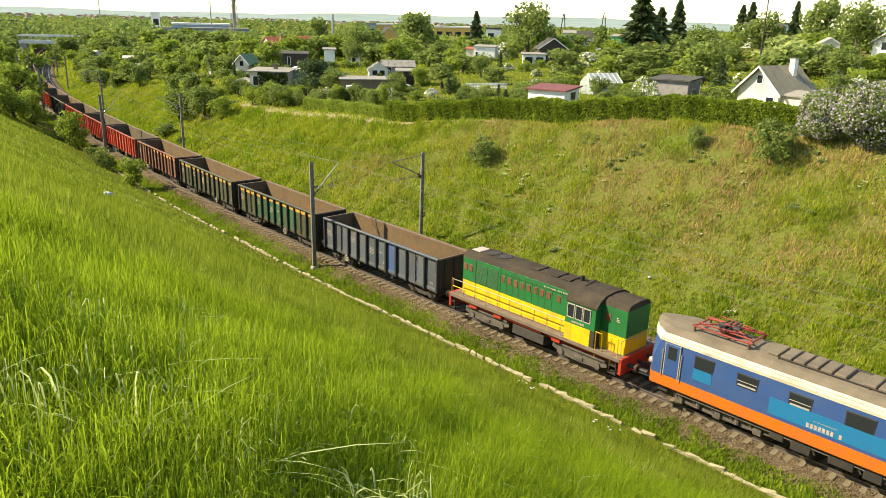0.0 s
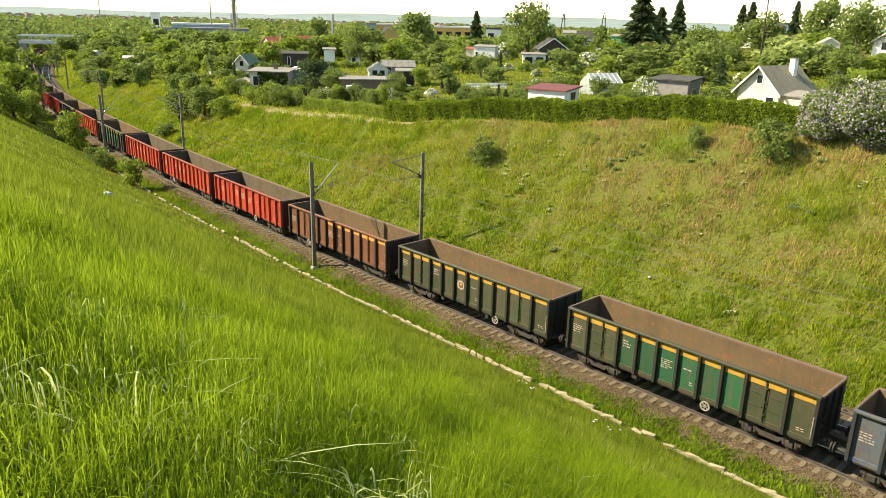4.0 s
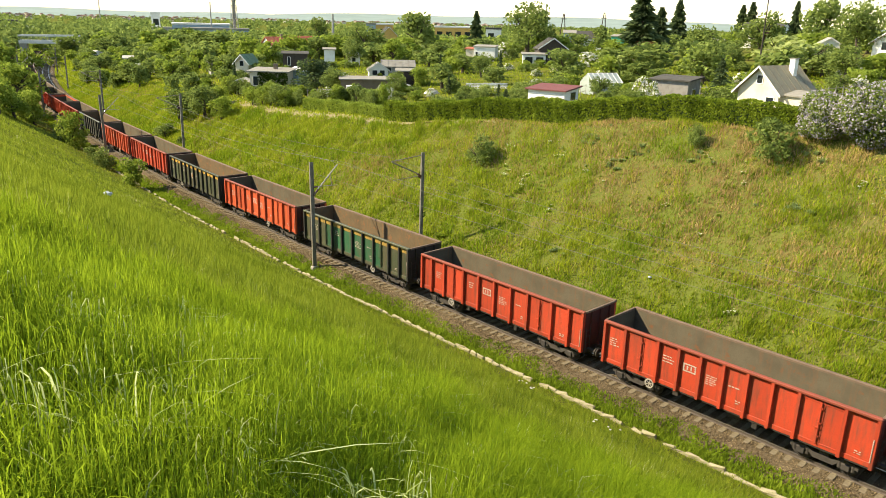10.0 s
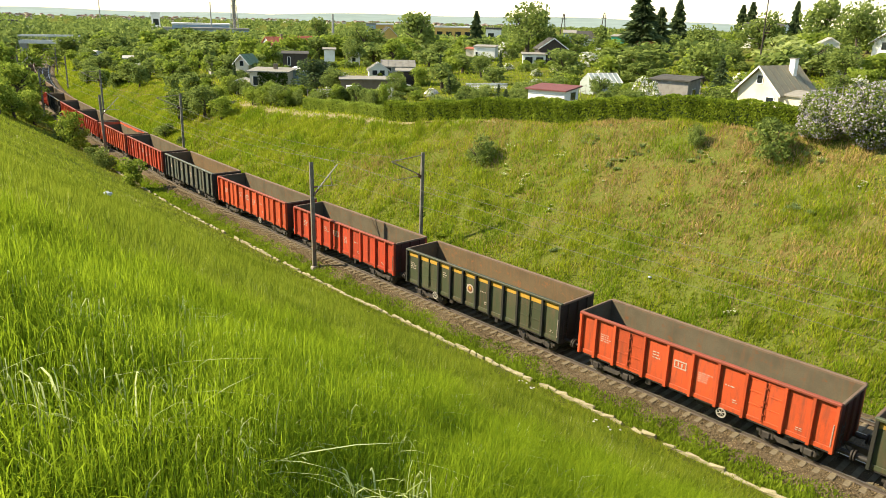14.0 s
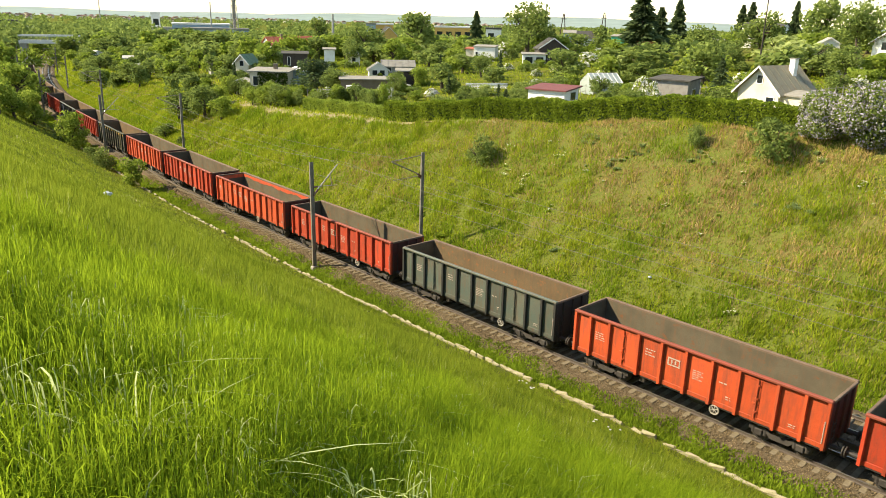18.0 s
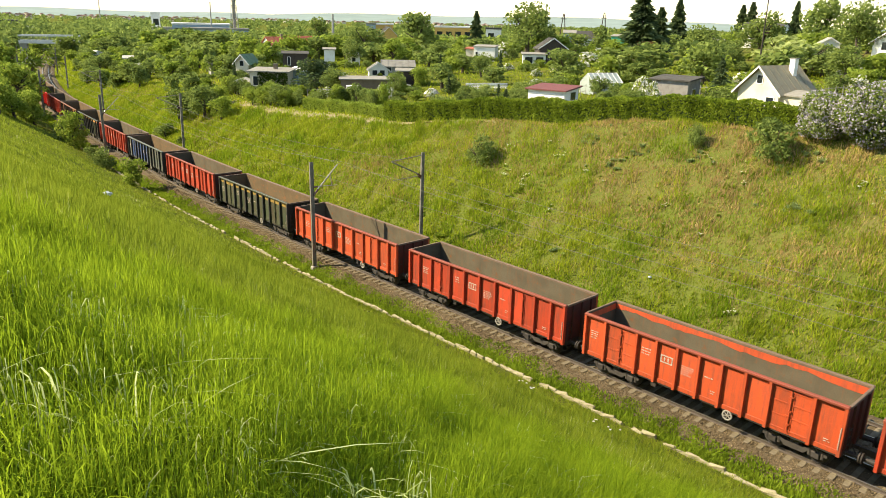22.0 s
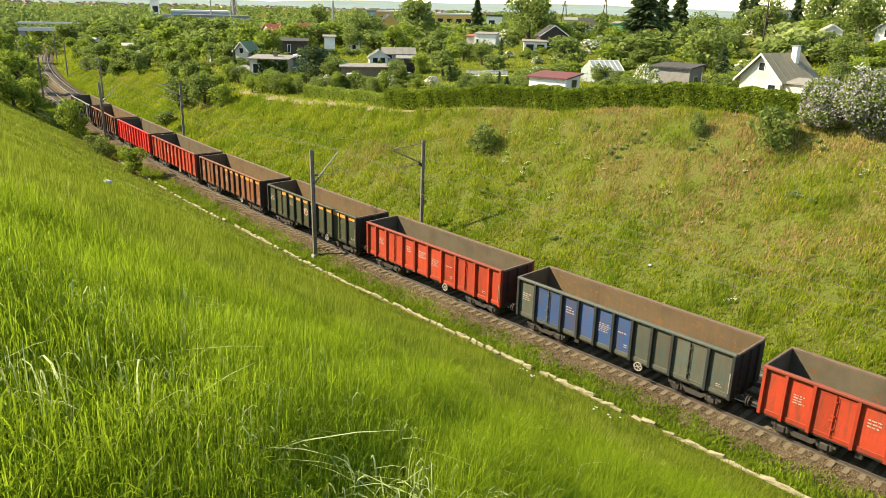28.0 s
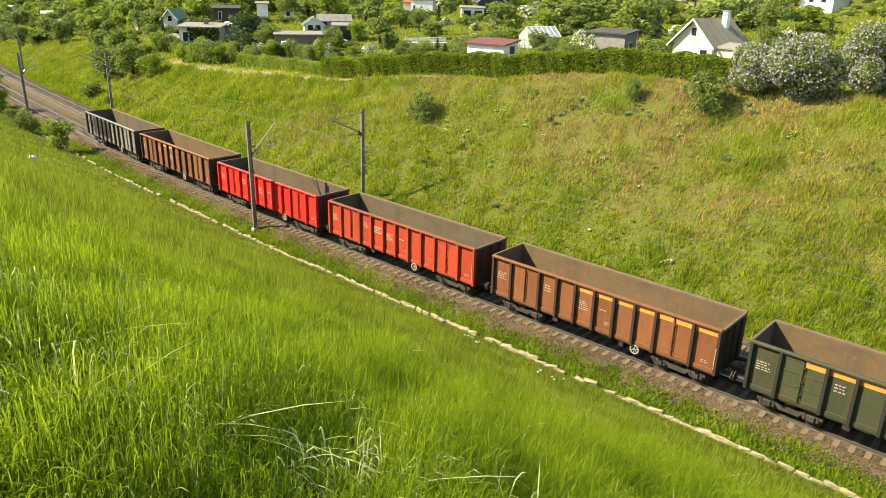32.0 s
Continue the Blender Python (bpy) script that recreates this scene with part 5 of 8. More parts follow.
def near_grass():
    rng = np.random.default_rng(11)

    def sector(n, r0, r1, power=1.0):
        a = np.radians(rng.uniform(-92, 2, n))
        r = (r0 ** power + (r1 ** power - r0 ** power) * rng.random(n)) ** (1 / power)
        x, y = EYE[0] + r * np.sin(a), EYE[1] + r * np.cos(a)
        s, o = chainage(x, y)
        ok = o < -3.7
        return x[ok], y[ok], o[ok]
    x, y, o = sector(95000, 1.6, 15, 1.6)
    lush = np.interp(o, [-30, -18, -8, -3], [1.0, 0.9, 0.6, 0.42])
    blades("meadow_grass", x, y, 0.7 * tall(x, y) * lush * np.interp(np.hypot(x - EYE[0], y - EYE[1]), [1.5, 9], [0.4, 1.0]) * rng.uniform(0.6, 1.25, len(x)), rng.uniform(0.005, 0.011, len(x)), M["blade_near"], 0.34, 0.6, 1, "curved", label="lush wind-bent bright green meadow grass")
    x, y, o = sector(190000, 13, 46, 1.2)
    lush = np.interp(o, [-30, -18, -8, -4.5, -3], [1.0, 0.85, 0.6, 0.4, 0.26])
    blades("meadow_grass", x, y, 0.58 * tall(x, y) * lush * rng.uniform(0.6, 1.25, len(x)), rng.uniform(0.02, 0.045, len(x)), M["blade"], 0.35, 0.6, 2, False, label="lush bright green meadow grass on the slope")
    x, y, o = sector(150000, 44, 190, 1.0)
    blades("meadow_grass", x, y, 0.24 * tall(x, y) * rng.uniform(0.6, 1.25, len(x)), rng.uniform(0.07, 0.15, len(x)), M["blade_mid"], 0.75, 0.5, 3, False, label="bright green meadow grass on the slope")
    x, y, o = sector(330000, 40, 128, 1.1)
    ok = o > -24
    x, y, o = x[ok], y[ok], o[ok]
    blades("meadow_grass", x, y, 0.34 * tall(x, y) * np.interp(o, [-18, -8, -4.5], [1.0, 0.75, 0.5]) * rng.uniform(0.6, 1.25, len(x)), rng.uniform(0.04, 0.08, len(x)), M["blade"], 0.45, 0.5, 12, False, label="soft green meadow grass along the slope")
    x, y, o = sector(30000, 1.4, 8, 1.3)
    blades("meadow_grass", x, y, 0.3 * tall(x, y) * rng.uniform(0.5, 1.2, len(x)), rng.uniform(0.005, 0.012, len(x)), M["blade_near"], 0.85, 0.4, 8, "curved", label="bent bright green meadow grass on the slope")
    x, y, o = sector(90000, 1.6, 16, 1.7)
    blades("meadow_grass", x, y, 0.36 * tall(x, y) * np.interp(o, [-30, -18, -8, -3], [1.0, 0.9, 0.6, 0.42]) * rng.uniform(0.5, 1.2, len(x)), rng.uniform(0.008, 0.018, len(x)), M["blade_near"], 0.5, 0.4, 6, False, label="dense lower meadow grass on the slope")
    x, y, o = sector(3400, 2.2, 26, 1.35)
    blades("seed_stalks", x, y, 0.52 * tall(x, y) * rng.uniform(0.7, 1.15, len(x)) * np.interp(o, [-30, -12, -5], [1, 0.7, 0.4]), rng.uniform(0.008, 0.016, len(x)), M["straw"], 0.45, 0.8, 4, "curved", label="pale bent seed stalks in the meadow grass")


def bent_tufts():
    """Tufts of pale bent blades that stand out of the near grass."""
    rng = np.random.default_rng(14)
    xs, ys = [], []
    for k in range(170):
        a, r = radians(rng.uniform(-88, -12 if k % 2 else -46)), 4.6 + 11 * rng.random() ** 1.2
        cx, cy = EYE[0] + r * math.sin(a), EYE[1] + r * math.cos(a)
        n = int(rng.integers(5, 22))
        xs.append(cx + rng.normal(0, 0.1, n)), ys.append(cy + rng.normal(0, 0.1, n))
    x, y = np.concatenate(xs), np.concatenate(ys)
    n = len(x)
    blades("bent_grass", x, y, rng.uniform(0.32, 0.58, n), rng.uniform(0.011, 0.021, n), M["tuft"], 0.86, 0.9, 9, "curved", label="tufts of pale bent grass blades")


M["tuft"] = leafy("pale_bent_grass", (0.3, 0.38, 0.1), (0.72, 0.75, 0.4), 0.45, 0.35)
bent_tufts()


def fractal(u, v, scale, octaves, seed):
    """Smooth random field of about -0.5 to 0.5 over u and v."""
    total, amp = np.zeros(len(u)), 0.5
    for k in range(octaves):
        table = np.random.default_rng(seed * 31 + k).uniform(-1, 1, (64, 64))
        a, b = u * scale + 7.3 * k, v * scale + 3.1 * k
        i, j = np.floor(a).astype(int), np.floor(b).astype(int)
        fa, fb = smooth(0, 1, a - i), smooth(0, 1, b - j)
        i, j, i1, j1 = i % 64, j % 64, (i + 1) % 64, (j + 1) % 64
        total += amp * ((table[i, j] * (1 - fa) + table[i1, j] * fa) * (1 - fb) + (table[i, j1] * (1 - fa) + table[i1, j1] * fa) * fb)
        amp, scale = amp * 0.55, scale * 2.1
    return total


def slope_grass():
    rng = np.random.default_rng(12)
    n = 430000
    s = rng.uniform(-1, 0, n)
    s = -3 - 197 * (-s) ** 1.7
    o = 6.5 + (brow(s) + 1.5 - 6.5) * rng.random(n)
    o = np.where((s < -54) & (o > brow(s) + 0.1) & (rng.random(n) < 0.85), o - 5.0 * rng.random(n) - 1.4, o)
    x, y, _ = on_line(s, o)
    patch = fractal(s, o * 1.3, 0.16, 5, 3)
    dry = 0.5 + 0.75 * patch + np.interp(o / brow(s), [0.35, 0.6, 1.0], [-0.5, -0.1, 0.12]) + np.interp(s, [-90, -55, -20], [-0.3, -0.05, 0.3]) * np.interp(o, [10, 16], [0.2, 1])
    lush = fractal(s + 40, o * 1.2, 0.3, 4, 8) + np.interp(o, [8, 15], [0.22, -0.04])
    is_dry = rng.random(n) < np.clip(1.2 * dry - 0.36, 0.06, 0.85)
    tuft = fractal(x, y, 1.1, 3, 5)
    keep = rng.random(n) < np.clip(0.85 + 0.55 * tuft, 0.55, 1)
    h = 0.46 * tall(x, y) * rng.uniform(0.5, 1.3, n) * np.clip(1.0 + 0.9 * tuft + 0.3 * lush, 0.5, 1.8)
    w = rng.uniform(0.03, 0.085, n) * np.interp(-s, [20, 200], [1, 2.1])
    is_lush = ~is_dry & (rng.random(n) < np.clip(0.25 + 1.2 * lush, 0, 0.85))
    for pick, mat, nm, words in ((~is_dry & ~is_lush & keep, M["blade_far"], "slope_grass", "yellowish green grass on the far slope"), (is_lush & keep, M["blade_lush"], "slope_grass", "fresh green grass tufts on the far slope"),
                                 (is_dry & keep, M["blade_dry"], "dry_slope_grass", "dry straw-coloured grass on the far slope")):
        blades(nm, x[pick], y[pick], h[pick] * (0.7 if mat is M["blade_dry"] else 1.0), w[pick], mat, 0.35, 0.3, 5, False, label=words)
    m = 45000
    s = -195 - 150 * rng.random(m) ** 1.2
    off = 6.5 + (brow(s) + 14 - 6.5) * rng.random(m)
    x, y, _ = on_line(s, off)
    blades("slope_grass", x, y, 0.5 * tall(x, y) * rng.uniform(0.5, 1.3, m), rng.uniform(0.2, 0.4, m), M["blade_far"], 0.35, 0.3, 15, False, label="green grass on the far bank")
    # weeds of the verge between ballast and edging stones, and along the far bed
    for k, (o0, o1, m) in enumerate(((-3.2, -1.9, 120000), (6.2, 8.5, 14000))):
        s = -190 * rng.random(m) ** 1.5 + 15
        off = rng.uniform(o0, o1, m) if k else -3.8 + 2.0 * rng.random(m) ** 1.1
        if not k:
            off += 0.18 * np.sin(s * 0.7) + 0.12 * np.sin(s * 2.1)
        x, y, _ = on_line(s, off)
        blades("verge_weeds", x, y, rng.uniform(0.1, 0.36, m) * tall(x * 1.7, y * 1.7) * np.interp(off, [-3.8, -3.4, -2.4, -1.8], [0.5, 1, 0.9, 0.45]), rng.uniform(0.05, 0.13, m), M["weed"], 0.55, 0.0, 7 + k, False, z=np.interp(off, [-3.85, -2.6, -2.3, -1.85, 6.3, 6.7, 8.5], [-0.47, -0.62, -0.47, -0.26, -0.47, -0.63, -0.35]), label="low green weeds beside the ballast")


near_grass()
slope_grass()


def crown_arrays(rng, centres, radii, n, leaf, flat=0.8, inner=0.55):
    """Leaf quads spread through a set of clumps."""
    vol = radii ** 2
    pick = rng.choice(len(centres), n, p=vol / vol.sum())
    d = rng.normal(size=(n, 3))
    d /= np.linalg.norm(d, axis=1)[:, None]
    r = radii[pick] * (inner + (1.08 - inner) * rng.random(n) ** 0.5)
    p = centres[pick] + d * r[:, None] * np.array([1, 1, flat])
    u = rng.normal(size=(n, 3)) + d * 0.2
    u /= np.linalg.norm(u, axis=1)[:, None]
    v = np.cross(u, d + rng.normal(size=(n, 3)) * 0.5)
    v /= np.linalg.norm(v, axis=1)[:, None] + 1e-9
    size = leaf * rng.uniform(0.6, 1.35, n)[:, None]
    u, v = u * size, v * size * 0.62
    verts = np.stack([p - u, p + v * 0.9, p + u, p - v], 1).reshape(-1, 3)
    return verts, np.arange(4 * n)


def clump_set(rng, count, wide, high, base):
    """Clump centres filling an uneven crown from base to high."""
    c, r = [], []
    for k in range(count):
        t = rng.random()
        z = base + (high - base) * (0.12 + 0.8 * t)
        reach = wide * (0.35 + 0.65 * math.sin(math.pi * min(0.95, 0.25 + 0.7 * t))) * 0.72
        a = rng.uniform(0, 2 * math.pi)
        q = reach * math.sqrt(rng.random())
        c.append((q * math.cos(a), q * math.sin(a), z))
        r.append(wide * rng.uniform(0.24, 0.46))
    return np.array(c), np.array(r)


def trunk_mesh(rng, high, wide, base, thick=0.05):
    bm = bmesh.new()
    top = Vector((rng.uniform(-0.05, 0.05), rng.uniform(-0.05, 0.05), base + (high - base) * 0.45))
    rod(bm, (0, 0, -0.05), top * 0.55, thick, thick * 0.75, 7)
    rod(bm, top * 0.55, top, thick * 0.75, thick * 0.4, 7)
    for k in range(6):
        a = rng.uniform(0, 2 * math.pi)
        f = rng.uniform(0.45, 0.95)
        q = top * f
        rod(bm, q, q + Vector((math.cos(a) * wide * 0.55, math.sin(a) * wide * 0.55, (high - base) * rng.uniform(0.15, 0.4))), thick * 0.4, thick * 0.12, 5)
    return bm


TREES = {}


def tree_kind(key, leaf_mat, n, leaf, wide, base, clumps, seed, flowers=None, flower_share=0.3):
    """Unit-height tree: trunk and crown meshes (and blossom)."""
    rng = np.random.default_rng(seed)
    c, r = clump_set(rng, clumps, wide, 1.0 - wide * 0.25, base)
    v, f = crown_arrays(rng, c, r, n, leaf)
    v[:, 2] = np.maximum(v[:, 2], base * 0.3)
    crown = from_arrays(key + "_crown", v, f, 4, leaf_mat)
    trunk = mesh_of(key + "_trunk", trunk_mesh(rng, 1.0, wide, base), M["bark"])
    bloom = None
    if flowers:
        v, f = crown_arrays(rng, c, r * 1.04, int(n * flower_share), leaf * 0.8, inner=0.9)
        bloom = from_arrays(key + "_blossom", v, f, 4, flowers)
    TREES[key] = (trunk, crown, bloom)


for k in range(4):
    tree_kind("broad_%d" % k, M["leaf"], 3000, 0.027, 0.46, 0.16, 26, 20 + k)
    tree_kind("fresh_%d" % k, M["leaf_light"], 2100, 0.034, 0.5, 0.1, 18, 40 + k)
    tree_kind("broad_far_%d" % k, M["leaf"], 1150, 0.043, 0.46, 0.14, 24, 120 + k)
    tree_kind("fresh_far_%d" % k, M["leaf_light"], 900, 0.051, 0.5, 0.08, 16, 140 + k)
for k in range(3):
    tree_kind("bush_%d" % k, M["leaf"] if k else M["leaf_light"], 1500, 0.047, 0.62, 0.02, 14, 60 + k)
    tree_kind("bush_far_%d" % k, M["leaf"] if k else M["leaf_light"], 480, 0.083, 0.62, 0.02, 12, 160 + k)
tree_kind("blossom", M["leaf_light"], 1100, 0.055, 0.62, 0.02, 14, 70, M["blossom"], 1.0)
tree_kind("blossom_far", M["leaf_light"], 340, 0.09, 0.62, 0.02, 12, 72, M["blossom"], 0.9)
tree_kind("grey_bush", M["leaf_grey"], 480, 0.08, 0.6, 0.02, 12, 71)
tree_kind("pine", M["leaf_dark"], 3200, 0.03, 0.5, 0.1, 20, 73)


def conifer_kind(key, n, wide, seed):
    rng = np.random.default_rng(seed)
    t = rng.random(n) ** 0.8
    layer = 0.22 + 0.78 * np.abs(np.sin(t * 22 + 0.6 * np.sin(t * 9))) ** 1.4
    a = rng.uniform(0, 2 * np.pi, n)
    r = wide * (1 - t) ** 0.8 * (0.35 + 0.65 * layer) * rng.uniform(0.4, 1.05, n) * (1 + 0.3 * np.sin(a * 3 + t * 17) + 0.2 * np.sin(a * 5 - t * 31))
    p = np.stack([r * np.cos(a), r * np.sin(a), 0.06 + 0.92 * t - r * 0.3], 1)
    u = np.stack([np.cos(a), np.sin(a), np.full(n, -0.35)], 1) * 0.045
    v = np.cross(u, rng.normal(size=(n, 3)))
    v = v / (np.linalg.norm(v, axis=1)[:, None] + 1e-9) * 0.016
    verts = np.stack([p - u, p + v, p + u, p - v], 1).reshape(-1, 3)
    crown = from_arrays(key + "_crown", verts, np.arange(4 * n), 4, M["leaf_dark"])
    bm = bmesh.new()
    rod(bm, (0, 0, -0.03), (0, 0, 0.96), 0.022, 0.004, 7)
    TREES[key] = (mesh_of(key + "_trunk", bm, M["bark"]), crown, None)


conifer_kind("spruce", 3600, 0.26, 80)
conifer_kind("thuja", 1000, 0.3, 81)


def polar(az, d):
    a = radians(az)
    return EYE[0] + d * math.sin(a), EYE[1] + d * math.cos(a)


def plant(key, x, y, high, wide, label, category="tree", name="tree", group="", turn=None):
    """wide: crown half-width in metres."""
    trunk, crown, bloom = TREES[key]
    unit = {"b": 0.46, "f": 0.5, "s": 0.26, "t": 0.3, "p": 0.5}[key[0]] if not key.startswith(("bush", "blossom", "grey")) else 0.62
    t = thing(name, label, category, None, group)
    k = wide / unit
    t.matrix_basis = Matrix.LocRotScale((x, y, ground_z(x, y) - 0.05), Euler((0, 0, random.uniform(0, 6.28) if turn is None else turn)), (k, k, high))
    part("trunk", trunk, None, t)
    part("crown", crown, None, t)
    if bloom:
        part("blossom", bloom, None, t)
    return t


# ---- trees that stand out, by bearing from the overlook, distance, height and half-width ----
BROAD = [(-49.3, 183, 11.4, 5.8), (-41, 167.1, 12.6, 6.2), (-53.2, 172.1, 8.8, 4.9), (-28.7, 139.6, 7.6, 4.1), (-24.8, 153, 9.6, 5.5), (-21.4, 196.5, 12.0, 5.9),
         (-18.8, 142.6, 10.5, 4.8), (-56.5, 242.2, 11.8, 4.0), (-66.7, 122.9, 5.2, 3.2), (-65, 117.1, 5.0, 2.8), (-63.8, 111.4, 4.0, 1.9), (-59.6, 108.2, 3.4, 2.2),
         (-55.4, 113.7, 4.1, 2.4), (-46.5, 134.7, 3.9, 2.4), (-44.4, 120.8, 4.1, 2.0), (-37.4, 195.4, 5.7, 4.4), (-34.1, 160.9, 4.6, 3.6), (-31, 186.3, 5.0, 3.5),
         (-26.8, 125.1, 4.6, 2.6), (-21.7, 118.6, 4.7, 2.7), (-19.3, 107.8, 4.7, 2.8), (-50.8, 107.5, 3.3, 1.7), (-49.1, 112.9, 3.3, 1.8), (-61.8, 188.3, 6.8, 4.0), (-64.9, 226.1, 7.4, 4.7),
         (-66.8, 245, 7.4, 4.5), (-71.2, 264.3, 6.7, 5.9), (-73.5, 305.9, 8.6, 6.1), (-70.1, 202.3, 4.5, 3.3), (-72.4, 238.3, 4.8, 3.4), (-35.8, 239.3, 8.4, 4.4), (-59.1, 184, 5.7, 3.1), (-54.1, 153.6, 5.7, 2.9),
         (-76.9, 149.9, 8.4, 4.2), (-76.5, 126.8, 5.6, 2.6), (-78.1, 117.4, 5.2, 2.7), (-79.4, 124, 7.9, 4.0), (-75.9, 164.3, 7.2, 3.1), (-77.3, 222.2, 10.1, 4.8), (-75.8, 244.7, 8.9, 4.2), (-74.5, 284.9, 5.7, 3.8), (-75.3, 350, 8.0, 5.0), (-73.9, 360, 8.2, 5.0), (-72.2, 330, 8.0, 5.0), (-71.5, 345, 9.0, 5.0), (-70.3, 283, 7.1, 4.2), (-69.2, 330, 8.5, 5.0), (-68.1, 282.8, 7.1, 4.1), (-65.9, 305.3, 8.6, 4.8), (-63.4, 300, 8.0, 4.6), (-60.8, 291.6, 8.1, 4.4)]
SPRUCE = [(-32.9, 161.6, 13.8, 5.4), (-31.6, 168.6, 10.3, 3.2), (-44.9, 261.4, 13.8, 3.6), (-30.4, 227.9, 13.8, 3.8), (-26.2, 253.5, 12.7, 3.3), (-22.8, 235.5, 12.1, 2.7), (-25.6, 249.4, 13.2, 3.5)]
random.seed(2)
for i, (az, d, h, w) in enumerate(BROAD):
    x, y = polar(az, d)
    plant("%s%s_%d" % (("broad", "fresh")[(i % 3 == 1 and h < 6) or az < -74.5], "" if d < 180 else "_far", i % 4), x, y, h, w, "leafy green garden tree in full spring leaf", group="garden trees")
for az, d, h, w in SPRUCE:
    x, y = polar(az, d)
    plant("spruce", x, y, h, w, "tall dark green spruce among the gardens", name="spruce_tree", group="garden conifers")
for az, d, h, w in ((-27.1, 85.5, 4.8, 1.5), (-62.7, 128.2, 4.9, 0.8), (-43, 117.2, 4.5, 0.8), (-47.5, 124.9, 3.4, 0.7)):
    x, y = polar(az, d)
    plant("thuja", x, y, h, w, "slim dark green garden cypress", name="cypress_tree", group="garden conifers")
x, y = polar(-56.9, 117.5)
plant("pine", x, y, 5.4, 4.2, "low spreading dark green pine", name="pine_tree")


# ---- shrubs on the slopes ----
for key, s, o, h, w, words in (("bush_1", -48, 17.4, 3.0, 1.75, "round dark green shrub on the grass slope"), ("bush_1", -28.9, 23.4, 2.0, 0.95, "small dark green shrub near the slope's edge"),
                               ("bush_2", -23.1, 23.5, 3.2, 1.9, "broad green shrub on the slope's edge"),
                               ("bush_2", -110.5, 8.7, 2.3, 1.9, "dark shrub at the foot of the slope"), ("bush_1", -103.5, 8.6, 1.3, 0.8, "low shrub beside the mast"), ("bush_0", -105.4, -4.7, 5.1, 2.5, "fresh green shrub by the track"), ("bush_1", -109.5, -5.6, 3.4, 2.2, "green shrub by the track"),
                               ("bush_1", -89.0, -4.7, 2.9, 1.6, "green shrub by the track"), ("bush_0", -78.0, -4.7, 3.1, 1.7, "fresh green shrub by the track"), ("bush_2", -95.5, -4.6, 1.9, 1.5, "green shrub by the track"),
                               ):
    x, y, _ = on_line(s, o)
    plant(key, x, y, h, w, words, "shrub", "shrub", "shrubs on the slopes")


M["weed_blue"] = leafy("blue_grey_weed_leaves", (0.16, 0.22, 0.07), (0.36, 0.43, 0.18), 0.4)
M["umbel_white"] = leafy("creamy_white_umbels", (0.62, 0.62, 0.42), (0.82, 0.82, 0.62), 0.3)


def leaf_rosette(seed, n, mat, flat):
    """A low weed: n broad pointed leaves that rise from one root and bend outwards; unit size."""
    def build(bm):
        rng = random.Random(seed)
        for k in range(n):
            a, tilt, length, wide = rng.uniform(0, 6.283), rng.uniform(0.25, 1.1) * flat, rng.uniform(0.6, 1.05), rng.uniform(0.09, 0.17)
            c, q = math.cos(a), math.sin(a)
            root = (rng.uniform(-0.25, 0.25), rng.uniform(-0.25, 0.25))
            pts = []
            for f, ww in ((0.0, 0.25), (0.45, 1.0), (0.8, 0.7), (1.0, 0.0)):
                r, z = length * f * math.sin(tilt * (0.6 + 0.6 * f)), length * f * math.cos(tilt * (0.6 + 0.6 * f))
                for sgn in (-1, 1):
                    pts.append(bm.verts.new((root[0] + c * r - q * sgn * wide * ww, root[1] + q * r + c * sgn * wide * ww, z)))
            for m in (0, 2, 4):
                bm.faces.new((pts[m], pts[m + 1], pts[m + 3], pts[m + 2]))
    return build


def umbel_head(bm):
    """A stalk with an umbrella of small flower heads; unit height."""
    rng = random.Random(4)
    rod(bm, (0, 0, 0), (0, 0, 0.92), 0.012, 0.008, 5)
    for k in range(8):
        a, r = k * 2.4, 0.03 + 0.022 * k
        x, y, q = r * math.cos(a), r * math.sin(a), rng.uniform(0.025, 0.045)
        box(bm, x - q, x + q, y - q, y + q, 0.88 + rng.uniform(0, 0.06), 0.97)


def weed_at(s, o, size, kind, rng):
    x, y, _ = on_line(s, o)
    m = Matrix.LocRotScale((float(x), float(y), ground_z(x, y) - 0.02), Euler((0, 0, rng.uniform(0, 6.28))), (size, size, size))
    if kind == "umbel":
        t = thing("flowering_weed", "creamy white flowering weed on the grass slope", "weed", m, "weeds on the slope")
        for k in range(rng.randrange(3, 7)):
            part("flower", kept("umbel_head", umbel_head, M["umbel_white"]), None, t, at=pose(rng.uniform(-0.55, 0.55), rng.uniform(-0.55, 0.55), rng.uniform(-0.25, 0.05), rng.uniform(-14, 14), rng.uniform(-14, 14), rng.uniform(0, 360)))
        part("leaves", kept("umbel_leaves_%d" % rng.randrange(3), leaf_rosette(rng.randrange(3), 14, None, 0.8), M["weed"]), None, t)
    else:
        words, mat = {"grey": ("clump of blue-grey leafy weeds on the slope", "weed_blue"), "dark": ("dark green clump of weeds on the slope", "hedge_leaf"), "green": ("low broad-leaved green weed on the slope", "weed")}[kind]
        t = thing("weed", words, "weed", m, "weeds on the slope")
        for k in range(3):
            part("leaf_rosette", kept("rosette_%s_%d" % (kind, k), leaf_rosette(20 + k, 22, None, 0.9), M[mat]), None, t, at=pose(rng.uniform(-0.7, 0.7), rng.uniform(-0.5, 0.5), 0, 0, 0, rng.uniform(0, 360)))


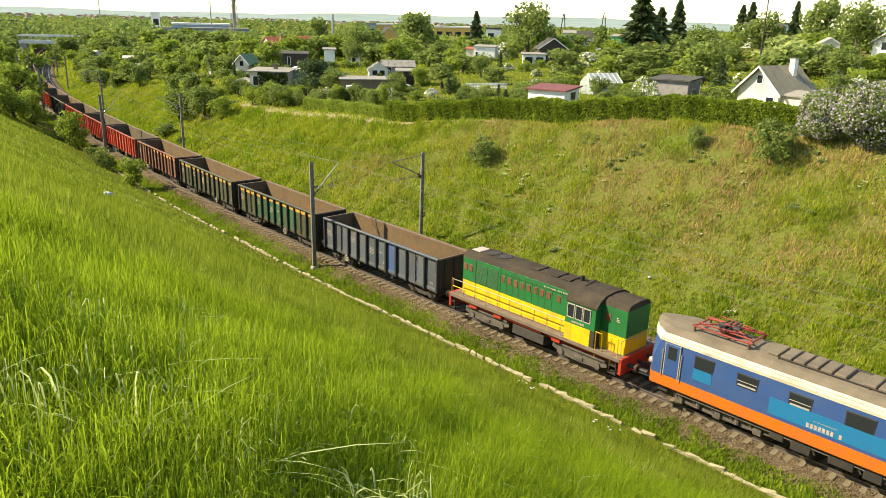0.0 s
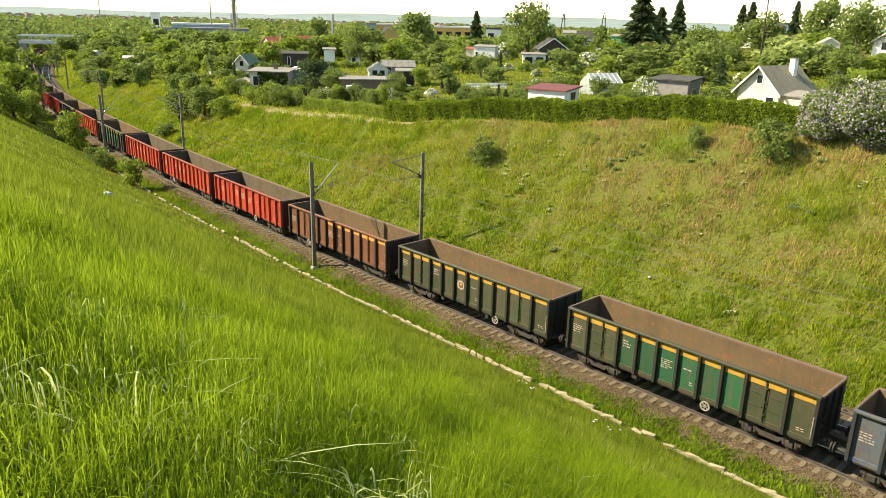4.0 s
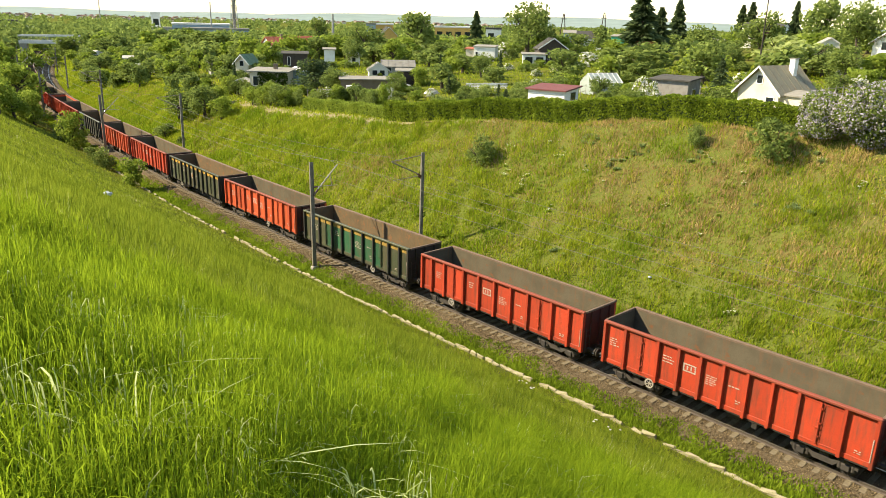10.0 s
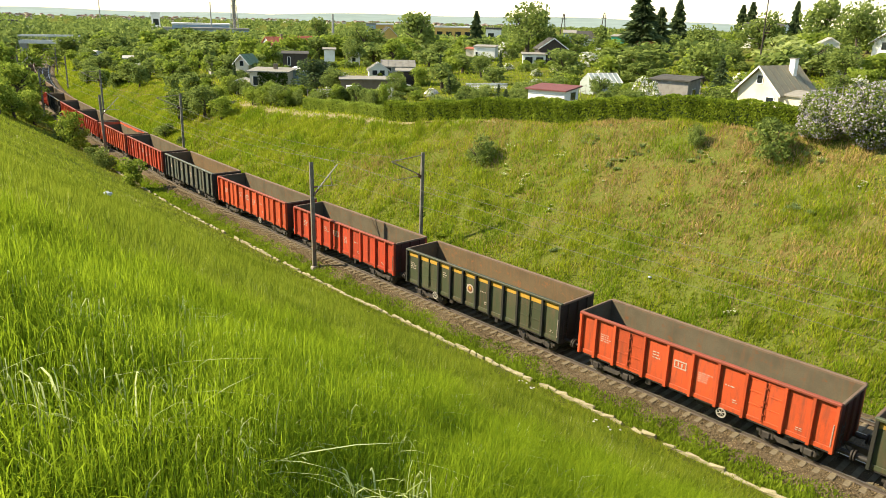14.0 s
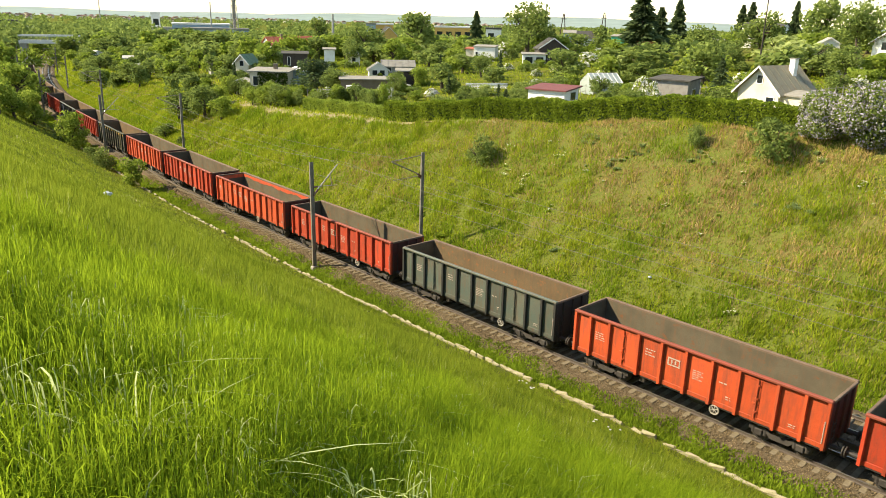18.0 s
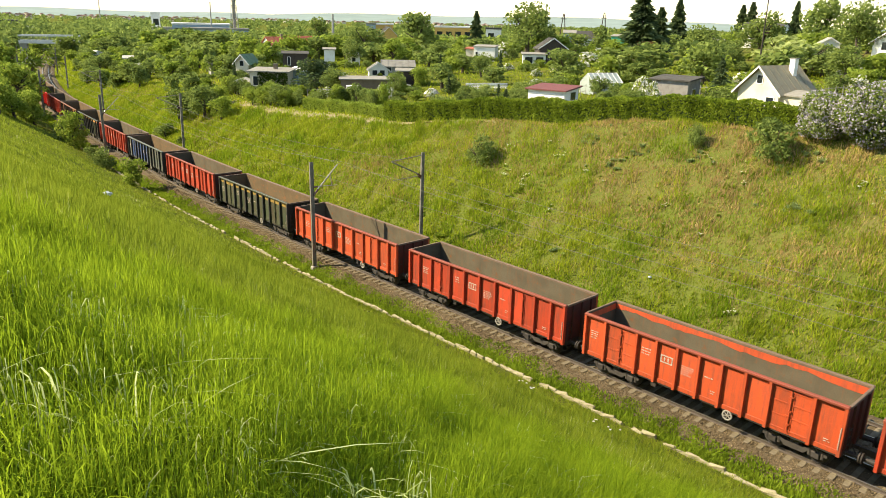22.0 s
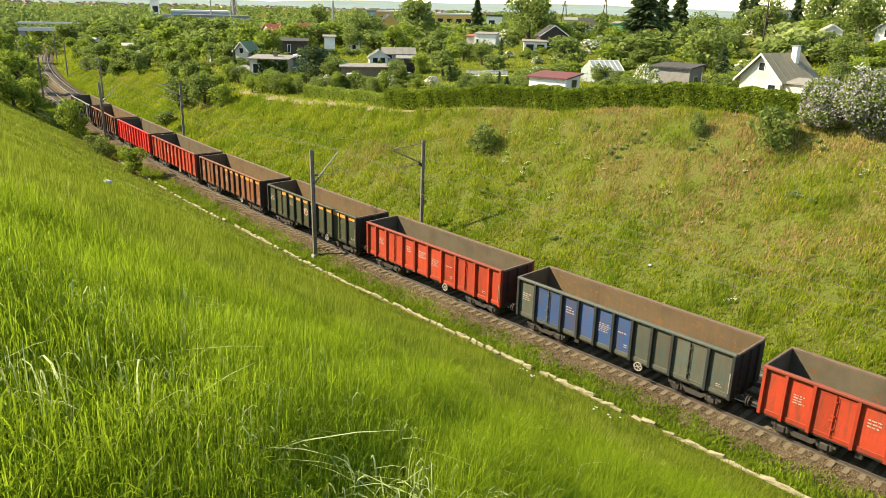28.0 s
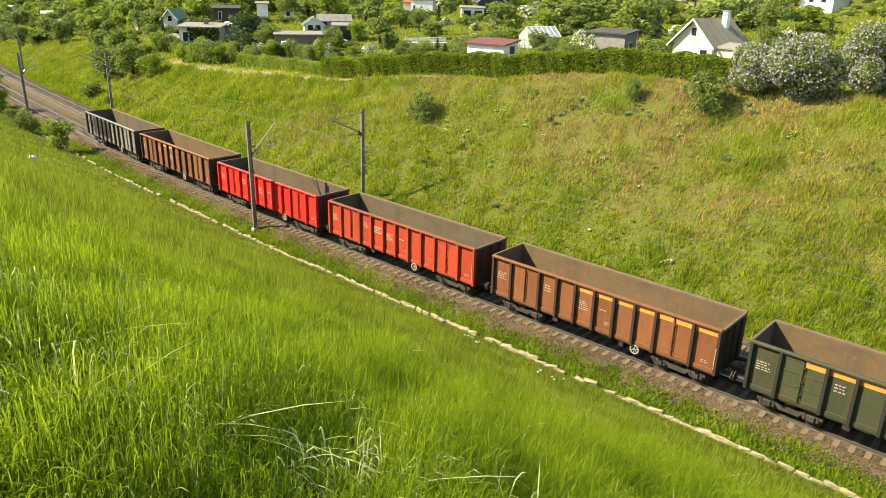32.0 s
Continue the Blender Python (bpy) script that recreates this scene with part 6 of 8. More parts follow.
def slope_weeds():
    rng = random.Random(77)
    for s, o in ((-42.4, 22.0), (-40.4, 20.4), (-39.7, 19.0), (-44.4, 17.5), (-43.5, 17.3), (-41.7, 17.0), (-40.9, 16.6), (-46.5, 20.1), (-36.7, 19.1), (-46.8, 17.8), (-23.4, 20.9), (-19.8, 24.0), (-27.2, 22.2),
                 (-18.6, 10.2), (-15.6, 22.1), (-15.1, 21.6), (-14.4, 20.8), (-15.8, 21.9), (-28.0, 17.0), (-36.0, 14.5)):
        for k in range(3):
            weed_at(s + rng.uniform(-0.7, 0.7), o + rng.uniform(-0.5, 0.5), rng.uniform(0.2, 0.34), "umbel", rng)
    for s, o, kind, n in ((-32.9, 21.9, "grey", 5), (-34.7, 20.0, "grey", 6), (-39.0, 22.5, "grey", 7), (-18.7, 19.0, "grey", 5), (-32.4, 11.3, "grey", 4), (-30.5, 11.8, "grey", 3), (-27.5, 22.1, "grey", 4), (-20.5, 24.2, "grey", 6),
                          (-11.0, 20.4, "grey", 10), (-41.1, 15.3, "dark", 7), (-42.5, 13.2, "dark", 8), (-43.4, 9.6, "dark", 7), (-48.0, 10.5, "dark", 5), (-25.0, 19.5, "green", 5), (-22.0, 22.4, "grey", 4)):
        for k in range(n):
            weed_at(s + rng.uniform(-1.0, 1.0), o + rng.uniform(-0.6, 0.6), rng.uniform(0.22, 0.4), kind, rng)
    for k in range(110):
        s = -8 - 75 * rng.random()
        o = rng.uniform(8.8, float(brow(s)) - 0.3)
        weed_at(s, o, rng.uniform(0.14, 0.28), rng.choice(("green", "green", "grey", "dark", "umbel")) if o > 15 else rng.choice(("green", "green", "dark")), rng)


slope_weeds()


UMBELS = ((-17.9, -9.2, 6), (-13.4, -10.4, 6))


def white_umbels():
    """White-flowered stalks on the near slope and pale flowers scattered on the far one."""
    rng = random.Random(78)
    for s, o, n in UMBELS:
        for k in range(n):
            x, y, _ = on_line(s + rng.uniform(-0.7, 0.7), o + rng.uniform(-0.35, 0.35))
            h = rng.uniform(0.35, 0.6)
            t = thing("white_flower", "white umbel flower standing in the meadow grass", "flower", Matrix.Translation((x, y, ground_z(x, y))), "white flowers")
            part("stem", kept("umbel_stem", lambda bm: rod(bm, (0, 0, 0), (0, 0, 0.5), 0.006, seg=5), M["blade"]), None, t)
            part("umbel", kept("umbel", lambda bm: [box(bm, 0.017 * math.cos(q) * r - 0.006, 0.017 * math.cos(q) * r + 0.006, 0.017 * math.sin(q) * r - 0.006, 0.017 * math.sin(q) * r + 0.006, 0.5, 0.512) for q, r in [(0, 0)] + [(j * 1.047, 1.1) for j in range(6)] + [(j * 0.6981, 2.1) for j in range(9)]], M["blossom"]), None, t, at=Matrix.Rotation(rng.uniform(-0.3, 0.3), 4, "X"))


white_umbels()


def lilac_shrub(x, y, high, wide, seed):
    rng = np.random.default_rng(seed)
    c, r = clump_set(rng, 26, wide, high - 0.6, 0.3)
    t = thing("lilac_shrub", "big lilac shrub covered with pale mauve blossom", "shrub", Matrix.Translation((x, y, ground_z(x, y) - 0.1)), "lilacs")
    v, f = crown_arrays(rng, c, r, 9000, 0.11)
    part("crown", from_arrays("lilac_leaves", v, f, 4, M["leaf"]), None, t)
    v, f = crown_arrays(rng, c, r * 1.06, 6200, 0.078, inner=0.93)
    part("blossom", from_arrays("lilac_blossom", v, f, 4, M["lilac"]), None, t, "pale mauve blossom")
    part("trunk", trunk_mesh(rng, high, wide, 0.3, 0.09), M["bark"], t)


for s, o, h, w, sd in ((-20.9, 26.4, 4.0, 2.2, 1), (-17.5, 26.1, 4.7, 2.8, 2), (-13.4, 28.6, 5.0, 3.0, 3), (-9.2, 28.2, 4.6, 2.8, 4)):
    x, y, _ = on_line(s, o)
    lilac_shrub(x, y, h, w, sd)


# ---- clipped hedges along the edge ----
def hedge(s0, s1, d0, d1, high, thick, n, leaf, label):
    rng = np.random.default_rng(int(-s0))
    t = rng.random(n)
    s = s0 + (s1 - s0) * t
    top = rng.random(n) < 0.36
    q = rng.uniform(-1, 1, n)
    z = np.where(top, 1.0, rng.random(n) ** 0.8)
    o = np.where(top, q, np.where(rng.random(n) < 0.75, -1.0, 1.0))
    wob = 0.12 * np.sin(s * 2.1) + 0.1 * np.sin(s * 5.3 + z * 3) + rng.normal(0, 0.05, n)
    off = brow(s) + d0 + (d1 - d0) * t + (o * (1 + wob * 0.6)) * thick / 2
    x, y, _ = on_line(s, off)
    zz = land(x, y) + z * high * (1 + 0.05 * np.sin(s * 0.9) + 0.04 * np.sin(s * 2.7)) + rng.normal(0, 0.05, n)
    p = np.stack([x, y, zz], 1)
    u = rng.normal(size=(n, 3))
    u /= np.linalg.norm(u, axis=1)[:, None]
    v = np.cross(u, rng.normal(size=(n, 3)))
    v /= np.linalg.norm(v, axis=1)[:, None]
    size = leaf * rng.uniform(0.6, 1.3, n)[:, None]
    u, v = u * size, v * size * 0.7
    verts = np.stack([p - u, p - v, p + u, p + v], 1).reshape(-1, 3)
    h = thing("hedge", label, "hedge", None, "hedges")
    part("foliage", from_arrays("hedge_foliage", verts, np.arange(4 * n), 4, M["hedge_leaf" if high > 1.6 else "leaf_light"]), None, h)
    # solid block added inside the foliage, so gaps between leaves look dark
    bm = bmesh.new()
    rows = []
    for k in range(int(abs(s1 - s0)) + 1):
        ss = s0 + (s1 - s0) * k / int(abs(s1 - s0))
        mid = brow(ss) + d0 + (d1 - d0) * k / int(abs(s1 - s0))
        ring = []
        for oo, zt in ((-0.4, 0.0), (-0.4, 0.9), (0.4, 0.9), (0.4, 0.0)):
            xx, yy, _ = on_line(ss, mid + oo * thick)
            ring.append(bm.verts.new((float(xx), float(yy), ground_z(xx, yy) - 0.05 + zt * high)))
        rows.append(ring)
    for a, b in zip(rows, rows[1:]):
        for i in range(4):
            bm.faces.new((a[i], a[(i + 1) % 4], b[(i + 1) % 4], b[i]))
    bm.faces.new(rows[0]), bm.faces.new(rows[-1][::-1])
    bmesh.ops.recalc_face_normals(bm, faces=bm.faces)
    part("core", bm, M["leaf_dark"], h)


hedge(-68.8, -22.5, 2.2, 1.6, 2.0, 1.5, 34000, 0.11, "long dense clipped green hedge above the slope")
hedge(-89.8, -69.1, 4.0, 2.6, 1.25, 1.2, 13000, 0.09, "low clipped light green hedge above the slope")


# ---- allotment gardens above the cutting ----
M["plaster"] = material("sunlit_white_plaster", (0.78, 0.76, 0.70), 0.9, (0.62, 0.58, 0.5), 0.4, 1.2, 30, bump=0.1)
M["plaster_cream"] = material("cream_plaster", (0.62, 0.55, 0.42), 0.9, (0.5, 0.42, 0.3), 0.4, 1.2, 30, bump=0.1)
M["plaster_grey"] = material("grey_rough_plaster", (0.35, 0.34, 0.31), 0.9, (0.24, 0.23, 0.2), 0.5, 1.2, 30, bump=0.1)
M["plank"] = material("weathered_brown_boards", (0.2, 0.15, 0.1), 0.85, (0.12, 0.085, 0.055), 0.5, 2, 40, bump=0.2)
M["plank_dark"] = material("dark_stained_boards", (0.06, 0.045, 0.035), 0.85, (0.035, 0.028, 0.022), 0.5, 2, 40, bump=0.2)
M["plank_grey"] = material("silvered_grey_boards", (0.24, 0.225, 0.2), 0.85, (0.15, 0.135, 0.115), 0.5, 2, 40, bump=0.2)
M["felt"] = material("grey_roofing_felt", (0.26, 0.245, 0.21), 0.9, (0.17, 0.16, 0.13), 0.5, 1.5, 30, bump=0.15)
M["felt_pale"] = material("pale_corrugated_roofing", (0.4, 0.38, 0.32), 0.85, (0.28, 0.26, 0.2), 0.5, 1.5, 30, bump=0.15)
M["felt_dark"] = material("dark_roofing_felt", (0.09, 0.085, 0.075), 0.9, (0.05, 0.048, 0.042), 0.5, 1.5, 30, bump=0.15)
M["maroon"] = material("maroon_roof_sheet", (0.16, 0.05, 0.045), 0.8, (0.11, 0.04, 0.035), 0.5, 1.5, 30)
M["tile_red"] = material("red_clay_roof", (0.34, 0.1, 0.05), 0.85, (0.22, 0.075, 0.045), 0.5, 2, 40)
# far roofs are greyed: distance haze put into their colour
M["tile_far"] = material("hazed_town_roofs", (0.24, 0.15, 0.12), 0.9, (0.16, 0.12, 0.1), 0.5, 0.05, 0.4, bump=0)
M["roof_green"] = material("green_sheet_roof", (0.15, 0.22, 0.12), 0.8, (0.1, 0.15, 0.085), 0.5, 1.5, 30)
M["wall_green"] = material("bright_green_boards", (0.05, 0.3, 0.16), 0.8, (0.04, 0.22, 0.12), 0.4, 1.5, 30)
M["wall_yellow"] = material("yellow_ochre_plaster", (0.6, 0.38, 0.12), 0.9, (0.48, 0.3, 0.1), 0.4, 1.5, 30)
M["blue_sheet"] = material("blue_grey_sheet", (0.25, 0.33, 0.38), 0.7, (0.18, 0.24, 0.28), 0.4, 1.5, 30)
M["poly"] = material("cloudy_greenhouse_film", (0.33, 0.37, 0.33), 0.3, (0.22, 0.26, 0.22), 0.4, 2, 30, bump=0.02)
M["dirt"] = material("trodden_dirt_path", (0.29, 0.235, 0.13), 0.95, (0.15, 0.155, 0.055), 0.7, 0.5, 12, bump=0.4)
M["white_trim"] = material("white_painted_trim", (0.72, 0.7, 0.65), 0.7, (0.55, 0.52, 0.46), 0.4, 3, 40, bump=0)


def opening(parent, name, x, z, w, h, y, mat_in=None):
    """A framed window or door on the front wall at y."""
    bm = bmesh.new()
    t = 0.07
    for a, b, c, d in ((-w / 2, w / 2, -h / 2, -h / 2 + t), (-w / 2, w / 2, h / 2 - t, h / 2), (-w / 2, -w / 2 + t, -h / 2 + t, h / 2 - t), (w / 2 - t, w / 2, -h / 2 + t, h / 2 - t)):
        box(bm, x + a, x + b, y - 0.05, y + 0.05, z + c, z + d)
    f = part(name, bm, M["white_trim"], parent)
    bm = bmesh.new()
    box(bm, x - w / 2 + t, x + w / 2 - t, y - 0.015, y + 0.015, z - h / 2 + t, z + h / 2 - t)
    part("pane" if name == "window" else "door_leaf", bm, mat_in or M["glass"], f)


def hut(az, d, w, dep, wall, rise, turn, mat, roof, label, kind="gable", windows=(), name="garden_house", category="house", chimney=None, over=0.3, side_windows=()):
    """A small house. Its front faces the overlook, turned by turn degrees; gable: ridge runs back; cross: ridge runs across; flat: one tilted slab."""
    x, y = polar(az, d)
    z = ground_z(x, y)
    t = thing(name, label, category, pose(x, y, z - 0.25, 0, 0, -az + turn), "garden houses")
    th = 0.14
    h = wall + 0.25
    a, b = w / 2, dep / 2
    for y0, back in ((-b, 0), (b - th, 1)):
        bm = bmesh.new()
        if kind == "gable":
            prism(bm, [(-a, 0), (a, 0), (a, h), (0, h + rise * 0.97), (-a, h)], y0, y0 + th, "y")
        else:
            box(bm, -a, a, y0, y0 + th, 0, h + (rise * back if kind == "flat" else 0))
        part("wall", bm, mat, t)
    for sx in (-1, 1):
        bm = bmesh.new()
        if kind == "cross":
            prism(bm, [(-b + th, 0), (b - th, 0), (b - th, h), (0, h + rise * 0.97), (-b + th, h)], sx * a - (th if sx > 0 else 0), sx * a + (th if sx < 0 else 0), "x")
        else:
            prism(bm, [(-b + th, 0), (b - th, 0), (b - th, h + (rise if kind == "flat" else 0)), (-b + th, h)], sx * a - (th if sx > 0 else 0), sx * a + (th if sx < 0 else 0), "x")
        part("side_wall", bm, mat, t)
    if kind == "flat":
        bm = bmesh.new()
        prism(bm, [(-b - over, h + 0.02 - rise * over / dep), (b + over, h + 0.02 + rise * (1 + over / dep)), (b + over, h + 0.16 + rise * (1 + over / dep)), (-b - over, h + 0.16 - rise * over / dep)], -a - over, a + over, "x")
        part("roof", bm, roof, t)
    else:
        half, run, axis = (a, b, "y") if kind == "gable" else (b, a, "x")
        for sx in (-1, 1):
            lo = (sx * (half + over), h - rise * over / half)
            bm = bmesh.new()
            prism(bm, [(0.0, h + rise), lo, (lo[0], lo[1] + 0.13), (0.0, h + rise + 0.13)], -run - over, run + over, axis)
            slab = part("roof_slope", bm, roof, t)
            n = max(3, int(run * 2 / 0.9))
            for k in range(n + 1):
                bm = bmesh.new()
                q = -run - over + 0.06 + (2 * run + 2 * over - 0.12) * k / n
                prism(bm, [(sx * 0.05, h + rise + 0.11), (lo[0], lo[1] + 0.13), (lo[0], lo[1] + 0.165), (sx * 0.05, h + rise + 0.15)], q - 0.04, q + 0.04, axis)
                part("roof_batten", bm, roof, slab)
            if kind == "gable":
                bm = bmesh.new()
                prism(bm, [(0, h + rise - 0.06), (lo[0], lo[1] - 0.06), (lo[0], lo[1] + 0.15), (0, h + rise + 0.15)], -run - over - 0.04, -run - over, "y")
                part("barge_board", bm, M["white_trim"], slab)
    for wx, wz, ww, wh in windows:
        opening(t, "window", wx, wz + 0.25, ww, wh, -b)
    for sgn, wy, wz, ww, wh in side_windows:
        bm = bmesh.new()
        box(bm, sgn * a - 0.04, sgn * a + 0.04, wy - ww / 2 - 0.06, wy + ww / 2 + 0.06, wz + 0.19 - wh / 2, wz + 0.31 + wh / 2)
        f = part("window", bm, M["white_trim"], t)
        bm = bmesh.new()
        box(bm, sgn * a - 0.06, sgn * a + 0.06, wy - ww / 2, wy + ww / 2, wz + 0.25 - wh / 2, wz + 0.25 + wh / 2)
        part("pane", bm, M["glass"], f)
    if chimney:
        bm = bmesh.new()
        box(bm, chimney[0] - 0.28, chimney[0] + 0.28, chimney[1] - 0.28, chimney[1] + 0.28, h + rise - chimney[2], h + rise + 0.75, 0.02)
        c = part("chimney", bm, M["plaster"] if kind == "gable" else M["plank"], t)
        bm = bmesh.new()
        box(bm, chimney[0] - 0.34, chimney[0] + 0.34, chimney[1] - 0.34, chimney[1] + 0.34, h + rise + 0.75, h + rise + 0.83)
        part("chimney_cap", bm, M["felt"], c)
    return t


M["stained"] = material("stained_white_plaster", (0.6, 0.56, 0.46), 0.9, (0.5, 0.42, 0.28), 0.6, 0.7, 30, bump=0.15, third=(0.5, 0.3, 0.15), third_at=0.64)
M["rusty_roof"] = material("rust_streaked_sheet_roof", (0.27, 0.235, 0.15), 0.8, (0.2, 0.16, 0.1), 0.6, 1.2, 30, bump=0.15, third=(0.27, 0.13, 0.07), third_at=0.6)
PL, CR, GR = M["plaster"], M["plaster_cream"], M["plaster_grey"]
big = hut(-23.4, 78.9, 4.3, 5.4, 1.9, 2.1, -33, M["stained"], M["rusty_roof"], "stained white plastered cottage with a rust-streaked gable roof", "gable", [(0.0, 2.9, 0.7, 0.85), (1.3, 0.9, 0.9, 1.0)], chimney=(0.7, 1.2, 1.2), over=0.45, side_windows=[(1, -1.2, 1.2, 0.9, 0.9)])
hut(-21.9, 76.1, 2.6, 2, 1.5, 0.25, -33, CR, M["felt"], "low cream lean-to shed beside the cottage", "flat", name="shed", category="shed", over=0.25)
hut(-38.9, 82.4, 4.4, 3.2, 2.05, 0.3, -28, PL, M["maroon"], "white garden shed with a flat maroon roof", "flat", [], "shed", "shed", over=0.3, side_windows=[(1, 0.3, 1.5, 1.1, 0.8)])
hut(-30.1, 86.2, 4.2, 3, 2.5, 0.25, -25, M["plank_grey"], M["felt_dark"], "silvered board shed with a flat grey roof", "flat", [], "shed", "shed", side_windows=[(1, 0.0, 1.3, 0.8, 0.7)])
hut(-61.8, 136.7, 2.5, 3.4, 3.7, 1.3, -30, CR, M["roof_green"], "narrow cream chalet with a green gable roof", "gable", [(0, 3.6, 0.9, 1.0), (0, 1.6, 0.9, 0.9)], over=0.4)
ivy_house = hut(-60, 122.7, 6, 4, 3.2, 0.3, -18, CR, M["felt"], "flat-roofed cream garden house overgrown with ivy", "flat", [(-2.1, 1.8, 0.9, 1.5)], over=0.4, chimney=(0.4, 0.5, 0.2))
hut(-62.1, 125.7, 1.9, 2, 1.9, 0.4, -20, PL, M["felt_pale"], "small white hut with a pale roof", "gable", [], "shed", "shed")
hut(-58, 123.7, 2.2, 2.2, 2.6, 0.3, -20, M["blue_sheet"], M["white_trim"], "small blue-grey shed with a white roof", "flat", [], "shed", "shed")
hut(-52.2, 123.6, 3, 2.6, 1.3, 1, 4, PL, M["felt"], "white summer house with glazed gable front", "gable", [(-0.6, 0.8, 0.9, 0.9), (0.6, 0.8, 0.9, 0.9)])
hut(-50.7, 128.1, 5.21, 2.71, 1.35, 0.833, 4, M["plaster_grey"], M["felt"], "long low garden house with a grey roof", "cross", [(-1.6, 0.8, 1.0, 0.8), (0, 0.8, 1.0, 0.8), (1.6, 0.8, 1.0, 0.8)])
hut(-52.7, 112.1, 9, 3, 1.6, 0.2, 3, M["plank"], M["felt"], "long low board shed with a flat grey roof", "flat", [(3.2, 0.9, 0.8, 0.8)], "shed", "shed")
hut(-50.1, 114.8, 2.6, 2.2, 2, 0.2, 0, M["plank_dark"], M["felt"], "dark board shed among the garden shrubs", "flat", [], "shed", "shed")
hut(-44.1, 161.5, 4.52, 3.66, 2.91, 0.269, -12, PL, M["felt"], "white box-shaped garden house with a flat roof", "flat", [(-1.6, 1.5, 0.6, 1.0)], over=0.2)
hut(-45.2, 162.4, 1.72, 3.23, 2.58, 0.215, -12, CR, M["tile_red"], "small peach shed beside the white house", "flat", [], "shed", "shed")
hut(-39.3, 148.3, 5.3, 4.87, 2.97, 1.8, 12, M["plank_dark"], M["felt_dark"], "dark timber house with a steep dark gable roof", "gable", [(-1.2, 1.6, 1.2, 1.2), (1.4, 1.6, 1.0, 1.2)], over=0.3)
hut(-40.5, 144.1, 4.21, 2.1, 2, 0.21, 4, PL, M["felt"], "white veranda with dark openings", "flat", [(-1.0, 1.0, 1.5, 1.3), (1.0, 1.0, 1.5, 1.3)], "veranda", "veranda")
hut(-34.5, 226, 3.09, 2.85, 4.28, 0.357, -15, M["wall_green"], M["felt"], "bright green hut with a pale window", "flat", [(0, 2.4, 0.9, 0.9)])
hut(-32.5, 161.7, 3.45, 3.23, 3.56, 0.323, -15, M["wall_yellow"], M["tile_red"], "ochre hut with a brown roof", "flat", [(-0.6, 2.2, 0.8, 0.8)])
hut(-24.6, 233.1, 10.6, 8.48, 5.51, 1.06, -14, PL, M["felt_dark"], "white villa with a low dark roof and balcony", "cross", [(-3, 3.9, 1.4, 1.4), (0, 3.9, 1.4, 1.4), (3, 3.9, 1.4, 1.4)], chimney=(2.0, 0.5, 0.8))
hut(-16.55, 142, 5.4, 5.4, 2.8, 1.9, -25, PL, M["tile_red"], "white house with a red-edged gable roof", "gable", [(-0.9, 2.2, 0.9, 1.3), (1.1, 2.2, 0.9, 1.3)], over=0.5)
hut(-24.1, 160, 3.0, 2.6, 2.9, 0.2, -10, CR, M["plank"], "narrow white hut with a flat roof", "flat", [(0.6, 1.8, 0.6, 0.7)])
hut(-59.5, 205.8, 7, 6, 3, 2.2, 30, PL, M["tile_red"], "white house with a red clay roof", "cross", [(-2, 1.6, 1.1, 1.2), (2, 1.6, 1.1, 1.2)], chimney=(1, 0, 0.5))
hut(-58.1, 227.5, 8.47, 6.35, 2.75, 2.54, 20, CR, M["tile_red"], "house with a large red clay roof", "cross", [(0, 1.4, 1.1, 1.0)])
hut(-51.5, 271.9, 5.66, 6.8, 5.66, 2.72, 10, M["wall_yellow"], M["felt_dark"], "orange gabled house among the trees", "gable", [(0, 3.8, 1.2, 1.2)])
hut(-36.9, 239.2, 8, 6, 4.2, 2, 10, PL, M["felt_dark"], "white house with a dark roof among trees", "cross", [(-2, 2.6, 1.1, 1.2), (2, 2.6, 1.1, 1.2)])
hut(-38, 227.9, 3.34, 3.34, 5.56, 0.667, 0, M["blue_sheet"], M["felt"], "pale blue-grey hut among trees", "flat", [])
hut(-28.2, 185.2, 6.35, 4.23, 2.75, 0.423, 10, PL, M["felt"], "low white garden house with a flat roof", "flat", [(-1.5, 1.4, 1.2, 1.0), (1.5, 1.4, 1.2, 1.0)])
hut(-20.6, 159.3, 3.4, 3, 2.2, 1, 10, PL, M["felt_pale"], "white garden hut with pale roof", "gable", [(0, 1.2, 0.8, 0.8)])
hut(-54, 154, 2.4, 2.4, 2, 1, 0, PL, M["felt"], "small white gabled garden hut", "gable", [(0, 1.1, 0.8, 0.9)])
hut(-55.8, 147.5, 2, 2, 3.2, 0.2, 0, PL, M["felt"], "narrow white garden hut", "flat", [])
hut(-58.3, 149.9, 4.6, 3, 2.6, 0.3, 0, M["plank_dark"], M["felt_dark"], "dark open-fronted shed in the gardens", "flat", [(-1.2, 1.3, 0.6, 1.6)], "shed", "shed")
hut(-69.8, 192.6, 2, 2, 3, 0.4, 0, CR, M["felt_pale"], "narrow cream hut among bushes", "flat", [])
hut(-71.8, 244.1, 3.76, 2.82, 1.88, 1.13, 20, PL, M["felt_pale"], "white hut with a pale roof", "gable", [(0, 1.5, 1.0, 1.0)])
hut(-63.7, 157.2, 4, 3, 2.2, 0.3, 10, M["plaster_grey"], M["felt_pale"], "grey garden hut with a pale roof", "flat", [(0, 1.2, 0.9, 0.8)])


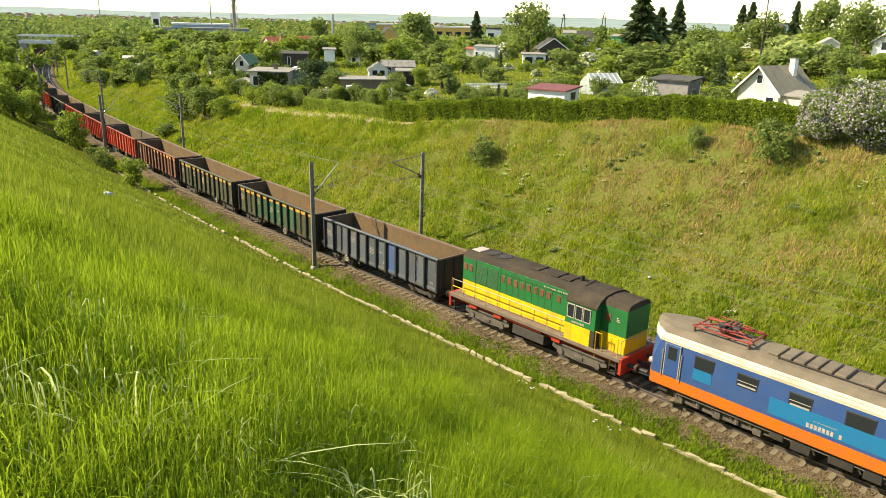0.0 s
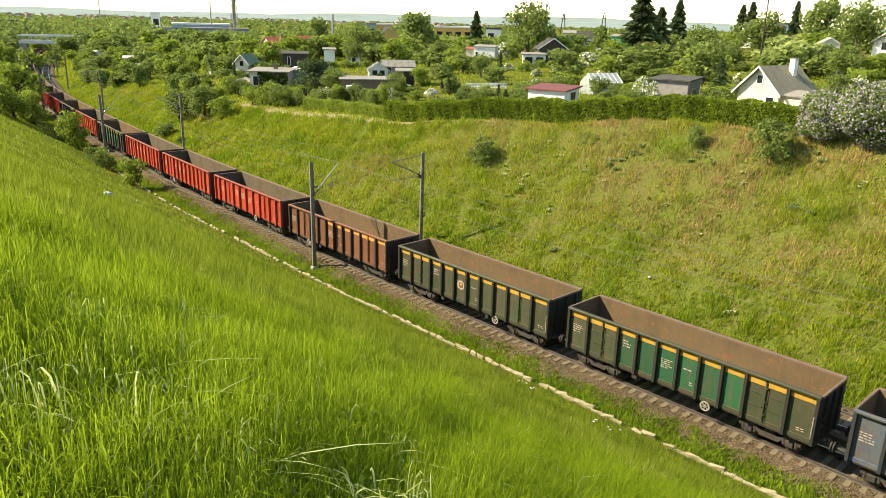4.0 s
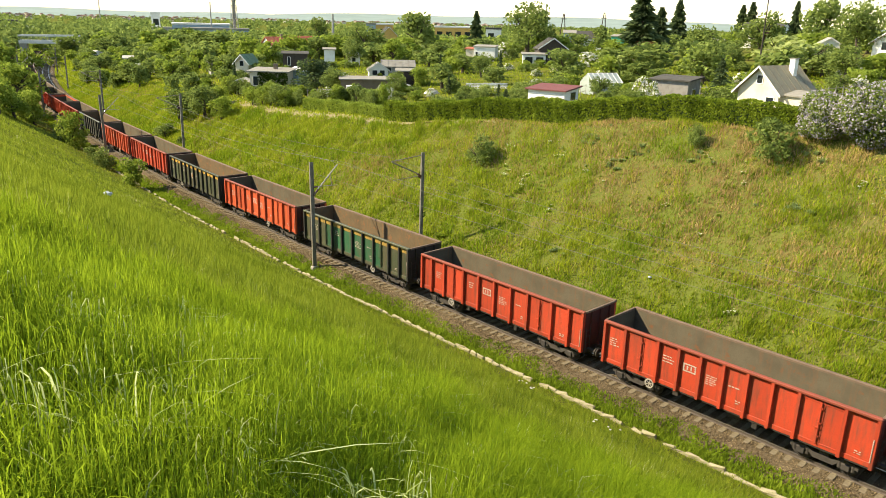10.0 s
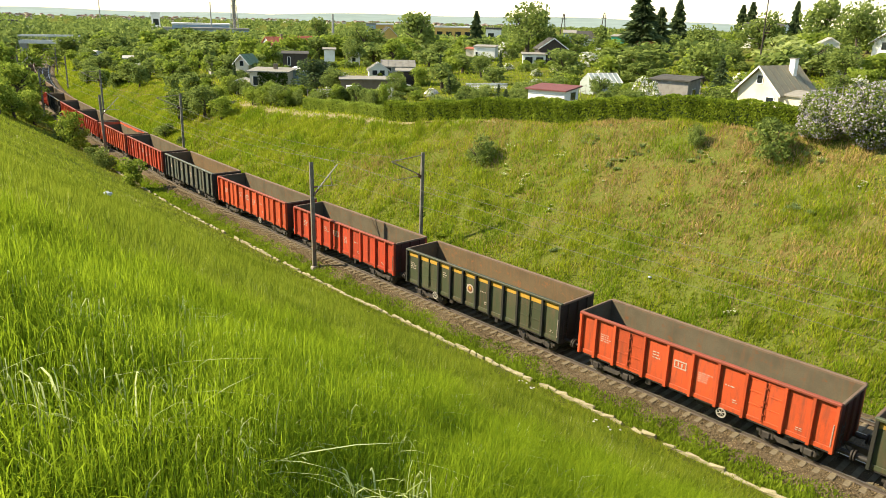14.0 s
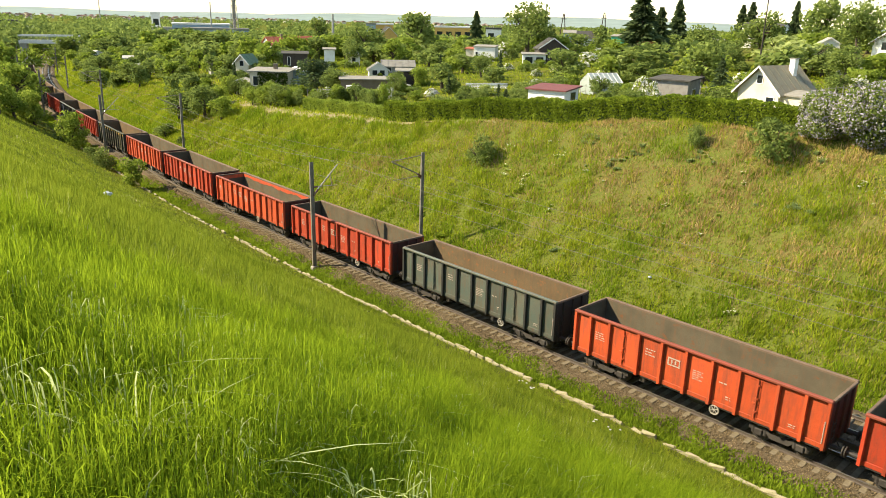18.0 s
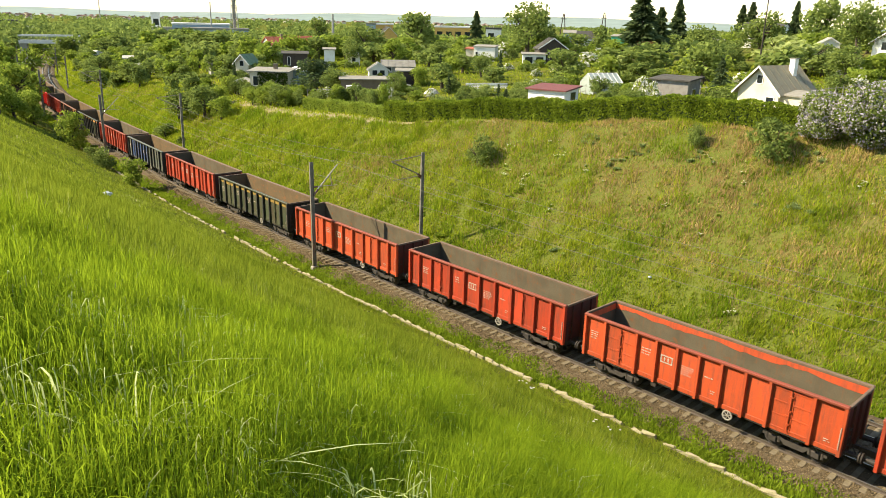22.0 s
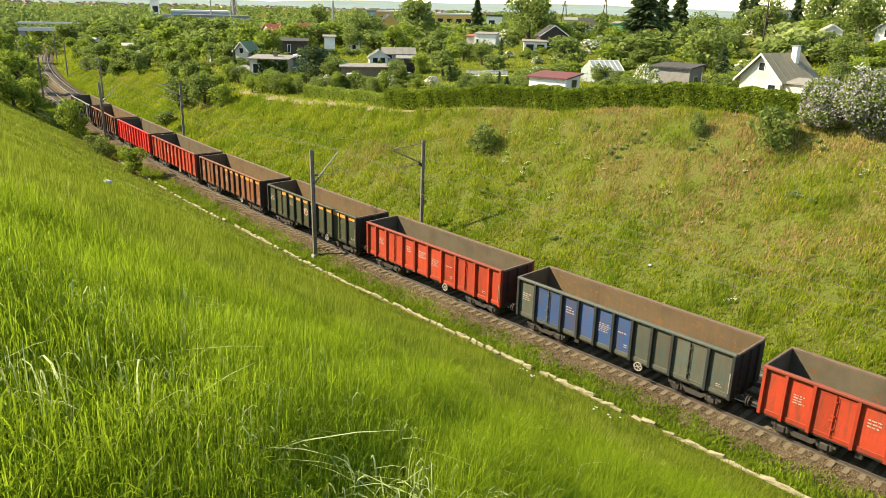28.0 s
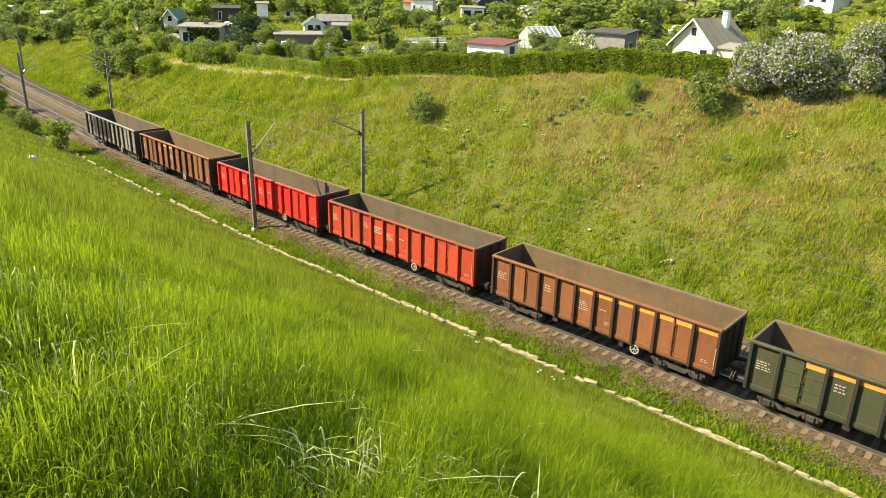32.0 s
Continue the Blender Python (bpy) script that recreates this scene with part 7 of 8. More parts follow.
def greenhouse(az, d, w, dep, wall, rise, turn):
    x, y = polar(az, d)
    t = thing("greenhouse", "white-framed gabled greenhouse with cloudy panes", "greenhouse", pose(x, y, ground_z(x, y) - 0.1, 0, 0, -az + turn))
    a, b = w / 2, dep / 2
    bm = bmesh.new()
    prism(bm, [(-a, 0), (a, 0), (a, wall), (0, wall + rise), (-a, wall)], -b, b, "y")
    part("pane", bm, M["poly"], t, "cloudy greenhouse panes")
    n = 6
    for k in range(n + 1):
        q = -b + dep * k / n
        for sx in (-1, 1):
            bm = bmesh.new()
            rod(bm, (sx * (a + 0.02), q, 0), (sx * (a + 0.02), q, wall), 0.05, seg=4)
            rod(bm, (sx * (a + 0.02), q, wall), (0, q, wall + rise + 0.03), 0.05, seg=4)
            part("rib", bm, M["white_trim"], t)
    bm = bmesh.new()
    rod(bm, (0, -b - 0.05, wall + rise), (0, b + 0.05, wall + rise), 0.06, seg=4)
    for sx in (-1, 1):
        rod(bm, (sx * a, -b - 0.05, wall), (sx * a, b + 0.05, wall), 0.06, seg=4)
    part("ridge", bm, M["white_trim"], t)


greenhouse(-35.4, 99.1, 3.0, 4.4, 1.5, 1.1, -55)


def tank_stand(az, d):
    x, y = polar(az, d)
    t = thing("water_tank", "pale water tank on a wooden stand", "water tank", pose(x, y, ground_z(x, y), 0, 0, -az))
    part("tank", box(bmesh.new(), -0.9, 0.9, -0.5, 0.5, 1.5, 2.0, 0.05), M["white_trim"], t)
    for sx in (-0.6, 0.6):
        for sy in (-0.35, 0.35):
            part("leg", rod(bmesh.new(), (sx * 1.2, sy, 0), (sx, sy, 1.5), 0.06, seg=6), M["plank"], t)


tank_stand(-54.1, 105)


def limewashed_tree(az, d, high, seed):
    """A young fruit tree with a white-limed stem."""
    x, y = polar(az, d)
    t = plant("fresh_%d" % (seed % 4), x, y, high, high * 0.42, "young fruit tree with a white-limed trunk", "tree", "fruit_tree", "garden trees", seed * 1.3)
    rng = random.Random(seed)
    k = high * 0.42 / 0.5
    bm = bmesh.new()
    rod(bm, (0, 0, 0), (rng.uniform(-0.03, 0.03), rng.uniform(-0.03, 0.03), 0.42), 0.1 / k, 0.075 / k, 8)
    part("limed_stem", bm, M["white_trim"], t, "white-limed stem")


for i, (az, d) in enumerate(((-65.5, 125.7), (-64.8, 123.7), (-63.8, 118.5), (-61.5, 112.1), (-60.8, 110.4), (-60.2, 109.8), (-59.2, 106.8))):
    limewashed_tree(az, d, 2.9 + 0.25 * (i % 3), i)


def slatted_bench(az, d):
    x, y = polar(az, d)
    t = thing("garden_bench", "long white slatted garden bench behind the hedge", "bench", pose(x, y, ground_z(x, y), 0, 0, -az + 6))
    for k in range(3):
        part("seat_slat", box(bmesh.new(), -1.7, 1.7, -0.25 + 0.17 * k, -0.12 + 0.17 * k, 0.42, 0.46, 0.008), M["white_trim"], t)
        part("back_slat", box(bmesh.new(), -1.7, 1.7, 0.28, 0.31, 0.58 + 0.18 * k, 0.7 + 0.18 * k, 0.008), M["white_trim"], t)
    for sx in (-1.5, 0.0, 1.5):
        part("leg", box(bmesh.new(), sx - 0.04, sx + 0.04, -0.22, -0.14, 0, 0.42), M["white_trim"], t)
        part("leg", box(bmesh.new(), sx - 0.04, sx + 0.04, 0.31, 0.37, 0, 1.1), M["white_trim"], t)


def heaped_sheet(az, d, w, h, seed, label):
    """A white sheet thrown over a heap, with folds."""
    x, y = polar(az, d)
    rng = random.Random(seed)
    bm = bmesh.new()
    n = 14
    grid = [[bm.verts.new((w * (i / n - 0.5), w * 0.7 * (j / n - 0.5), max(0.02, h * (1 - (2 * i / n - 1) ** 2) * (1 - (2 * j / n - 1) ** 2) ** 0.6 + 0.1 * h * math.sin(i * 2.1 + seed) * math.sin(j * 1.7) + rng.uniform(-0.04, 0.04)))) for j in range(n + 1)] for i in range(n + 1)]
    for i in range(n):
        for j in range(n):
            bm.faces.new((grid[i][j], grid[i + 1][j], grid[i + 1][j + 1], grid[i][j + 1]))
    bmesh.ops.solidify(bm, geom=bm.faces[:], thickness=0.02)
    solid("ground_sheet", bm, M["white_trim"], label, "tarpaulin", "tarpaulins", m=pose(x, y, ground_z(x, y) + 0.01, 0, 0, -az + 12))


slatted_bench(-43.3, 103)
slatted_bench(-44.6, 104)
heaped_sheet(-48.1, 105, 2.2, 0.75, 3, "white sheet thrown over a garden heap")
heaped_sheet(-51.7, 106, 1.8, 1.6, 5, "white sheet hung over garden clutter")
heaped_sheet(-50.0, 110, 2.2, 0.8, 8, "white sheet over a low frame in the garden")


def garden_fence(az0, az1, d0, d1):
    """A wire-and-post fence across the gardens."""
    n = 9
    t = thing("garden_fence", "weathered post-and-rail fence between gardens", "fence", None, "garden fences")
    pts = []
    for k in range(n):
        x, y = polar(az0 + (az1 - az0) * k / (n - 1), d0 + (d1 - d0) * k / (n - 1))
        z = ground_z(x, y)
        pts.append((x, y, z))
        part("post", rod(bmesh.new(), (x, y, z - 0.1), (x, y, z + 1.35), 0.05, 0.045, 6), M["plank_grey"], t)
    for h in (0.5, 1.15):
        for p, q in zip(pts, pts[1:]):
            part("rail", rod(bmesh.new(), (p[0], p[1], p[2] + h), (q[0], q[1], q[2] + h), 0.03, 0.03, 5), M["plank_grey"], t)


garden_fence(-38.0, -35.0, 92, 104)
garden_fence(-29.5, -26.5, 92, 90)
garden_fence(-21.0, -17.5, 88, 96)
garden_fence(-57.5, -54.5, 112, 108)


def ribbon(name, label, s0, s1, d0, d1, mat, lift):
    bm = bmesh.new()
    rows = []
    rng = np.random.default_rng(8)
    for s in np.arange(s0, s1, 0.6):
        ring = []
        for f in np.linspace(0, 1, 7):
            o = brow(s) + d0 + (d1 - d0) * f + (rng.normal(0, 0.12) if f in (0, 1) else 0)
            x, y, _ = on_line(s, o)
            ring.append(bm.verts.new((float(x), float(y), ground_z(x, y) + lift)))
        rows.append(ring)
    for a, b in zip(rows, rows[1:]):
        for i in range(6):
            bm.faces.new((a[i], b[i], b[i + 1], a[i + 1]))
    bmesh.ops.recalc_face_normals(bm, faces=bm.faces)
    tagged(new(name, mesh_of(name, bm, mat, True)), label, "path", kind="structure")


ribbon("path", "trodden dirt path along the slope's edge", -122, -51, -0.1, 2.3, M["dirt"], 0.06)

# ---- bushes, fruit trees and blossom filling the gardens ----
TAKEN = [(ob.location.x, ob.location.y) for ob in scene.objects if ob.parent is None and ob.get("group") in ("garden houses",)]


FAR_PLANTS = []


def fill_gardens():
    rng = random.Random(21)
    seen = []
    for hx, hy in TAKEN:
        seen.append((math.degrees(math.atan2(hx - EYE[0], hy - EYE[1])), math.hypot(hx - EYE[0], hy - EYE[1])))
    # low planting round every house
    for haz, hd in seen:
        for k in range(5):
            az, d = haz + rng.uniform(-2.4, 2.4) * 110 / hd, hd - rng.uniform(4.5, 9)
            x, y = polar(az, d)
            s, o = chainage(x, y)
            if o[0] > float(brow(s)[0]) + 5:
                h = rng.uniform(0.9, 1.7)
                plant("%s_%d" % (rng.choice(("bush_far", "fresh_far")), rng.randrange(3)), x, y, h, h * rng.uniform(0.6, 0.95), "leafy green shrub before a garden house", "shrub", "shrub", "garden shrubs", rng.uniform(0, 6))
    made, tries = 0, 0
    while made < 800 and tries < 20000:
        tries += 1
        if made < 620:
            az, d = rng.uniform(-75, -3), 78 + 262 * rng.random() ** 1.25
        else:
            az, d = rng.uniform(-75.5, -56), 125 + 220 * rng.random()
        x, y = polar(az, d)
        s, o = chainage(x, y)
        lim = float(brow(s)[0]) + 5.5
        if o[0] < lim or (s[0] > -24 and o[0] < lim + 3):
            continue
        g = ground_z(x, y)
        room = 15.9 - 0.011 * d - g + max(0.0, az + 46) * 0.17
        h = min(rng.choice((1.6, 2.2, 2.8, 3.4, 4.2, 5.0)) * (1 + d / 500), room)
        if d < 105:
            h = min(h, 2.6)
        if h < 0.8:
            continue
        w = h * rng.uniform(0.5, 0.9)
        spread = math.degrees(w / d)
        bad = False
        for haz, hd in seen:
            if hd - 26 < d < hd + 3.5 and abs(az - haz) < 1.2 * (100 / hd) + spread:
                h = min(h, 1.7)
                w = min(w, 1.2)
                bad = hd - 4.0 < d
        if bad:
            continue
        r = rng.random()
        if d > 185:
            FAR_PLANTS.append((rng.choice(("bush_far_1", "broad_far_0", "broad_far_2", "fresh_far_1", "broad_far_3", "fresh_far_3")), x, y, g, h * (0.9 if r < 0.5 else 1.0), w, rng.uniform(0, 6)))
            made += 1
            continue
        far = "" if d < 100 else "_far"
        if r < 0.07:
            plant("blossom_far", x, y, h * 0.8, w, "fruit bush in white blossom in the gardens", "shrub", "blossom_shrub", "garden shrubs", rng.uniform(0, 6))
        elif r < 0.14:
            plant("grey_bush", x, y, h * 0.8, w, "grey-green shrub in the gardens", "shrub", "shrub", "garden shrubs", rng.uniform(0, 6))
        elif r < 0.2:
            plant("thuja", x, y, h, w * 0.45, "slim dark green garden cypress", "tree", "cypress_tree", "garden conifers", rng.uniform(0, 6))
        elif r < 0.5:
            plant("bush%s_%d" % (far, rng.randrange(3)), x, y, h * 0.85, w, "leafy green shrub in the gardens", "shrub", "shrub", "garden shrubs", rng.uniform(0, 6))
        elif r < 0.75:
            plant("fresh%s_%d" % (far, rng.randrange(4)), x, y, h, w, "fresh green fruit tree in the gardens", "tree", "fruit_tree", "garden trees", rng.uniform(0, 6))
        else:
            plant("broad%s_%d" % (far, rng.randrange(4)), x, y, h, w, "leafy green garden tree in full spring leaf", "tree", "tree", "garden trees", rng.uniform(0, 6))
        made += 1


fill_gardens()


def far_gardens():
    """The joined greenery of the far gardens."""
    for start in ("fresh", "b"):
        vs = []
        for key, x, y, g, h, w, turn in FAR_PLANTS:
            if not key.startswith(start):
                continue
            me = TREES[key][1]
            co = np.empty(len(me.vertices) * 3, np.float32)
            me.vertices.foreach_get("co", co)
            co = co.reshape(-1, 4, 3)[::3]
            mid = co.mean(1, keepdims=True)
            co = (mid + (co - mid) * 1.6).reshape(-1, 3)
            k, c, q = w / (0.62 if key.startswith("bush") else 0.46 if key.startswith("broad") else 0.5), math.cos(turn), math.sin(turn)
            vs.append(np.stack([x + k * (co[:, 0] * c - co[:, 1] * q), y + k * (co[:, 0] * q + co[:, 1] * c), g - 0.05 + h * co[:, 2]], 1))
        v = np.concatenate(vs)
        tagged(new("far_greenery", from_arrays("far_greenery", v, np.arange(len(v)), 4, M["leaf_light"] if start == "fresh" else M["leaf"])), "distant garden trees and bushes", "trees", kind="stuff")


far_gardens()
for i in range(118):
    rng = random.Random(500 + i)
    at_s = rng.uniform(-235, -120) if i < 40 else rng.uniform(-318, -150)
    x, y, _ = on_line(at_s, rng.uniform(15.5, 30) + (at_s + 120) * -0.02 if i < 40 else rng.uniform(10.5, 24))
    plant("%s_far_%d" % (rng.choice(("fresh", "bush", "broad", "broad")), rng.randrange(3)), x, y, rng.uniform(2.2, 4.6), rng.uniform(1.5, 2.8), "leafy green tree on the bank above the railway", "tree", "tree", "bank trees", rng.uniform(0, 6))
for i in range(34):
    rng = random.Random(300 + i)
    at_s = -119 + i * 1.25
    x, y, _ = on_line(at_s, float(brow(at_s)) + rng.uniform(4.0, 6.5) + (2.5 if at_s > -89 else 0))
    plant("%s_%d" % (rng.choice(("fresh", "bush", "bush", "broad")), rng.randrange(3)), x, y, rng.uniform(1.8, 3.2), rng.uniform(1.0, 1.7), "leafy green shrub in a row along the path", "shrub", "shrub", "garden shrubs", rng.uniform(0, 6))
for az, d, h, w in ((-32.4, 82.4, 4.1, 1.7), (-31.6, 81.7, 3.6, 1.3), (-51.9, 104.9, 2.3, 1.2), (-51.2, 102.9, 2.0, 1.0), (-48.2, 101.6, 1.6, 0.9), (-40.3, 99.1, 2.7, 1.4), (-69.1, 179.2, 3.3, 2.5)):
    x, y = polar(az, d)
    plant("blossom", x, y, h, w, "round shrub covered with white blossom", "shrub", "blossom_shrub", "garden shrubs", 1.0)


for i in range(26):
    rng = random.Random(800 + i)
    at_s = -118 - 3.6 * i
    x, y, _ = on_line(at_s, -6.5 - rng.uniform(0, 5) - 0.02 * i)
    plant("fresh_%d" % rng.randrange(4) if i < 5 else "fresh_far_%d" % rng.randrange(4), x, y, rng.uniform(3.0, 5.2), rng.uniform(1.8, 2.8), "fresh green young tree on the bank by the track", "tree", "tree", "bank trees", rng.uniform(0, 6))


def ivy():
    """Ivy over the front of the flat-roofed house."""
    rng = np.random.default_rng(35)
    n = 1500
    c = np.stack([rng.uniform(-1.6, 3.1, n), -2.1 - 0.25 * rng.random(n), rng.uniform(0.1, 3.5, n)], 1)
    v, f = crown_arrays(rng, c, np.full(n, 0.16), n, 0.17)
    part("ivy", from_arrays("ivy", v, f, 4, M["ivy"]), None, ivy_house, "dark ivy over the front wall")


M["ivy"] = leafy("dark_ivy_leaves", (0.02, 0.035, 0.006), (0.07, 0.11, 0.015), 0.25)
ivy()


def garden_floor():
    rng = np.random.default_rng(31)
    n = 70000
    s = -5 - 215 * rng.random(n) ** 1.2
    o = brow(s) + 1.5 + 75 * rng.random(n) ** 1.5
    x, y, _ = on_line(s, o)
    blades("garden_grass", x, y, rng.uniform(0.15, 0.5, n), rng.uniform(0.12, 0.3, n), M["blade_far"], 0.4, 0.2, 32, False, label="rough green grass in the gardens")


garden_floor()


# ---- distance: bridge, works, masts, woods and town ----
def bridge():
    s = -326.0
    x, y, a = on_line(s, 4.5)
    t = thing("road_bridge", "pale concrete road bridge over the railway", "bridge", pose(x, y, 0, 0, 0, math.degrees(a)))
    half = 10.5
    part("deck", box(bmesh.new(), -4, 4, -half, half, 5.7, 6.5), M["plaster_grey"], t)
    for sx in (-4, 4):
        out = 0.12 if sx > 0 else -0.12
        part("parapet", box(bmesh.new(), sx - 0.15 + out, sx + 0.15 + out, -half, half, 5.6, 6.75), M["white_trim"], t, "pale parapet")
        bm = bmesh.new()
        for k in range(22):
            box(bm, sx - 0.05, sx + 0.05, -half + 1.0 * k - 0.05, -half + 1.0 * k + 0.05, 6.75, 8.2)
        part("railing", bm, M["plaster_grey"], t)
        part("hand_rail", box(bmesh.new(), sx - 0.1, sx + 0.1, -half, half, 8.2, 8.75), M["white_trim"], t, "pale rail band")
    for oy in (-9.2, 9.2):
        part("abutment", box(bmesh.new(), -3.9, 3.9, oy - 1.2, oy + 1.2, -1, 5.7), M["plaster_grey"], t)


bridge()


def works(az, d, w, dep, h, turn, mat, roof, label):
    x, y = polar(az, d)
    t = thing("works_building", label, "building", pose(x, y, ground_z(x, y) - 0.5, 0, 0, -az + turn), "distant works")
    part("wall", box(bmesh.new(), -w / 2, w / 2, -dep / 2, dep / 2, 0, h), mat, t)
    part("roof", box(bmesh.new(), -w / 2 - 0.3, w / 2 + 0.3, -dep / 2 - 0.3, dep / 2 + 0.3, h, h + 0.9, 0.1), roof, t)
    for k in range(int(w / 5)):
        part("window", box(bmesh.new(), -w / 2 + 1.2 + k * 5, -w / 2 + 4.2 + k * 5, -dep / 2 - 0.05, -dep / 2 + 0.1, h * 0.55, h * 0.8), M["glass"], t)


works(-64.8, 420, 28, 14, 9.0, 0, M["blue_sheet"], M["white_trim"], "long grey works hall with a white roof")
works(-63.7, 400, 30, 12, 7.0, 0, M["blue_sheet"], M["felt"], "long low grey works hall")
works(-77.3, 520, 24, 14, 6.5, 6, M["plaster_grey"], M["felt_dark"], "grey works hall with a dark roof")
works(-76.4, 470, 16, 10, 4.0, 6, M["plaster_grey"], M["white_trim"], "long works hall with a pale roof")
works(-67.8, 480, 5, 5, 14.0, 0, PL, M["white_trim"], "white silo tower at the works")
works(-66.7, 470, 22, 8, 6.0, 0, M["plaster_grey"], M["felt_pale"], "low grey works hall")
works(-46.6, 420, 20, 8, 10.0, 0, M["wall_yellow"], M["white_trim"], "long yellow building behind the gardens")
works(-52, 430, 14, 8, 11.0, 0, M["wall_yellow"], M["white_trim"], "yellow block of flats")
works(-52.7, 420, 5, 5, 11.0, 0, M["blue_sheet"], M["felt"], "small blue building far behind the gardens")
works(-43.6, 400, 8, 6, 9.5, 0, PL, M["felt_dark"], "white house far behind the gardens")


def tapered(az, d, h, r, mat, name, label, category):
    x, y = polar(az, d)
    t = thing(name, label, category, pose(x, y, ground_z(x, y), 0, 0, -az))
    part("shaft", rod(bmesh.new(), (0, 0, -0.5), (0, 0, h), r, r * 0.6, 10), mat, t)
    return t


tapered(-55.5, 420, 15.5, 0.9, M["plaster_grey"], "chimney_stack", "tall pale chimney of the works", "chimney")
tapered(-64.1, 400, 19.5, 0.45, M["plaster_grey"], "flue_mast", "slim grey steel flue at the works", "mast")
tapered(-71.3, 900, 26, 0.7, M["plaster_grey"], "radio_mast", "slim grey mast far away", "mast")
tapered(-24.7, 127.7, 11.0, 0.13, M["plank_dark"], "telegraph_pole", "dark wooden pole in the gardens", "pole")


def lattice(az, d, h, w, label, name="lattice_mast"):
    x, y = polar(az, d)
    t = thing(name, label, "mast", pose(x, y, ground_z(x, y), 0, 0, -az), "lattice masts")
    for sx in (-1, 1):
        for sy in (-1, 1):
            part("leg", rod(bmesh.new(), (sx * w, sy * w, -0.3), (sx * w * 0.35, sy * w * 0.35, h), 0.2, 0.14, 5), M["plaster_grey"], t)
    for k in range(6):
        z0, z1 = h * k / 6, h * (k + 1) / 6
        q0, q1 = w * (1 - 0.65 * k / 6), w * (1 - 0.65 * (k + 1) / 6)
        bm = bmesh.new()
        rod(bm, (-q0, -q0, z0), (q1, -q1, z1), 0.1, seg=4)
        rod(bm, (q0, -q0, z0), (-q1, -q1, z1), 0.1, seg=4)
        rod(bm, (-q1, -q1, z1), (q1, -q1, z1), 0.1, seg=4)
        part("brace", bm, M["plaster_grey"], t)
    return t


m = lattice(-62.5, 400, 26, 2.3, "pale lattice water tower frame")
part("platform", box(bmesh.new(), -3.0, 3.0, -3.0, 3.0, 24.6, 25.4), M["plaster_grey"], m)
part("shaft", rod(bmesh.new(), (0, 0, 0), (0, 0, 28), 0.9, 0.9, 10), M["felt"], m)


def a_pole(az, d, h):
    x, y = polar(az, d)
    t = thing("power_pole", "two-legged dark power pole behind the gardens", "power pole", pose(x, y, ground_z(x, y), 0, 0, -az), "power poles")
    for sx in (-1, 1):
        part("leg", rod(bmesh.new(), (sx * 1.9, 0, -0.3), (sx * 0.15, 0, h), 0.22, 0.17, 6), M["plank_dark"], t)
    part("cross_arm", rod(bmesh.new(), (-1.2, 0, h * 0.86), (1.2, 0, h * 0.86), 0.14, seg=6), M["plank_dark"], t)
    part("brace", rod(bmesh.new(), (-1.2, 0, h * 0.4), (1.2, 0, h * 0.4), 0.12, seg=6), M["plank_dark"], t)


a_pole(-38.5, 330, 15.0)
a_pole(-35.6, 330, 15.4)


def far_woods():
    rng = np.random.default_rng(41)
    for k, (n, d0, d1, size, hi, nm) in enumerate(((900, 290, 620, 0.9, 6.0, "far_woods"), (1300, 560, 1900, 1.8, 6.5, "far_woods"), (800, 290, 720, 1.0, 7.0, "far_woods"))):
        az = np.radians(rng.uniform(-84, 5 if k < 2 else -68, n))
        d = d0 + (d1 - d0) * rng.random(n)
        x, y = EYE[0] + d * np.sin(az), EYE[1] + d * np.cos(az)
        s, o = chainage(x, y)
        ok = (np.abs(o - 2) > 14) | (s < -352)
        x, y = x[ok], y[ok]
        z = land(x, y)
        h = hi * rng.uniform(0.5, 1.1, len(x))
        c = np.stack([x, y, z + h * 0.5], 1)
        v, f = crown_arrays(rng, c, h * rng.uniform(0.55, 1.1, len(x)), len(x) * (22 if k == 1 else 46), size, 0.75, 0.5)
        tagged(new(nm, from_arrays(nm, v, f, 4, M["leaf"])), "distant green woods and hedgerows", "trees", kind="stuff")


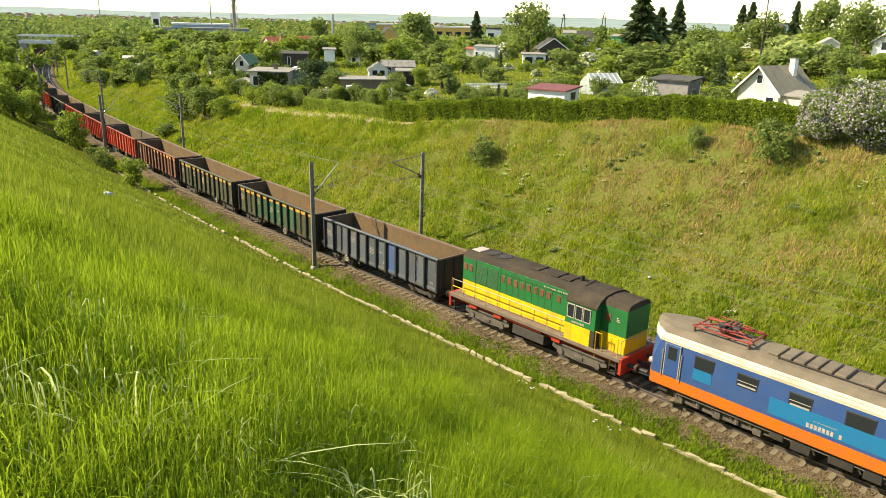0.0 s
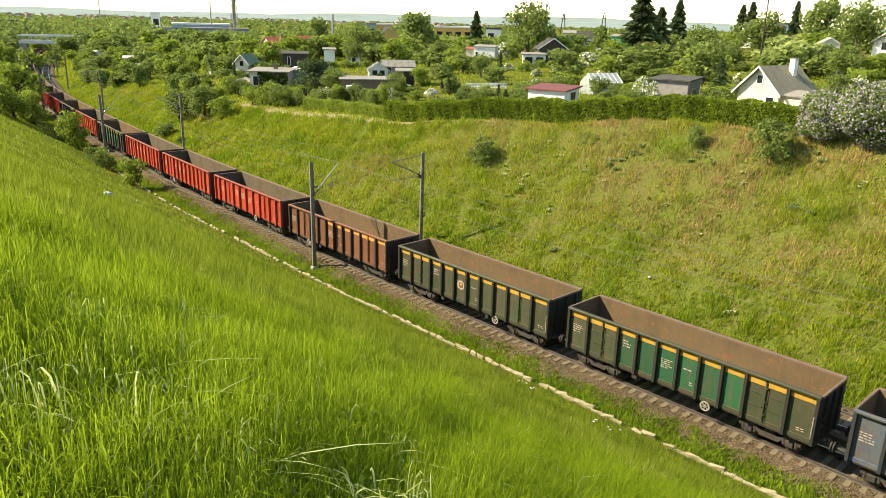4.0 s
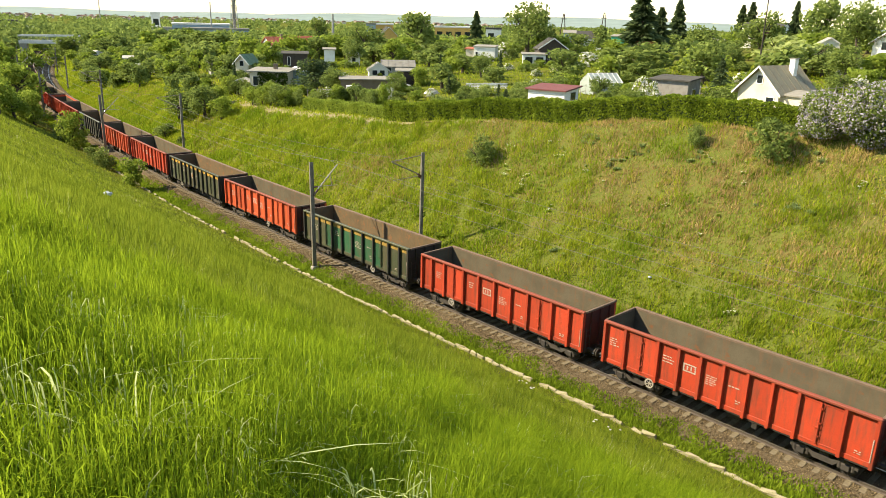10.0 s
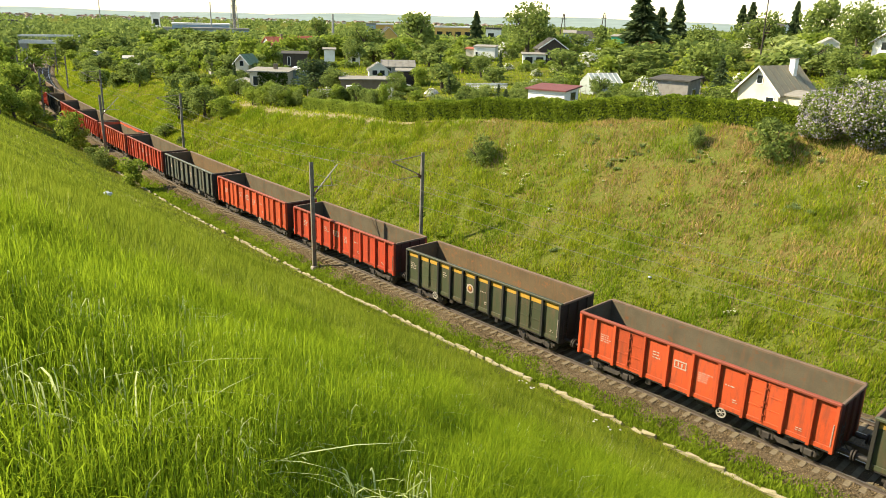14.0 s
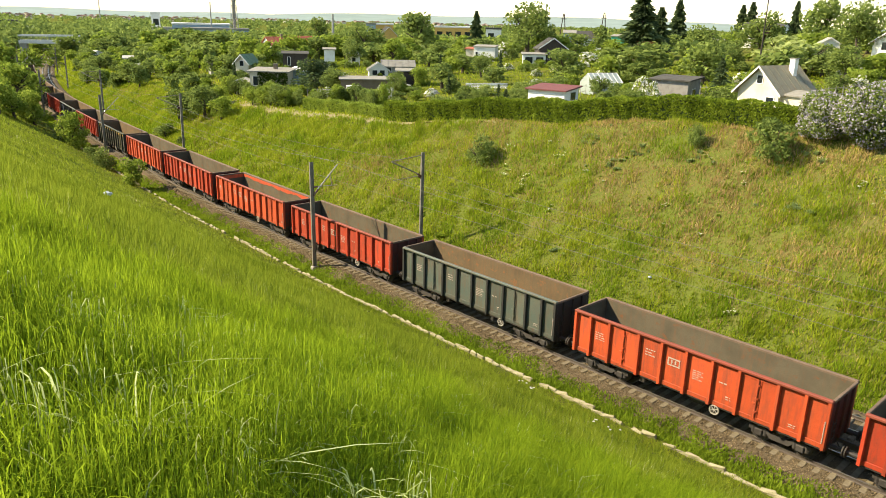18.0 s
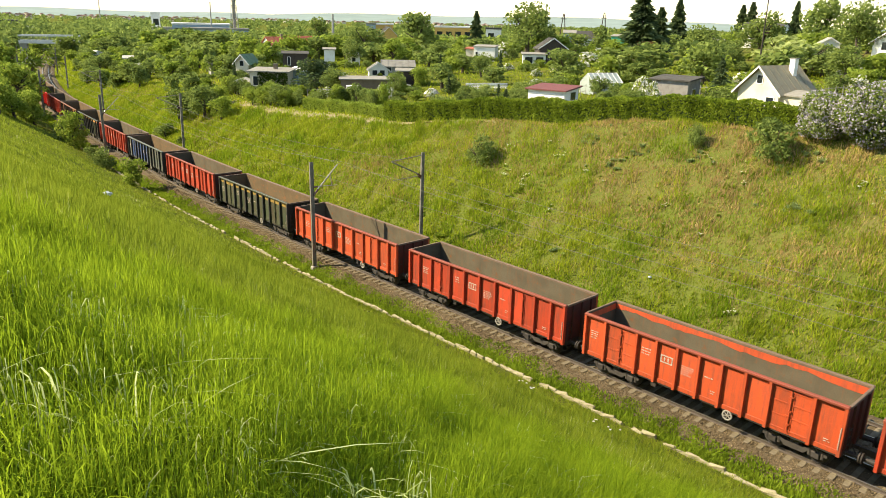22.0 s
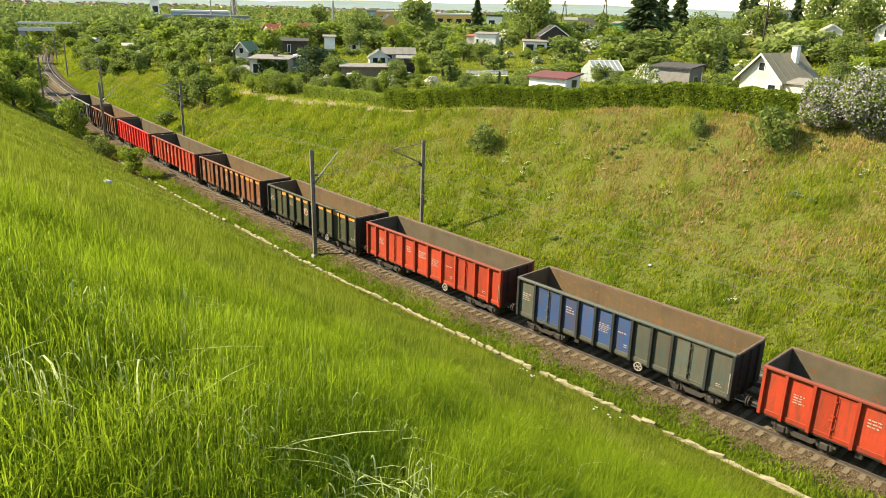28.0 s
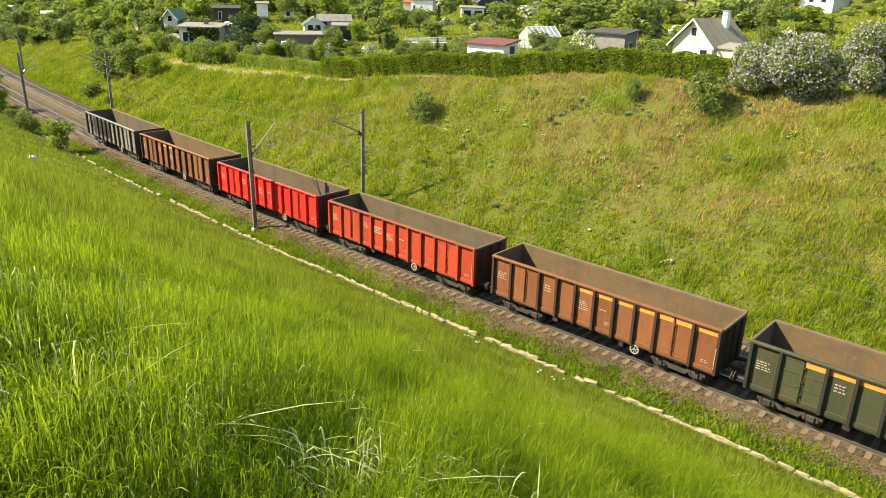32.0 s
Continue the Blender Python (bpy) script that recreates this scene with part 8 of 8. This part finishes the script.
def far_town():
    rng = random.Random(43)
    walls, roofs = bmesh.new(), bmesh.new()
    for k in range(210):
        az, d = rng.uniform(-80, -40), rng.uniform(1300, 2500)
        x, y = polar(az, d)
        z = ground_z(x, y)
        w, dp, h = rng.uniform(7, 12), rng.uniform(6, 9), rng.uniform(3, 5)
        m = pose(x, y, z, 0, 0, rng.uniform(0, 90))
        for bm, shape in ((walls, None), (roofs, 1)):
            n0 = len(bm.verts)
            if shape:
                vs = prism_fast(bm, [(-w / 2 - 0.4, h), (w / 2 + 0.4, h), (0, h + 2.8)], -dp / 2, dp / 2, m)
            else:
                vs = prism_fast(bm, [(-w / 2, -1), (w / 2, -1), (w / 2, h), (-w / 2, h)], -dp / 2, dp / 2, m)
    tagged(solid("far_town", walls, M["plaster_cream"], "", "town"), "distant white houses of a town", kind="stuff")
    tagged(solid("far_town_roofs", roofs, M["tile_far"], "", "town"), "red roofs of distant houses", kind="stuff")


def prism_fast(bm, outline, y0, y1, m):
    a = [bm.verts.new(m @ Vector((u, y0, v))) for u, v in outline]
    b = [bm.verts.new(m @ Vector((u, y1, v))) for u, v in outline]
    bm.faces.new(a[::-1]), bm.faces.new(b)
    n = len(a)
    for i in range(n):
        bm.faces.new((a[i], a[(i + 1) % n], b[(i + 1) % n], b[i]))


far_woods()
far_town()


# ---- litter on the slopes ----
def bag(s, o, r, label, mat):
    x, y, _ = on_line(s, o)
    rng = random.Random(int(s * 10))
    bm = bmesh.new()
    bmesh.ops.create_icosphere(bm, subdivisions=2, radius=r)
    for v in bm.verts:
        v.co = Vector((v.co.x * rng.uniform(0.8, 1.3), v.co.y * rng.uniform(0.7, 1.1), v.co.z * rng.uniform(0.25, 0.8)))
    solid("plastic_bag", bm, mat, label, "litter", "litter", m=pose(x, y, ground_z(x, y) + r * 0.9, 0, 0, 30))


M["bag"] = material("crumpled_pale_plastic", (0.4, 0.45, 0.48), 0.5, (0.2, 0.24, 0.28), 0.7, 6, 50)
bag(-47.6, -15.6, 0.28, "crumpled pale blue bag lying in the grass", M["bag"])
bag(-24.8, 11.4, 0.13, "crumpled white bag at the slope's foot", M["bag"])


motions()
